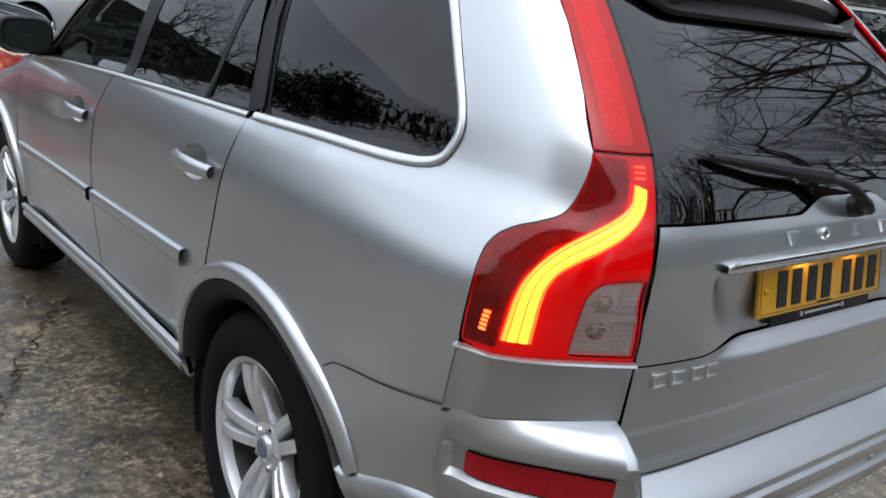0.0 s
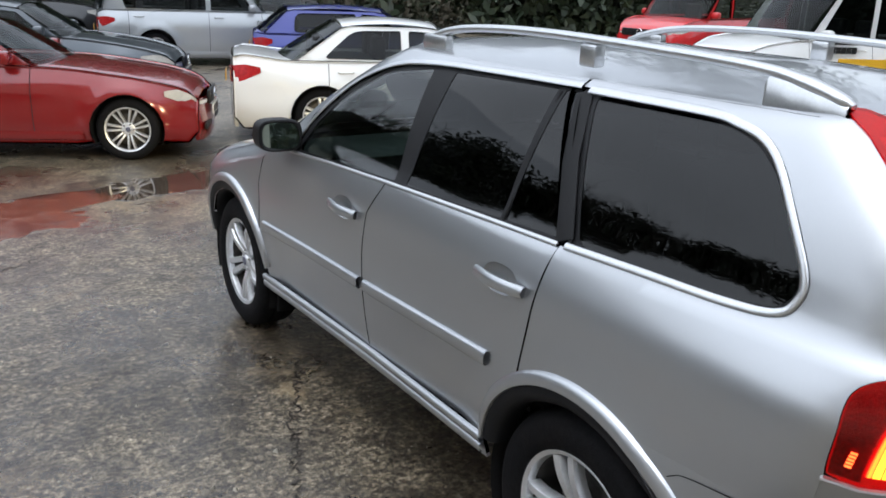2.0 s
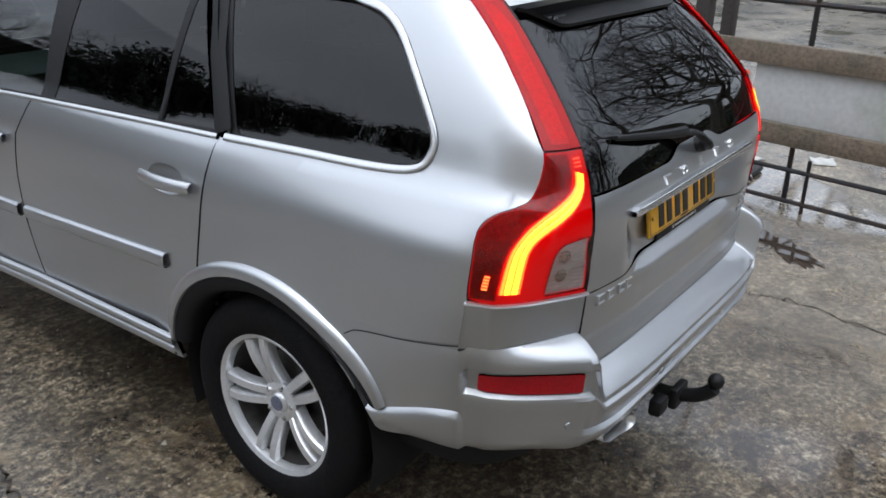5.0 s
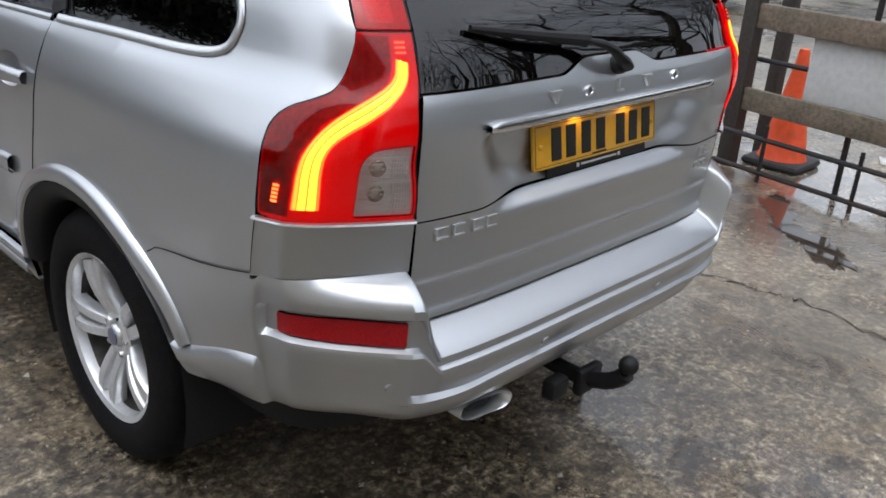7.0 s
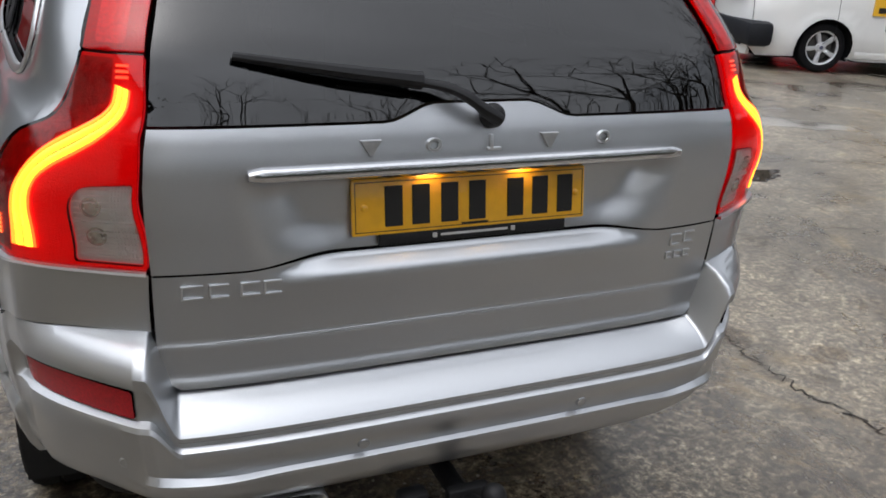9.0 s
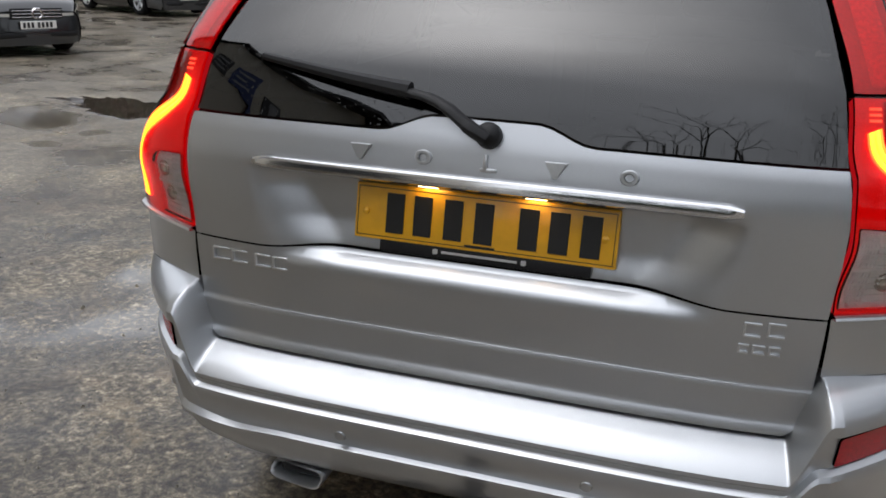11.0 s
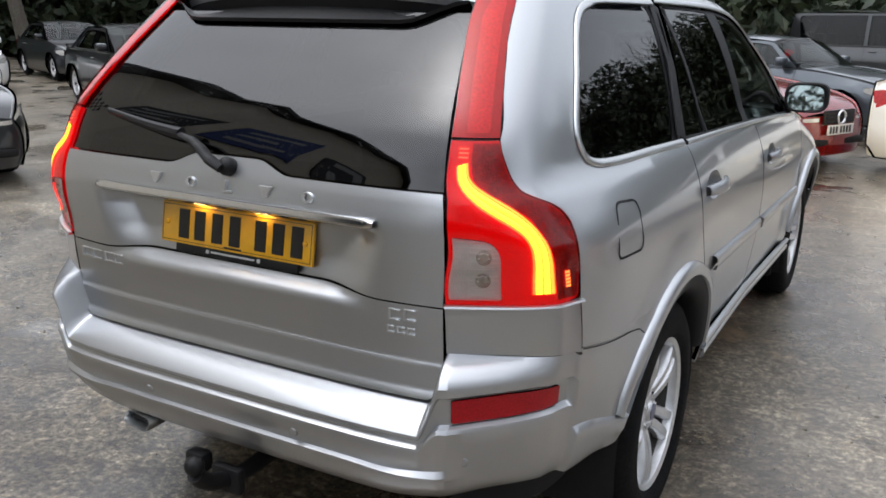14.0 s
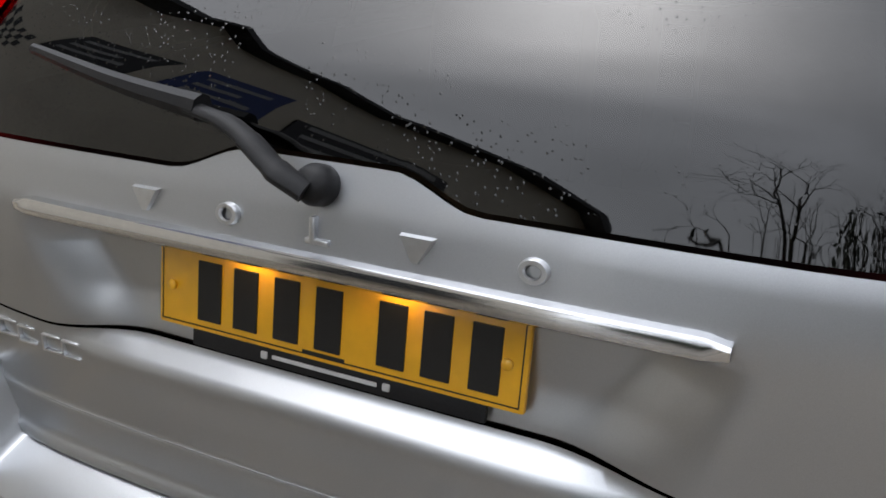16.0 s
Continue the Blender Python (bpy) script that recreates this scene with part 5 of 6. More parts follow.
# ---- ground ----
bm = bmesh.new()
bmesh.ops.create_grid(bm, x_segments=8, y_segments=8, size=400)
ground = part("ground", bm, CONCRETE)
tagged(ground, "wet worn concrete yard with puddles and mud", "ground", kind="structure")
# ---- parked cars round about: one builder, many shapes ----
CAR_GLASS = glass("car_glass", (0.16, 0.18, 0.18), 1.4)
CLEAR_GLASS = glass("clear_car_glass", (0.55, 0.60, 0.58), 1.33)
HEADLAMP = material("headlamp_reflector", (0.80, 0.79, 0.74), 0.15, 0.45, grain=0.12, grain_scale=30, coat=1.0)


def paint(name, color, metal=0.2, rough=0.28):
    return material(name, color, rough, metal, grain=0.03, grain_scale=400, coat=1.0, stain=tuple(c * .85 + .01 for c in color), stain_scale=3, stain_amount=0.12)


def parked_car(name, label, spec, at, mat, wheel, group="parked cars", dark_glass=True):
    """A whole car. spec: length, width, height, wheelbase, front overhang, shape of the side line.
    Its middle is at the origin, nose to +y, wheels on z = 0."""
    L, Wd, H = spec["size"]
    car = thing(name, label, spec.get("category", "car"), group)
    hw = Wd / 2
    yf, yr = L / 2, -L / 2
    ax_f, ax_r = yf - spec["over"], yf - spec["over"] - spec["base"]
    belt_z, hood_z, deck_z = spec["belt"], spec["hood"], spec["deck"]
    cowl, head, tail, deck = spec["cowl"], spec["head"], spec["tail"], spec["deck_y"]      # y of the screen's foot and top, the rear screen's top and foot
    r = spec.get("wheel_r", .32)
    hood_line = curve([(yr, deck_z - .06), (yr + .06, deck_z), (deck, belt_z), (cowl, belt_z - .01), ((cowl + yf) / 2, (belt_z + hood_z) / 2 + .01), (yf - .25, hood_z), (yf - .05, hood_z - .10), (yf, hood_z - .20)])
    plan = lambda y: hw * (1 - np.clip((np.abs(y) - (L / 2 - .75)) / .75, 0, 1) ** 2.6 * np.where(y > 0, .28, .20))
    low = .17

    def side_x(y, z):
        top = hood_line(y)
        t = np.clip((z - low) / (top - low), 0, 1)
        bulge = 1 - .10 * (1 - np.clip(t / .35, 0, 1)) ** 2 - .10 * np.clip((t - .62) / .38, 0, 1) ** 1.8
        flare = sum(.018 * (1 - smoothstep(r + .06, r + .20, np.hypot(y - a, z - r))) for a in (ax_f, ax_r))
        return plan(y) * bulge + flare

    def place(side):
        return lambda y, z, off: np.stack([side * (side_x(np.asarray(y, float), np.asarray(z, float)) + off), np.asarray(y, float), np.asarray(z, float)], -1)

    def arch(a, a0, a1):
        return [(a + (r + .045) * math.cos(k), r + (r + .045) * math.sin(k)) for k in np.linspace(radians(a0), radians(a1), 14)]
    ys = np.linspace(yf - .02, yr + .02, 40)
    out = [(y, float(hood_line(y)) - .004) for y in ys] + [(yr + .02, .30), (yr + .12, low)] + arch(ax_r, 200, -20)[::1] + [(ax_r + r + .2, low), (ax_f - r - .2, low)] + arch(ax_f, 200, -20) + [(yf - .12, low), (yf - .02, .28)]
    for side in (-1, 1):
        hang("body_side", panel_mesh("body_side", out, place(side), mat, .09, (), .03, flip=side > 0), car)
        for a in (ax_f, ax_r):
            rows = [[(side * x, a + rr * math.cos(k), r + rr * math.sin(k)) for k in np.linspace(radians(-25), radians(205), 18)] for x, rr in ((hw - .03, r + .05), (hw - .30, r + .05), (hw - .31, .02))]
            hang("arch_liner", loft_mesh("arch_liner", rows, BLACK_SHELL), car)
    # bonnet, deck and the ends
    rows = []
    for y in np.linspace(yf - .02, yr + .02, 60):
        z = float(hood_line(y))
        x = float(side_x(y, z - .004))
        row = [(x * k, y, z + .035 * (1 - k * k) * (1 if y > cowl else .5)) for k in np.linspace(-.97, .97, 13)]
        rows.append([(-x - .004, y, z - .030), (-x - .003, y, z - .010), *row, (x + .003, y, z - .010), (x + .004, y, z - .030)])
    hang("bonnet_and_deck", loft_mesh("bonnet_and_deck", rows, mat), car)
    for y0, sg in ((yf - .02, 1), (yr + .02, -1)):
        rows = []
        for z in np.linspace(low, float(hood_line(y0)) + .004, 14):
            x = float(side_x(y0, z))
            bow = .10 if sg > 0 else .06
            zt = min(1, (z - low) / (float(hood_line(y0)) - low))
            push = bow * (1 - .6 * abs(zt - .35))
            row = [(x * k, y0 + sg * push * (1 - k ** 2) ** .5 if abs(k) < 1 else y0, z) for k in np.linspace(-1, 1, 21)]
            rows.append([(-x - .004, y0 - sg * .035, z), *((a + (-.003 if a < 0 else .003), b, c) for a, b, c in row), (x + .004, y0 - sg * .035, z)])
        hang("front_bumper" if sg > 0 else "rear_bumper", loft_mesh("front_bumper" if sg > 0 else "rear_bumper", rows, mat), car)
    for side in (-1, 1):
        line = [(side * (float(side_x(y, float(hood_line(y)) - .004)) - .004), y, float(hood_line(y)) - .008) for y in np.linspace(yf - .02, yr + .02, 44)]
        part("panel_edge", tube(line, .016, 8), mat, car, smooth=60)
        for y0 in (yf - .02, yr + .02):
            line = [(side * (float(side_x(y0, z)) - .006), y0, z) for z in np.linspace(low + .02, float(hood_line(y0)) - .01, 14)]
            part("panel_edge", tube(line, .018, 8), mat, car, smooth=60)
    part("underbody", box((-hw + .25, yr + .15, .16), (hw - .25, yf - .15, .32)), BLACK_SHELL, car)
    # cabin
    tw = hw * spec.get("tumble", .70)
    roof_top = lambda x, y: H - .05 * (abs(x) / tw) ** 2.4 - .045 * ((y - (head + tail) / 2) / ((head - tail) / 2)) ** 2
    rows = [[(tw * k, y, roof_top(tw * k, y)) for k in np.linspace(-1, 1, 13)] for y in np.linspace(head, tail, 14)]
    hang("roof", loft_mesh("roof", rows, mat), car)
    g = CAR_GLASS if dark_glass else CLEAR_GLASS
    for y0, y1, nm in ((cowl, head, "windscreen"), (deck, tail, "rear_window")):
        rows = []
        for t in np.linspace(0, 1, 8):
            y = y0 + (y1 - y0) * t
            zz = belt_z + (roof_top(0, y1) - belt_z) * (t ** .92)
            w = (side_x(np.array(y0), np.array(belt_z - .01)) * .93) * (1 - t) + tw * t
            sgn = 1 if nm == "windscreen" else -1
            rows.append([(w * k, y + sgn * .16 * (1 - k * k) * (1 - .6 * t), zz - .05 * (abs(k) ** 2.4) * t) for k in np.linspace(-1, 1, 13)])
        hang(nm, outward(loft_mesh(nm, rows, CLEAR_GLASS if nm == "windscreen" else g), (0, (head + tail) / 2, .5)), car)
    for side in (-1, 1):
        def cab(y, z, off=0.0, side=side):
            t = np.clip((np.asarray(z, float) - belt_z) / (H - .09 - belt_z), 0, 1.1)
            return np.stack([side * ((side_x(np.asarray(y, float), np.full(np.shape(z), belt_z - .012)) - .012) * (1 - t) + (tw + .005) * t + .03 * t * (1 - t) + off), np.asarray(y, float), np.asarray(z, float)], -1)
        zt = H - .085
        front, back = (cowl - .02, belt_z - .02), (deck + .02, belt_z - .02)
        frame_out = [front, (head + .04, zt - .03), (head - .15, zt), (tail + .1, zt), (tail - .02, zt - .03), back]
        w0 = [(cowl - .22, belt_z + .02), (head + .0, zt - .075), (head - .2, zt - .055)]
        mid = spec["pillar"]
        glass_f = rounded(w0 + [(mid + .05, zt - .05), (mid + .05, belt_z + .02)], .02, 3)
        glass_r = rounded([(mid - .05, belt_z + .02), (mid - .05, zt - .05), (tail + .12, zt - .06), (spec["last"], belt_z + .03)], [.02, .02, .12, .06], 4)
        hang("cabin_side", panel_mesh("cabin_side", frame_out, cab, mat, .10, [glass_f, glass_r], .02, flip=side > 0), car)
        for nm, o in (("front_side_window", glass_f), ("rear_side_window", glass_r)):
            hang(nm, panel_mesh(nm, o, lambda y, z, off, cab=cab: cab(y, z, off - .008), g, .12, (), 0, flip=side > 0), car)
        p = cab(np.array(mid), np.array((belt_z + zt) / 2), .004)
        rows = [cab(np.array([mid - .045, mid + .045]), np.array([z, z]), -.003) for z in np.linspace(belt_z + .01, zt - .04, 5)]
        hang("door_pillar", loft_mesh("door_pillar", rows, BLACK_PLASTIC), car)
        # mirror, door seams and handles
        my = cowl - .28
        mx = float(side_x(np.array(my), np.array(belt_z - .02)))
        bm = box((side * (mx + .09) - .10, my - .05, belt_z + .01), (side * (mx + .09) + .10, my + .09, belt_z + .15), .045)
        part("door_mirror", bm, mat, car, smooth=True)
        pl = place(side)
        for y in (mid, cowl - .05) + ((spec["last"] + .05,) if spec.get("four", True) else ()):
            rows = [[pl(np.array(y + d), np.array(z), np.array(.0025)) for d in (-.004, .004)] for z in np.linspace(.28, belt_z - .03, 9)]
            hang("door_seam", loft_mesh("door_seam", rows, BLACK_SHELL), car)
        for y in (mid + .20,) + ((spec["last"] + .25,) if spec.get("four", True) else ()):
            line = [pl(np.array(y + d), np.array(belt_z - .12), np.array(o)) for d, o in ((-.09, .005), (-.05, .035), (.05, .035), (.09, .005))]
            part("door_handle", tube(smooth_line(line, 3), .012, 6), mat, car, smooth=True)
        rows = [[pl(np.array(y), np.array(z), np.array(o)) for y in np.linspace(ax_r + r + .12, ax_f - r - .12, 12)] for z, o in ((.19, -.02), (.21, .016), (.27, .016), (.30, .0))]
        hang("sill", loft_mesh("sill", rows, mat), car)
        # lamps wrap round the corners
        hz = hood_z - .10
        for nm, ysgn, zc, hh, ln, mt in (("headlamp", 1, hz - .02, .085, spec.get("lamp", .42), HEADLAMP), ("rear_lamp", -1, deck_z - .22, .10, .30, LAMP_RED_FAR)):
            end = yf if ysgn > 0 else yr
            rows = []
            for t in np.linspace(0, 1, 10):
                if t < .55:
                    y = end - ysgn * (.02 + ln * (1 - t / .55))
                    xx = float(side_x(np.array(y), np.array(zc))) + .008
                else:
                    k = 1 - (t - .55) / .45 * .36
                    y = end - ysgn * .02 + ysgn * ((.10 if ysgn > 0 else .06) * .9 * (1 - k * k) ** .5 + .008)
                    xx = float(side_x(np.array(end - ysgn * .02), np.array(zc))) * k
                rise = (.05 * (1 - t / .55) if t < .55 else 0)
                top = min(zc + hh * (.35 + .65 * min(1, t / .3)) * .9 + rise, float(hood_line(np.clip(y, yr + .02, yf - .02))) - .012)
                rows.append([(side * xx, y, zc - hh * (.3 + .7 * min(1, t / .4)) + rise), (side * xx, y, top)])
            lamp = hang(nm, loft_mesh(nm, rows, mt), car)
        bm = bmesh.new()
        box_into(bm, (side * hw * .42 - .22, yf + .045, .28), (side * hw * .42 + .22, yf + .075, .36), .02)
        part("front_intake", bm, BLACK_PLASTIC, car, smooth=True)
    # grille, plates
    grille = thing("grille", "", "")
    for key in list(grille.keys()):
        del grille[key]
    grille.parent = car
    gw = spec.get("grille", .38)
    part("grille_back", box((-gw, yf + .05, hood_z - .24), (gw, yf + .088, hood_z - .085), .015), BLACK_PLASTIC, grille, smooth=True)
    for k in range(3):
        z = hood_z - .21 + k * .045
        part("grille_bar", box((-gw + .02, yf + .085, z - .006), (gw - .02, yf + .100, z + .006), .004), CHROME if spec.get("bright") else BLACK_PLASTIC, grille, smooth=True)
    bm = bmesh.new()
    turned_into(bm, [(.055, 0), (.065, .012), (.078, .012), (.085, 0)], Matrix.Translation((0, yf + .100, hood_z - .165)) @ Matrix.Rotation(radians(-90), 4, "X"), 28)
    part("badge_ring", bm, CHROME, grille, smooth=True)
    for y, pm, sg in ((yf + .098, PLATE_WHITE, 1), (yr - .075, PLATE_YELLOW, -1)):
        z = .46 if sg > 0 else .72
        pl8 = part("number_plate", box((-.26, min(y, y + sg * .012), z - .055), (.26, max(y, y + sg * .012), z + .055), .003), pm, car, smooth=True)
        for x in (-.18, -.12, -.06, 0, .09, .15, .21):
            part("plate_mark", box((x - .018, min(y, y + sg * .016), z - .038), (x + .018, max(y, y + sg * .016), z + .038)), INK, pl8)
    for a in (ax_f, ax_r):
        for side in (-1, 1):
            place_wheel(wheel, car, side * (hw - .125), a, r, side, a)
    # dark cabin inside
    part("cabin_trim", box((-hw + .2, deck + .25, .45), (hw - .2, cowl - .3, belt_z - .05), .05), BLACK_SHELL, car)
    for y in (mid - .25, (mid + spec["last"]) / 2 - .5):
        for sx in (-.36, .36):
            part("seat", box((sx - .22, y - .1, .5), (sx + .22, y + .05, belt_z + .28), .06), BLACK_PLASTIC, car, smooth=True)
    part("dashboard", box((-hw + .2, cowl - .45, .6), (hw - .2, cowl + .1, belt_z - .03), .04), BLACK_PLASTIC, car)
    car.matrix_world = at
    return car


def heading(x, y, hx, hy):
    """A pose at x, y of the ground with the nose towards (hx, hy)."""
    return Matrix.Translation((x, y, 0)) @ Matrix.Rotation(math.atan2(hy, hx) - math.pi / 2, 4, "Z")


SALOON = dict(size=(4.60, 1.79, 1.44), base=2.76, over=.82, belt=.96, hood=.78, deck=1.02, cowl=.82, head=.12, tail=-1.02, deck_y=-1.62, pillar=-.28, last=-1.25, wheel_r=.325, bright=True)
HATCH = dict(size=(4.25, 1.77, 1.42), base=2.66, over=.78, belt=.95, hood=.76, deck=1.0, cowl=.62, head=.02, tail=-1.55, deck_y=-1.98, pillar=-.38, last=-1.45, wheel_r=.32, grille=.30)
ESTATE = dict(size=(4.55, 1.80, 1.80), base=2.66, over=.82, belt=1.10, hood=.95, deck=1.08, cowl=.98, head=.45, tail=-2.0, deck_y=-2.20, pillar=-.15, last=-1.75, wheel_r=.35, tumble=.80)
W_SILVER = wheel_meshes(.325, .225, .21, 5, True)
W_MULTI = wheel_meshes(.322, .228, .21, 7, True)
W_HATCH = wheel_meshes(.32, .215, .20, 5, False)
P_RED = paint("dark_red_paint", (0.21, 0.007, 0.007), .1, .2)
P_WHITE = paint("white_paint", (0.75, 0.75, 0.73), 0.0)
P_GREY = paint("dark_blue_grey_paint", (0.065, 0.078, 0.092), .5)
P_BLACK = paint("black_paint", (0.010, 0.011, 0.013), .2)
P_BLUE = paint("blue_paint", (0.02, 0.03, 0.24), .2)
P_SILV = paint("pale_silver_paint", (0.42, 0.44, 0.46), .5)
P_BRIGHT = paint("bright_red_paint", (0.55, 0.015, 0.018), .0)

VAN = dict(size=(5.2, 1.97, 2.25), base=3.3, over=.92, belt=1.28, hood=1.12, deck=1.30, cowl=1.62, head=1.0, tail=-2.5, deck_y=-2.56, pillar=.55, last=-2.2, wheel_r=.33, tumble=.86, grille=.5, category="van")
RH = (.91, -.41)
parked_car("red_car", "dark red two-door coupe with multi-spoke alloy wheels", dict(HATCH, size=(4.36, 1.75, 1.40), over=.70, four=False, lamp=.30), heading(-1.42, 8.93, *RH), P_RED, W_MULTI)
parked_car("white_saloon", "white four-door saloon with red rear lamps", SALOON, heading(3.33, 8.03, .94, -.34), P_WHITE, W_SILVER)
parked_car("grey_car", "dark blue-grey hatchback parked behind the red coupe", HATCH, heading(-.55, 12.6, *RH), P_GREY, W_HATCH, dark_glass=False)
parked_car("silver_estate", "pale silver tall estate with dark sills", ESTATE, heading(3.6, 17.0, .98, -.2), P_SILV, W_HATCH)
parked_car("blue_hatchback", "blue hatchback behind the white saloon", HATCH, heading(5.0, 12.2, .92, -.38), P_BLUE, W_HATCH)
parked_car("black_saloon", "black saloon facing the yard with white number plate", SALOON, heading(-8.35, 2.42, .975, -.22), P_BLACK, W_SILVER, dark_glass=False)
parked_car("black_saloon", "black saloon in the row by the hedge", SALOON, heading(-11.3, 8.8, .926, -.378), P_BLACK, W_SILVER, dark_glass=False)
parked_car("dark_saloon", "dark grey saloon with large alloy wheels", SALOON, heading(-18.4, 12.7, .93, -.37), paint("charcoal_paint", (.02, .022, .026), .3), W_HATCH, dark_glass=False)
parked_car("white_hatchback", "white hatchback facing the yard", HATCH, heading(-17.0, 8.6, .90, -.43), P_WHITE, W_HATCH, dark_glass=False)
parked_car("dark_offroader", "black off-road vehicle under the trees", dict(ESTATE, size=(4.4, 1.8, 1.95)), heading(.3, 21.5, .9, -.3), P_BLACK, W_HATCH)
parked_car("dark_hatchback", "black hatchback in the far row", HATCH, heading(5.2, 16.6, -.2, -1), P_BLACK, W_HATCH)
parked_car("black_estate", "black estate at the back of the row", ESTATE, heading(-14.5, 17.5, .9, -.4), P_BLACK, W_HATCH)

van_at = heading(10.45, 6.35, -.93, .36)
van = parked_car("white_van", "white panel van with grey bumper and yellow side panels", VAN, van_at, P_WHITE, W_HATCH)
van_panel = part("side_sign", box((-1.01, -2.3, .775), (-.985, 1.12, 1.04), .002), material("yellow_panel", (.75, .42, .02), .4, coat=.5, grain=.05), van, "yellow sign panel with dark lettering drawn as bars")
for k in range(16):
    part("sign_bar", box((-1.014, .92 - k * .20, .81), (-1.009, 1.06 - k * .20, .88)), INK, van_panel)
for k in range(20):
    part("sign_bar", box((-1.002, .80 - k * .15, .585), (-.985, .90 - k * .15, .69)), GREY_INK if k % 7 == 3 else INK, van)
for z0, z1, n_ in ((1.23, 1.32, 7), (1.11, 1.20, 6)):
    for k in range(n_):
        part("sign_bar", box((-1.0, 1.28 - k * .085, z0), (-.97, 1.34 - k * .085, z1)), INK, van)
part("grey_bumper", box((-.99, 2.36, .30), (.99, 2.72, .62), .08), DARK_TRIM, van, smooth=True)
parked_car("red_van", "bright red van beyond the white van", dict(VAN, size=(4.6, 1.9, 1.9), base=2.9, cowl=1.3, head=.8, tail=-2.2, deck_y=-2.26, pillar=.3, last=-1.9), heading(13.8, 12.4, -.93, -.1), P_BRIGHT, W_HATCH)
# ---- gate, railings, cones ----
TIMBER = material("weathered_timber", (0.17, 0.13, 0.095), 0.7, grain=0.35, grain_scale=40, bump=0.5, bump_scale=60, stain=(0.06, 0.065, 0.04), stain_scale=5, stain_amount=0.6)
DARK_TIMBER = material("dark_timber", (0.035, 0.028, 0.024), 0.6, grain=0.3, grain_scale=40, bump=0.4, bump_scale=60)
IRON = material("black_iron", (0.02, 0.02, 0.022), 0.5, 0.4, grain=0.3, grain_scale=60, stain=(0.10, 0.05, 0.03), stain_scale=9, stain_amount=0.4)
SHEET = material("dirty_white_sheet", (0.55, 0.55, 0.54), 0.5, grain=0.08, grain_scale=30, stain=(0.30, 0.31, 0.24), stain_scale=2.5, stain_amount=0.6)
ORANGE = material("orange_cone_plastic", (0.85, 0.10, 0.025), 0.45, grain=0.1, grain_scale=20, stain=(0.55, 0.08, 0.03), stain_scale=8, stain_amount=0.5)
CONE_BASE = material("cone_base_rubber", (0.03, 0.03, 0.032), 0.6, grain=0.3, grain_scale=40)
CONE_WHITE = material("cone_sleeve", (0.75, 0.75, 0.72), 0.4, grain=0.1)

gate_way = Matrix.Translation((3.52, .375, 0)) @ Matrix.Rotation(math.atan2(-1.0, -.16), 4, "Z")   # local x runs along the gate
yard_gate = thing("yard_gate", "timber and iron yard gate with two boards and a white sheet", "gate", at=gate_way)
for name, lo, hi, mat in (("post", (-.05, -.05, 0), (.05, .05, 1.75), DARK_TIMBER), ("post", (-.10, .42, 0), (-.01, .50, 1.75), DARK_TIMBER),
                          ("board", (.02, -.03, .90), (4.2, .02, 1.045), TIMBER), ("board", (.02, -.03, .385), (4.2, .02, .525), TIMBER),
                          ("white_sheet", (.42, .024, .50), (4.0, .036, .96), SHEET)):
    part(name, box(lo, hi, .006), mat, yard_gate, smooth=True)
for z in (.06, .27, .70):
    part("rail", tube([(.0, .06 if z > .5 else -.16, z), (4.2, .06 if z > .5 else -.16, z)], .016, 8), IRON, yard_gate, smooth=True)
for k in range(7):
    part("upright", tube([(.35 + .62 * k, -.16, .0), (.35 + .62 * k, -.16, .36)], .013, 8), IRON, yard_gate, smooth=True)
for k in range(3):
    part("gate_bar", tube([(.75 + 1.2 * k, .06, .0), (.75 + 1.2 * k, .06, 1.5)], .018, 8), IRON, yard_gate, smooth=True)
part("rail", tube([(.0, .06, 1.30), (4.2, .06, 1.30)], .018, 8), IRON, yard_gate, smooth=True)


def traffic_cone(x, y, tall=.75, sleeve=False):
    c = thing("traffic_cone", "orange traffic cone on a black rubber base", "traffic cone", "traffic cones", Matrix.Translation((x, y, 0)))
    part("cone_base", box((-.20, -.20, 0), (.20, .20, .055), .03), CONE_BASE, c, smooth=True)
    k = tall
    part("cone_body", turned_into(bmesh.new(), [(.165, .05), (.150, .075), (.036, k - .05), (.036, k - .02), (.030, k), (.001, k)], None, 32), ORANGE, c, smooth=True)
    if sleeve:
        part("sleeve", turned_into(bmesh.new(), [(.115, .27), (.078, .50)], None, 32), CONE_WHITE, c, smooth=True)
    return c


traffic_cone(3.83, .14, .77)
traffic_cone(6.05, 5.55, .75)
traffic_cone(6.75, 6.2, .75, True)

# ---- the workshop behind the camera, seen in the rear window ----
RENDER = material("cream_render", (0.78, 0.72, 0.60), 0.8, grain=0.1, grain_scale=20, bump=0.3, bump_scale=60, stain=(0.60, 0.54, 0.45), stain_scale=.8, stain_amount=.5)
SLATE = material("dark_slate", (0.03, 0.032, 0.036), 0.5, grain=0.3, grain_scale=10, bump=0.3, bump_scale=20)
SIGN_BLUE = material("blue_sign", (0.02, 0.05, 0.22), 0.4, coat=.3, grain=.05)
SIGN_BLACK = material("black_sign", (0.012, 0.012, 0.014), 0.4, coat=.3, grain=.1)
shop = thing("workshop", "cream rendered gabled workshop with dark roof and sign boards", "building", at=Matrix.Translation((-6.66, -3.06, 0)) @ Matrix.Rotation(radians(-72), 4, "Z"))
gable = [(-3.6, 0), (-3.6, 4.9), (.3, 8.6), (5.2, 6.7), (11, 6.7), (11, 0)]
bm = bmesh.new()
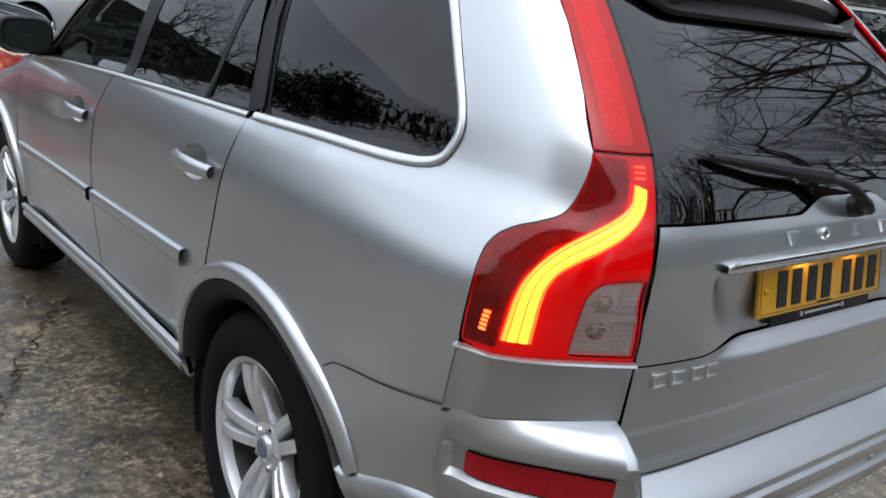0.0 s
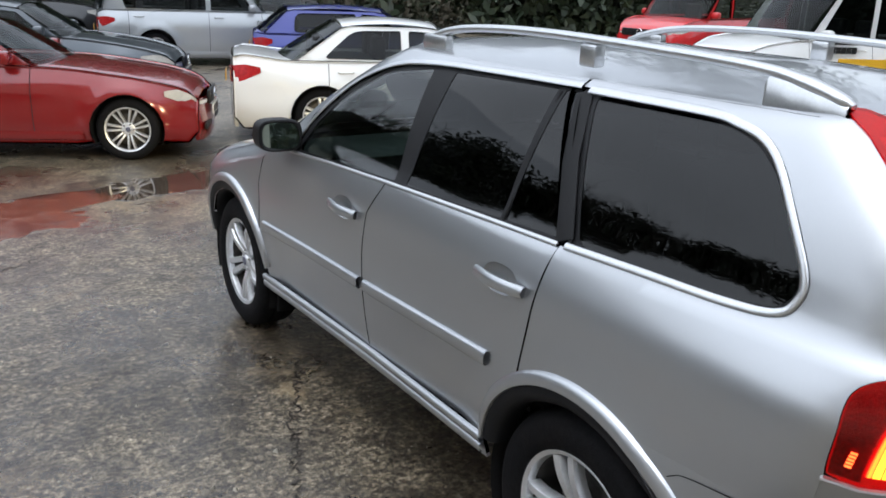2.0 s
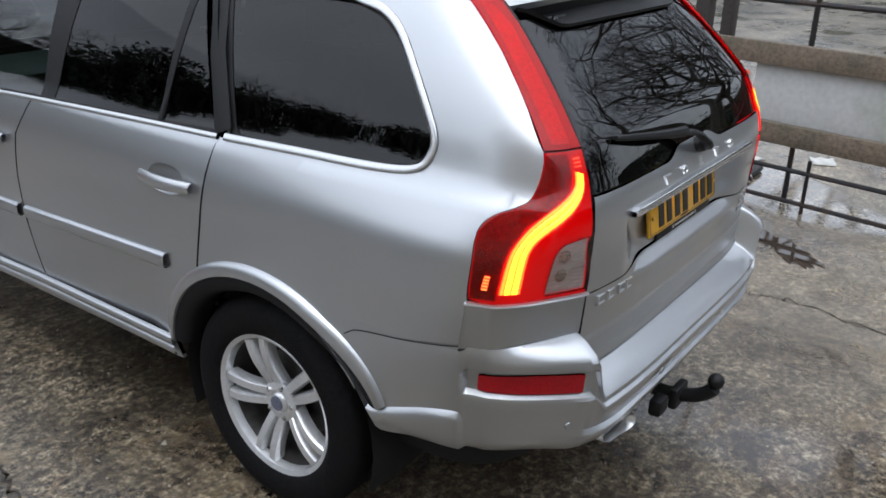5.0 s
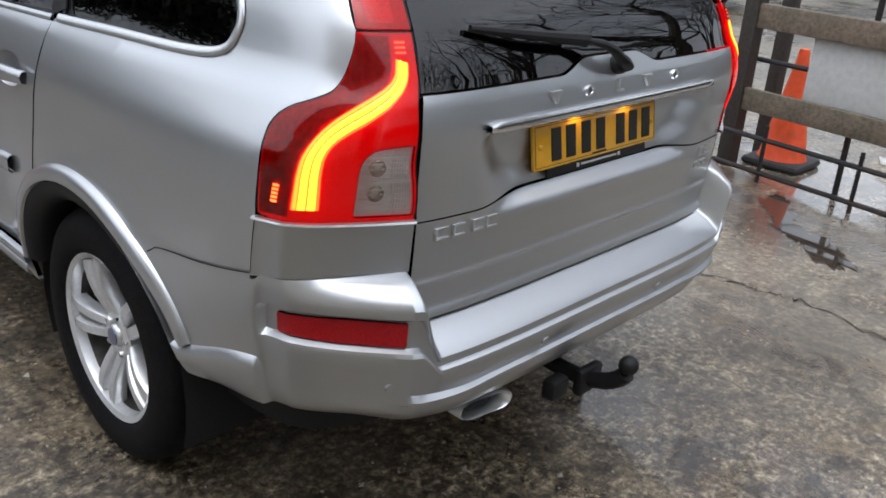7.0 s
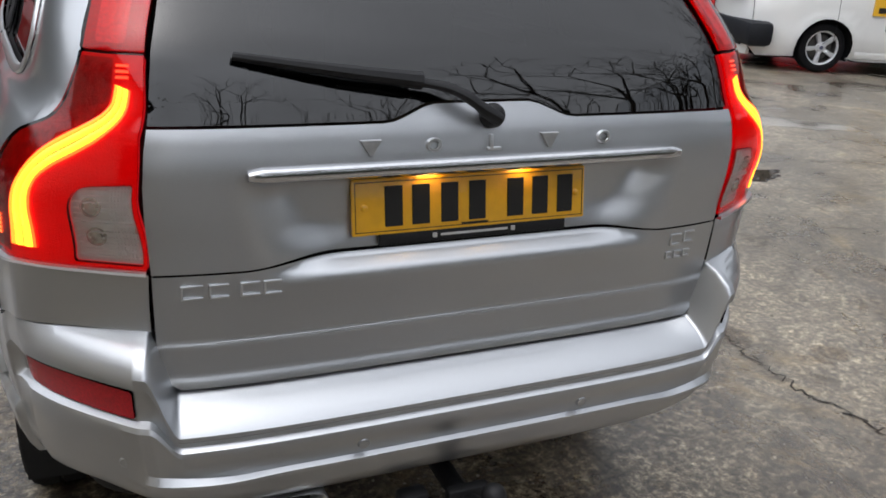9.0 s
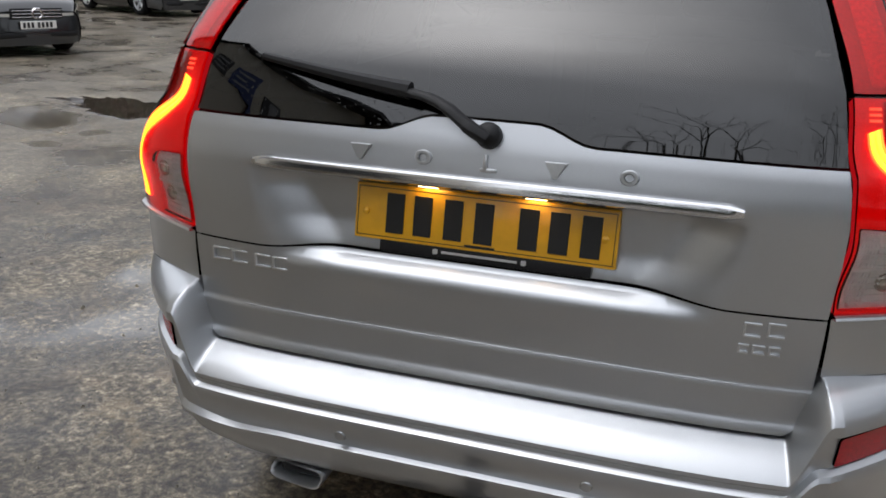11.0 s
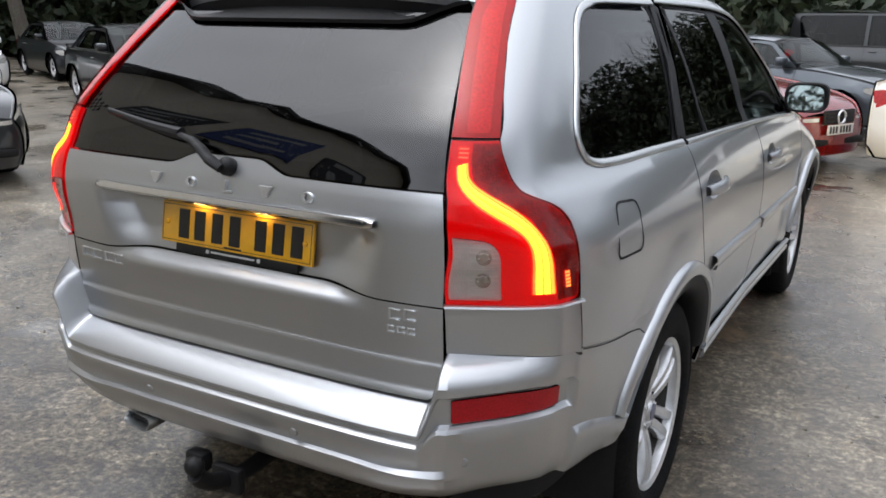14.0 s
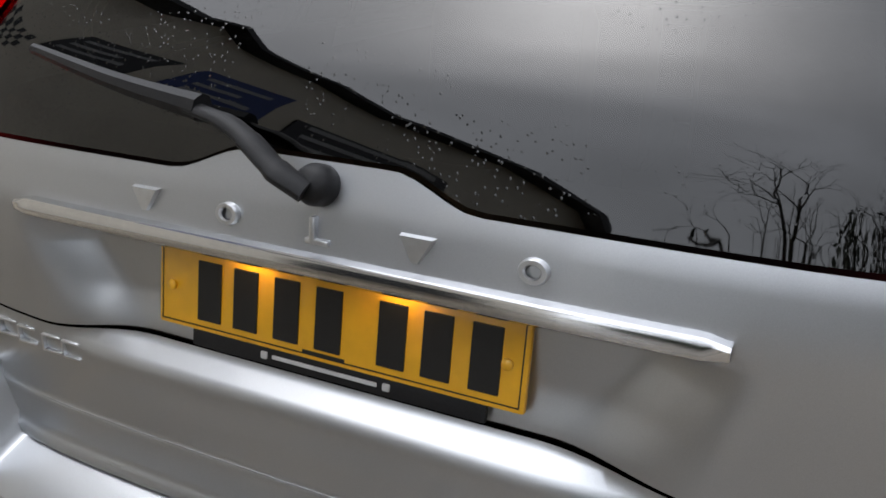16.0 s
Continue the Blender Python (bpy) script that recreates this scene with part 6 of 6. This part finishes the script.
front, back = ([bm.verts.new((x, y, z)) for x, z in gable] for y in (0, -8))
bm.faces.new(front[::-1])
bm.faces.new(back)
for i in range(len(gable)):
    k = (i + 1) % len(gable)
    bm.faces.new((front[i], front[k], back[k], back[i]))
part("wall", bm, RENDER, shop)
for (x0, z0), (x1, z1) in (((-4.0, 4.55), (.3, 8.62)), ((.3, 8.62), (5.2, 6.72)), ((5.2, 6.72), (11.3, 6.72))):
    bm = bmesh.new()
    vs = [bm.verts.new((x, y, z + dz)) for y in (.35, -8.3) for x, z in ((x0, z0), (x1, z1)) for dz in (.01, .13)]
    for f4 in ((0, 2, 3, 1), (4, 5, 7, 6), (1, 3, 7, 5), (0, 4, 6, 2), (0, 1, 5, 4), (2, 6, 7, 3)):
        bm.faces.new([vs[i] for i in f4])
    part("roof", bm, SLATE, shop)
part("roller_door", box((5.5, 0, 0), (9.0, .06, 3.6), .02), SIGN_BLACK, shop)
for lo, hi, mat in (((.2, 0, 5.0), (2.0, .06, 6.3), SIGN_BLACK), ((2.4, 0, 4.9), (3.9, .06, 6.2), SIGN_BLUE), ((4.3, 0, 4.4), (7.2, .06, 5.5), SIGN_BLACK)):
    board = part("sign_board", box(lo, hi, .01), mat, shop)
    for k in range(3):
        z = lo[2] + .22 + k * .34
        part("sign_bar", box((lo[0] + .25, .06, z), (hi[0] - .25 - .3 * (k % 2), .065, z + .13)), GREY_INK, board)
for r_ in range(4):
    for c_ in range(8):
        if (r_ + c_) % 2 == 0:
            part("chequer", box((-2.6 + c_ * .30, 0, 4.0 + r_ * .30), (-2.3 + c_ * .30, .02, 4.30 + r_ * .30)), SIGN_BLACK, shop)

# ---- trees and woodland ----
BARK = material("dark_bark", (0.055, 0.045, 0.036), 0.9, grain=0.4, grain_scale=25, bump=0.6, bump_scale=30, stain=(0.06, 0.07, 0.035), stain_scale=3, stain_amount=0.5)
LEAF = material("evergreen_leaf", (0.022, 0.034, 0.016), 0.55, grain=0.5, grain_scale=3, stain=(0.06, 0.065, 0.022), stain_scale=1.2, stain_amount=0.6)
BRUSH = material("winter_brush", (0.060, 0.052, 0.034), 0.8, grain=0.4, grain_scale=3, stain=(0.05, 0.07, 0.03), stain_scale=1.0, stain_amount=0.5)


def bare_tree(x, y, tall, seed, depth=5):
    """A leafless tree: a tapered trunk, limbs that fork, fine twigs."""
    rng = random.Random(seed)
    trunk, crown = bmesh.new(), bmesh.new()

    def grow(p, d, length, r, level):
        pts, q, w = [p], p.copy(), d.copy()
        for _ in range(3):
            w = (w + Vector((rng.uniform(-.22, .22), rng.uniform(-.22, .22), rng.uniform(-.02, .12)))).normalized()
            q = q + w * length / 3
            pts.append(q.copy())
        tube_into(trunk if level == 0 else crown, pts, np.linspace(r, r * .55, 4), 7 if level < 2 else (4 if level < 4 else 3), 1, False)
        if level >= depth:
            return
        n = rng.choice((3, 3, 4)) if level < 3 else rng.choice((2, 3, 3))
        for k in range(n):
            a = 2 * math.pi * (k + rng.random() * .7) / n
            spread = rng.uniform(.45, .95)
            side_ = w.orthogonal().normalized()
            side_ = Matrix.Rotation(a, 3, w) @ side_
            nd = (w * math.cos(spread) + side_ * math.sin(spread)).normalized()
            start = pts[-1] if k or level else pts[-1]
            if level and rng.random() < .4:
                start = pts[2]
            grow(start, nd, length * rng.uniform(.60, .80), r * .52, level + 1)
    grow(Vector((0, 0, -.1)), Vector((0, 0, 1)), tall * .30, tall * .022, 0)
    tree = thing("bare_tree", "leafless winter tree with fine dark twigs", "tree", "bare trees", Matrix.Translation((x, y, 0)))
    part("trunk", trunk, BARK, tree, smooth=True)
    part("crown", crown, BARK, tree)
    return tree


first = [bare_tree(9.5, -9.5, 12, 1, 6), bare_tree(15.5, -4.5, 13, 2, 6), bare_tree(13, -14, 14, 3, 6)]
spots = [(20, 1.5, .3, 1.0), (22, -9, 1.2, 1.1), (6, -17, 2.0, 1.1), (18, -18, 2.6, 1.2), (26, -2, 3.0, 1.15), (2.0, -19, 4.0, 1.2), (11.5, -6.0, 5.2, .85), (16.0, -1.0, .9, 1.35), (14.0, -7.0, 2.2, 1.25),
         (-22, 14, .5, 1.0), (-24, 22, 2.5, 1.1), (-20, 30, 3.5, 1.1), (-26, 6, 4.5, 1.0), (-12, 33, 1.1, 1.2), (-2, 34, 2.2, 1.1), (8, 33, 4.1, 1.2), (18, 30, 5.1, 1.1)]
for k, (x, y, a, sc) in enumerate(spots):
    copy_thing(first[k % 3], Matrix.Translation((x, y, 0)) @ Matrix.Rotation(a, 4, "Z") @ Matrix.Scale(sc, 4))


def foliage(name, label, centres, per, size, mat, seed):
    """Clumps of small leaf sprays with gaps, as one mass that nobody could count."""
    rng = np.random.default_rng(seed)
    quads = []
    for cx, cy, cz, rx, ry, rz in centres:
        n = int(per * rx * rz)
        u = rng.normal(size=(n, 3))
        u /= np.linalg.norm(u, axis=1, keepdims=True)
        u *= rng.uniform(.45, 1.06, (n, 1)) * (1 + .25 * np.sin(u[:, :1] * 7 + cx) * np.cos(u[:, 2:3] * 6 + cy))
        c = u * (rx, ry, rz) + (cx, cy, cz)
        c = c[c[:, 2] > 0]
        a, b = rng.normal(size=c.shape), rng.normal(size=c.shape)
        a /= np.linalg.norm(a, axis=1, keepdims=True)
        b = np.cross(a, b)
        b /= np.linalg.norm(b, axis=1, keepdims=True) + 1e-9
        w = size * rng.uniform(.5, 1.4, (len(c), 1))
        quads.append(np.stack([c - a * w, c + b * w * .42, c + a * w, c - b * w * .42], 1).reshape(-1, 3))
    verts = np.concatenate(quads)
    faces = np.arange(len(verts)).reshape(-1, 4)
    ob = hang(name, mesh_of(name, verts, faces, mat, smooth=False))
    return tagged(ob, label, "woodland", kind="stuff")


rng = random.Random(5)
hedge = []
for x in np.arange(-42, 40, 3.2):
    y = 27 + rng.uniform(-1.5, 2.5) - .012 * x * x * .2
    hedge.append((x, y, rng.uniform(.6, 2.4), rng.uniform(2.2, 3.4), 2.0, rng.uniform(2.2, 4.2)))
    high = .4 if -18 < x < 0 else 1
    hedge.append((x + 1, y + 3.5, rng.uniform(4, 6.5) * high, rng.uniform(2.2, 3.4), 2.0, rng.uniform(3, 4.5) * (.5 + .5 * high)))
for y in np.arange(-2, 28, 3.2):
    x = -31 + rng.uniform(-2, 2)
    hedge.append((x, y, rng.uniform(.8, 2.4), 2.4, rng.uniform(2.2, 3.2), rng.uniform(2.5, 4.5)))
    hedge.append((x - 3, y + 1, rng.uniform(4.5, 7), 2.6, rng.uniform(2.2, 3.2), rng.uniform(3, 5)))
for x, y, z in ((-28, 21, 7), (-26.5, 25, 7.5), (-23, 27, 7), (-20.5, 27.5, 8), (-30, 16, 6.5), (-31, 11, 6), (-24.5, 25.5, 3), (-20.5, 26.5, 3.5), (-29.5, 18, 3)):
    hedge.append((x, y, z, 2.9, 2.4, 3.4))
    hedge.append((x, y, z - .5, 2.2, 1.8, 2.9))
foliage("woodland_edge", "dark evergreen undergrowth and trees behind the yard", hedge, 270, .27, LEAF, 3)
brush = [(x, 25.2 + rng.uniform(-.5, .8), .5, 2.4, .9, rng.uniform(.9, 1.6)) for x in np.arange(-40, 40, 3.0)]
foliage("brushwood", "brown winter brush at the edge of the yard", brush, 200, .13, BRUSH, 4)
screen = [(x, -25 + .25 * abs(x - 12), rng.uniform(1, 3), 2.6, 2.0, rng.uniform(2.5, 4.0)) for x in np.arange(-2, 30, 3.0)]
screen += [(x, -26 + .25 * abs(x - 12), rng.uniform(5, 8), 2.6, 2.0, rng.uniform(2.5, 4.0)) for x in np.arange(-2, 30, 3.0)]
screen += [(x, -20 + rng.uniform(-1, 1), rng.uniform(6.5, 9.5), rng.uniform(.9, 1.5), 1.2, rng.uniform(1.6, 3.2)) for x in np.arange(5, 24, 2.3)]
screen += [(23 + rng.uniform(-1.5, 1.5), y, z, 2.4, 2.4, 3.2) for y in np.arange(16, 26, 3.4) for z in (6, 10, 13.5)]
screen += [(31 + rng.uniform(-2, 2), y, rng.uniform(1, 3), 2.2, 2.6, rng.uniform(2.5, 4.0)) for y in np.arange(-16, 27, 3.2)]
foliage("far_hedge", "dark hedge on the far side of the road", screen, 110, .20, LEAF, 6)
# one solid dark sheet added behind the leaves, for the wood's shaded depth
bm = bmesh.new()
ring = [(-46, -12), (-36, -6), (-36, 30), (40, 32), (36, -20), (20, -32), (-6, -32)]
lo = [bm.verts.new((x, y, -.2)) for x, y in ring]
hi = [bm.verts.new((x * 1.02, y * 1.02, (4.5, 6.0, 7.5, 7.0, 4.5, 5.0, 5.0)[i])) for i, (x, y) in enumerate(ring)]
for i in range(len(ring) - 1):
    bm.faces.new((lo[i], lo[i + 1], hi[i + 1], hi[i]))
bank = part("backdrop", bm, material("dark_wood_depth", (.012, .015, .009), .9, grain=.5, grain_scale=2, stain=(.02, .025, .012), stain_scale=1, stain_amount=.6))
tagged(bank, "dark sheet added behind the undergrowth for its shaded depth", "bank", kind="structure")

# ---- puddles, cracks, loose stones and litter on the yard ----
WATER = material("muddy_puddle_water", (0.045, 0.034, 0.026), 0.03, grain=0.3, grain_scale=3, bump=0.02, bump_scale=6, spec=0.6)
RUST_WATER = material("rusty_puddle_water", (0.12, 0.045, 0.028), 0.16, grain=0.4, grain_scale=5, bump=0.12, bump_scale=9, spec=0.5, rough_var=0.1)
CRACK = material("dark_crack_soil", (0.032, 0.025, 0.019), 0.6, grain=0.4, grain_scale=20)
STONE = material("loose_stone", (0.24, 0.22, 0.18), 0.6, grain=0.4, grain_scale=12, stain=(.10, .085, .065), stain_scale=6, stain_amount=.6)


def puddle(x, y, rx, ry, turn, seed, mat=None):
    rng = random.Random(seed)
    ph = [rng.uniform(0, 6.28) for _ in range(4)]
    ring = []
    for a in np.linspace(0, 2 * math.pi, 180, endpoint=False):
        k = 1 + .22 * math.sin(2 * a + ph[0]) + .16 * math.sin(3 * a + ph[1]) + .12 * math.sin(5 * a + ph[2]) + .10 * math.sin(9 * a + ph[3]) + .07 * math.sin(17 * a + ph[1]) + .05 * math.sin(31 * a + ph[0])
        ring.append((k * rx * math.cos(a), k * ry * math.sin(a)))
    bm = bmesh.new()
    lo, hi = [bm.verts.new((px * 1.03, py * 1.03, .0)) for px, py in ring], [bm.verts.new((px, py, .003 + .0007 * seed)) for px, py in ring]
    for i in range(180):
        bm.faces.new((lo[i], lo[(i + 1) % 180], hi[(i + 1) % 180], hi[i]))
    bm.faces.new(hi)
    ob = part("puddle", bm, mat or WATER)
    ob.matrix_world = Matrix.Translation((x, y, .0)) @ Matrix.Rotation(turn, 4, "Z")
    tagged(ob, "shallow muddy puddle on the concrete", "puddle", "puddles")


puddle(-.35, 6.35, 1.05, .38, .15, 1)
puddle(-1.75, 5.7, .8, .45, .3, 2, RUST_WATER)
puddle(2.95, -.25, .20, .10, .5, 3)
puddle(2.55, -.62, .30, .11, .9, 4)
puddle(3.5, 2.2, .5, .22, .2, 5)
puddle(-5.2, 4.9, 1.1, .35, -.2, 6)
puddle(4.2, 4.0, .9, .3, .4, 7)
puddle(2.6, 5.2, .7, .28, 1.1, 8)
puddle(-3.0, 4.0, .35, .16, .4, 9)


def crack(points, width, seed):
    """An open joint in the slab: a thin jagged strip of dark soil."""
    rng = random.Random(seed)
    line = []
    for (x0, y0), (x1, y1) in zip(points, points[1:]):
        for t in np.linspace(0, 1, 26, endpoint=False):
            line.append((x0 + (x1 - x0) * t + rng.uniform(-.03, .03), y0 + (y1 - y0) * t + rng.uniform(-.03, .03)))
    bm = bmesh.new()
    prev = None
    for i, (x, y) in enumerate(line):
        w = width * rng.uniform(.2, 1.2)
        dx, dy = (line[min(i + 1, len(line) - 1)][k] - line[max(i - 1, 0)][k] for k in (0, 1))
        n = math.hypot(dx, dy) or 1
        a, b = bm.verts.new((x - dy / n * w, y + dx / n * w, .004)), bm.verts.new((x + dy / n * w, y - dx / n * w, .004))
        if prev:
            bm.faces.new((prev[0], prev[1], b, a))
        prev = (a, b)
    tagged(part("slab_crack", bm, CRACK), "dark open crack in the concrete slab", "crack", kind="structure")


crack([(1.45, -2.4), (1.80, -.9), (1.70, -.44), (1.72, -.07), (1.9, .6), (2.6, 1.6), (3.0, 3.4)], .006, 1)
crack([(-.85, 2.2), (-.97, 1.94), (-1.12, 1.61), (-1.25, 1.29), (-1.36, 1.01), (-1.45, .7)], .006, 2)
crack([(-3.2, 3.5), (-2.4, 4.2), (-1.6, 4.6)], .007, 3)
crack([(-9, 6.2), (-5.2, 6.0), (-2.2, 6.9)], .012, 4)
crack([(1.4, 3.5), (2.6, 4.4), (5.0, 4.6)], .012, 5)
rng = np.random.default_rng(11)
verts, faces = [], []
for _ in range(5200):
    rad = abs(rng.normal(0, 3.4))
    a = rng.uniform(0, 2 * math.pi)
    x, y = rad * math.cos(a) * 1.1 + .3, rad * math.sin(a) + 1.0
    sz = rng.uniform(.002, .007) * (2.2 if rng.random() < .06 else 1)
    i = len(verts)
    q = rng.uniform(.6, 1.4, 6) * sz
    verts += [(x + q[0], y, .0), (x, y + q[1], .0), (x - q[2], y, .0), (x, y - q[3], .0), (x + q[4] * .3, y - q[5] * .2, sz * rng.uniform(.5, 1.1))]
    faces += [(i, i + 1, i + 4), (i + 1, i + 2, i + 4), (i + 2, i + 3, i + 4), (i + 3, i, i + 4)]
tagged(hang("loose_gravel", mesh_of("loose_gravel", verts, faces, STONE, smooth=False)), "scattered small stones on the wet concrete", "gravel", kind="stuff")
PAPER = material("wet_paper_scrap", (.55, .55, .52), .6, grain=.15, grain_scale=20)
for x, y, w, a in ((4.55, -.35, .09, .4), (4.3, .1, .06, 1.2), (-.05, 5.75, .05, .8), (4.9, -.9, .10, 2.0)):
    bm = bmesh.new()
    bmesh.ops.create_grid(bm, x_segments=4, y_segments=4, size=w)
    for v in bm.verts:
        v.co.z = .006 + .03 * w * 8 * abs(math.sin(v.co.x * 40 + a)) * abs(math.cos(v.co.y * 30))
    scrap = part("paper_scrap", bm, PAPER, smooth=True)
    bmesh_mod = scrap.modifiers.new("thick", "SOLIDIFY")
    bmesh_mod.thickness = .003
    scrap.matrix_world = Matrix.Translation((x, y, 0)) @ Matrix.Rotation(a, 4, "Z")
    tagged(scrap, "crumpled wet white paper scrap on the ground", "litter", "litter")
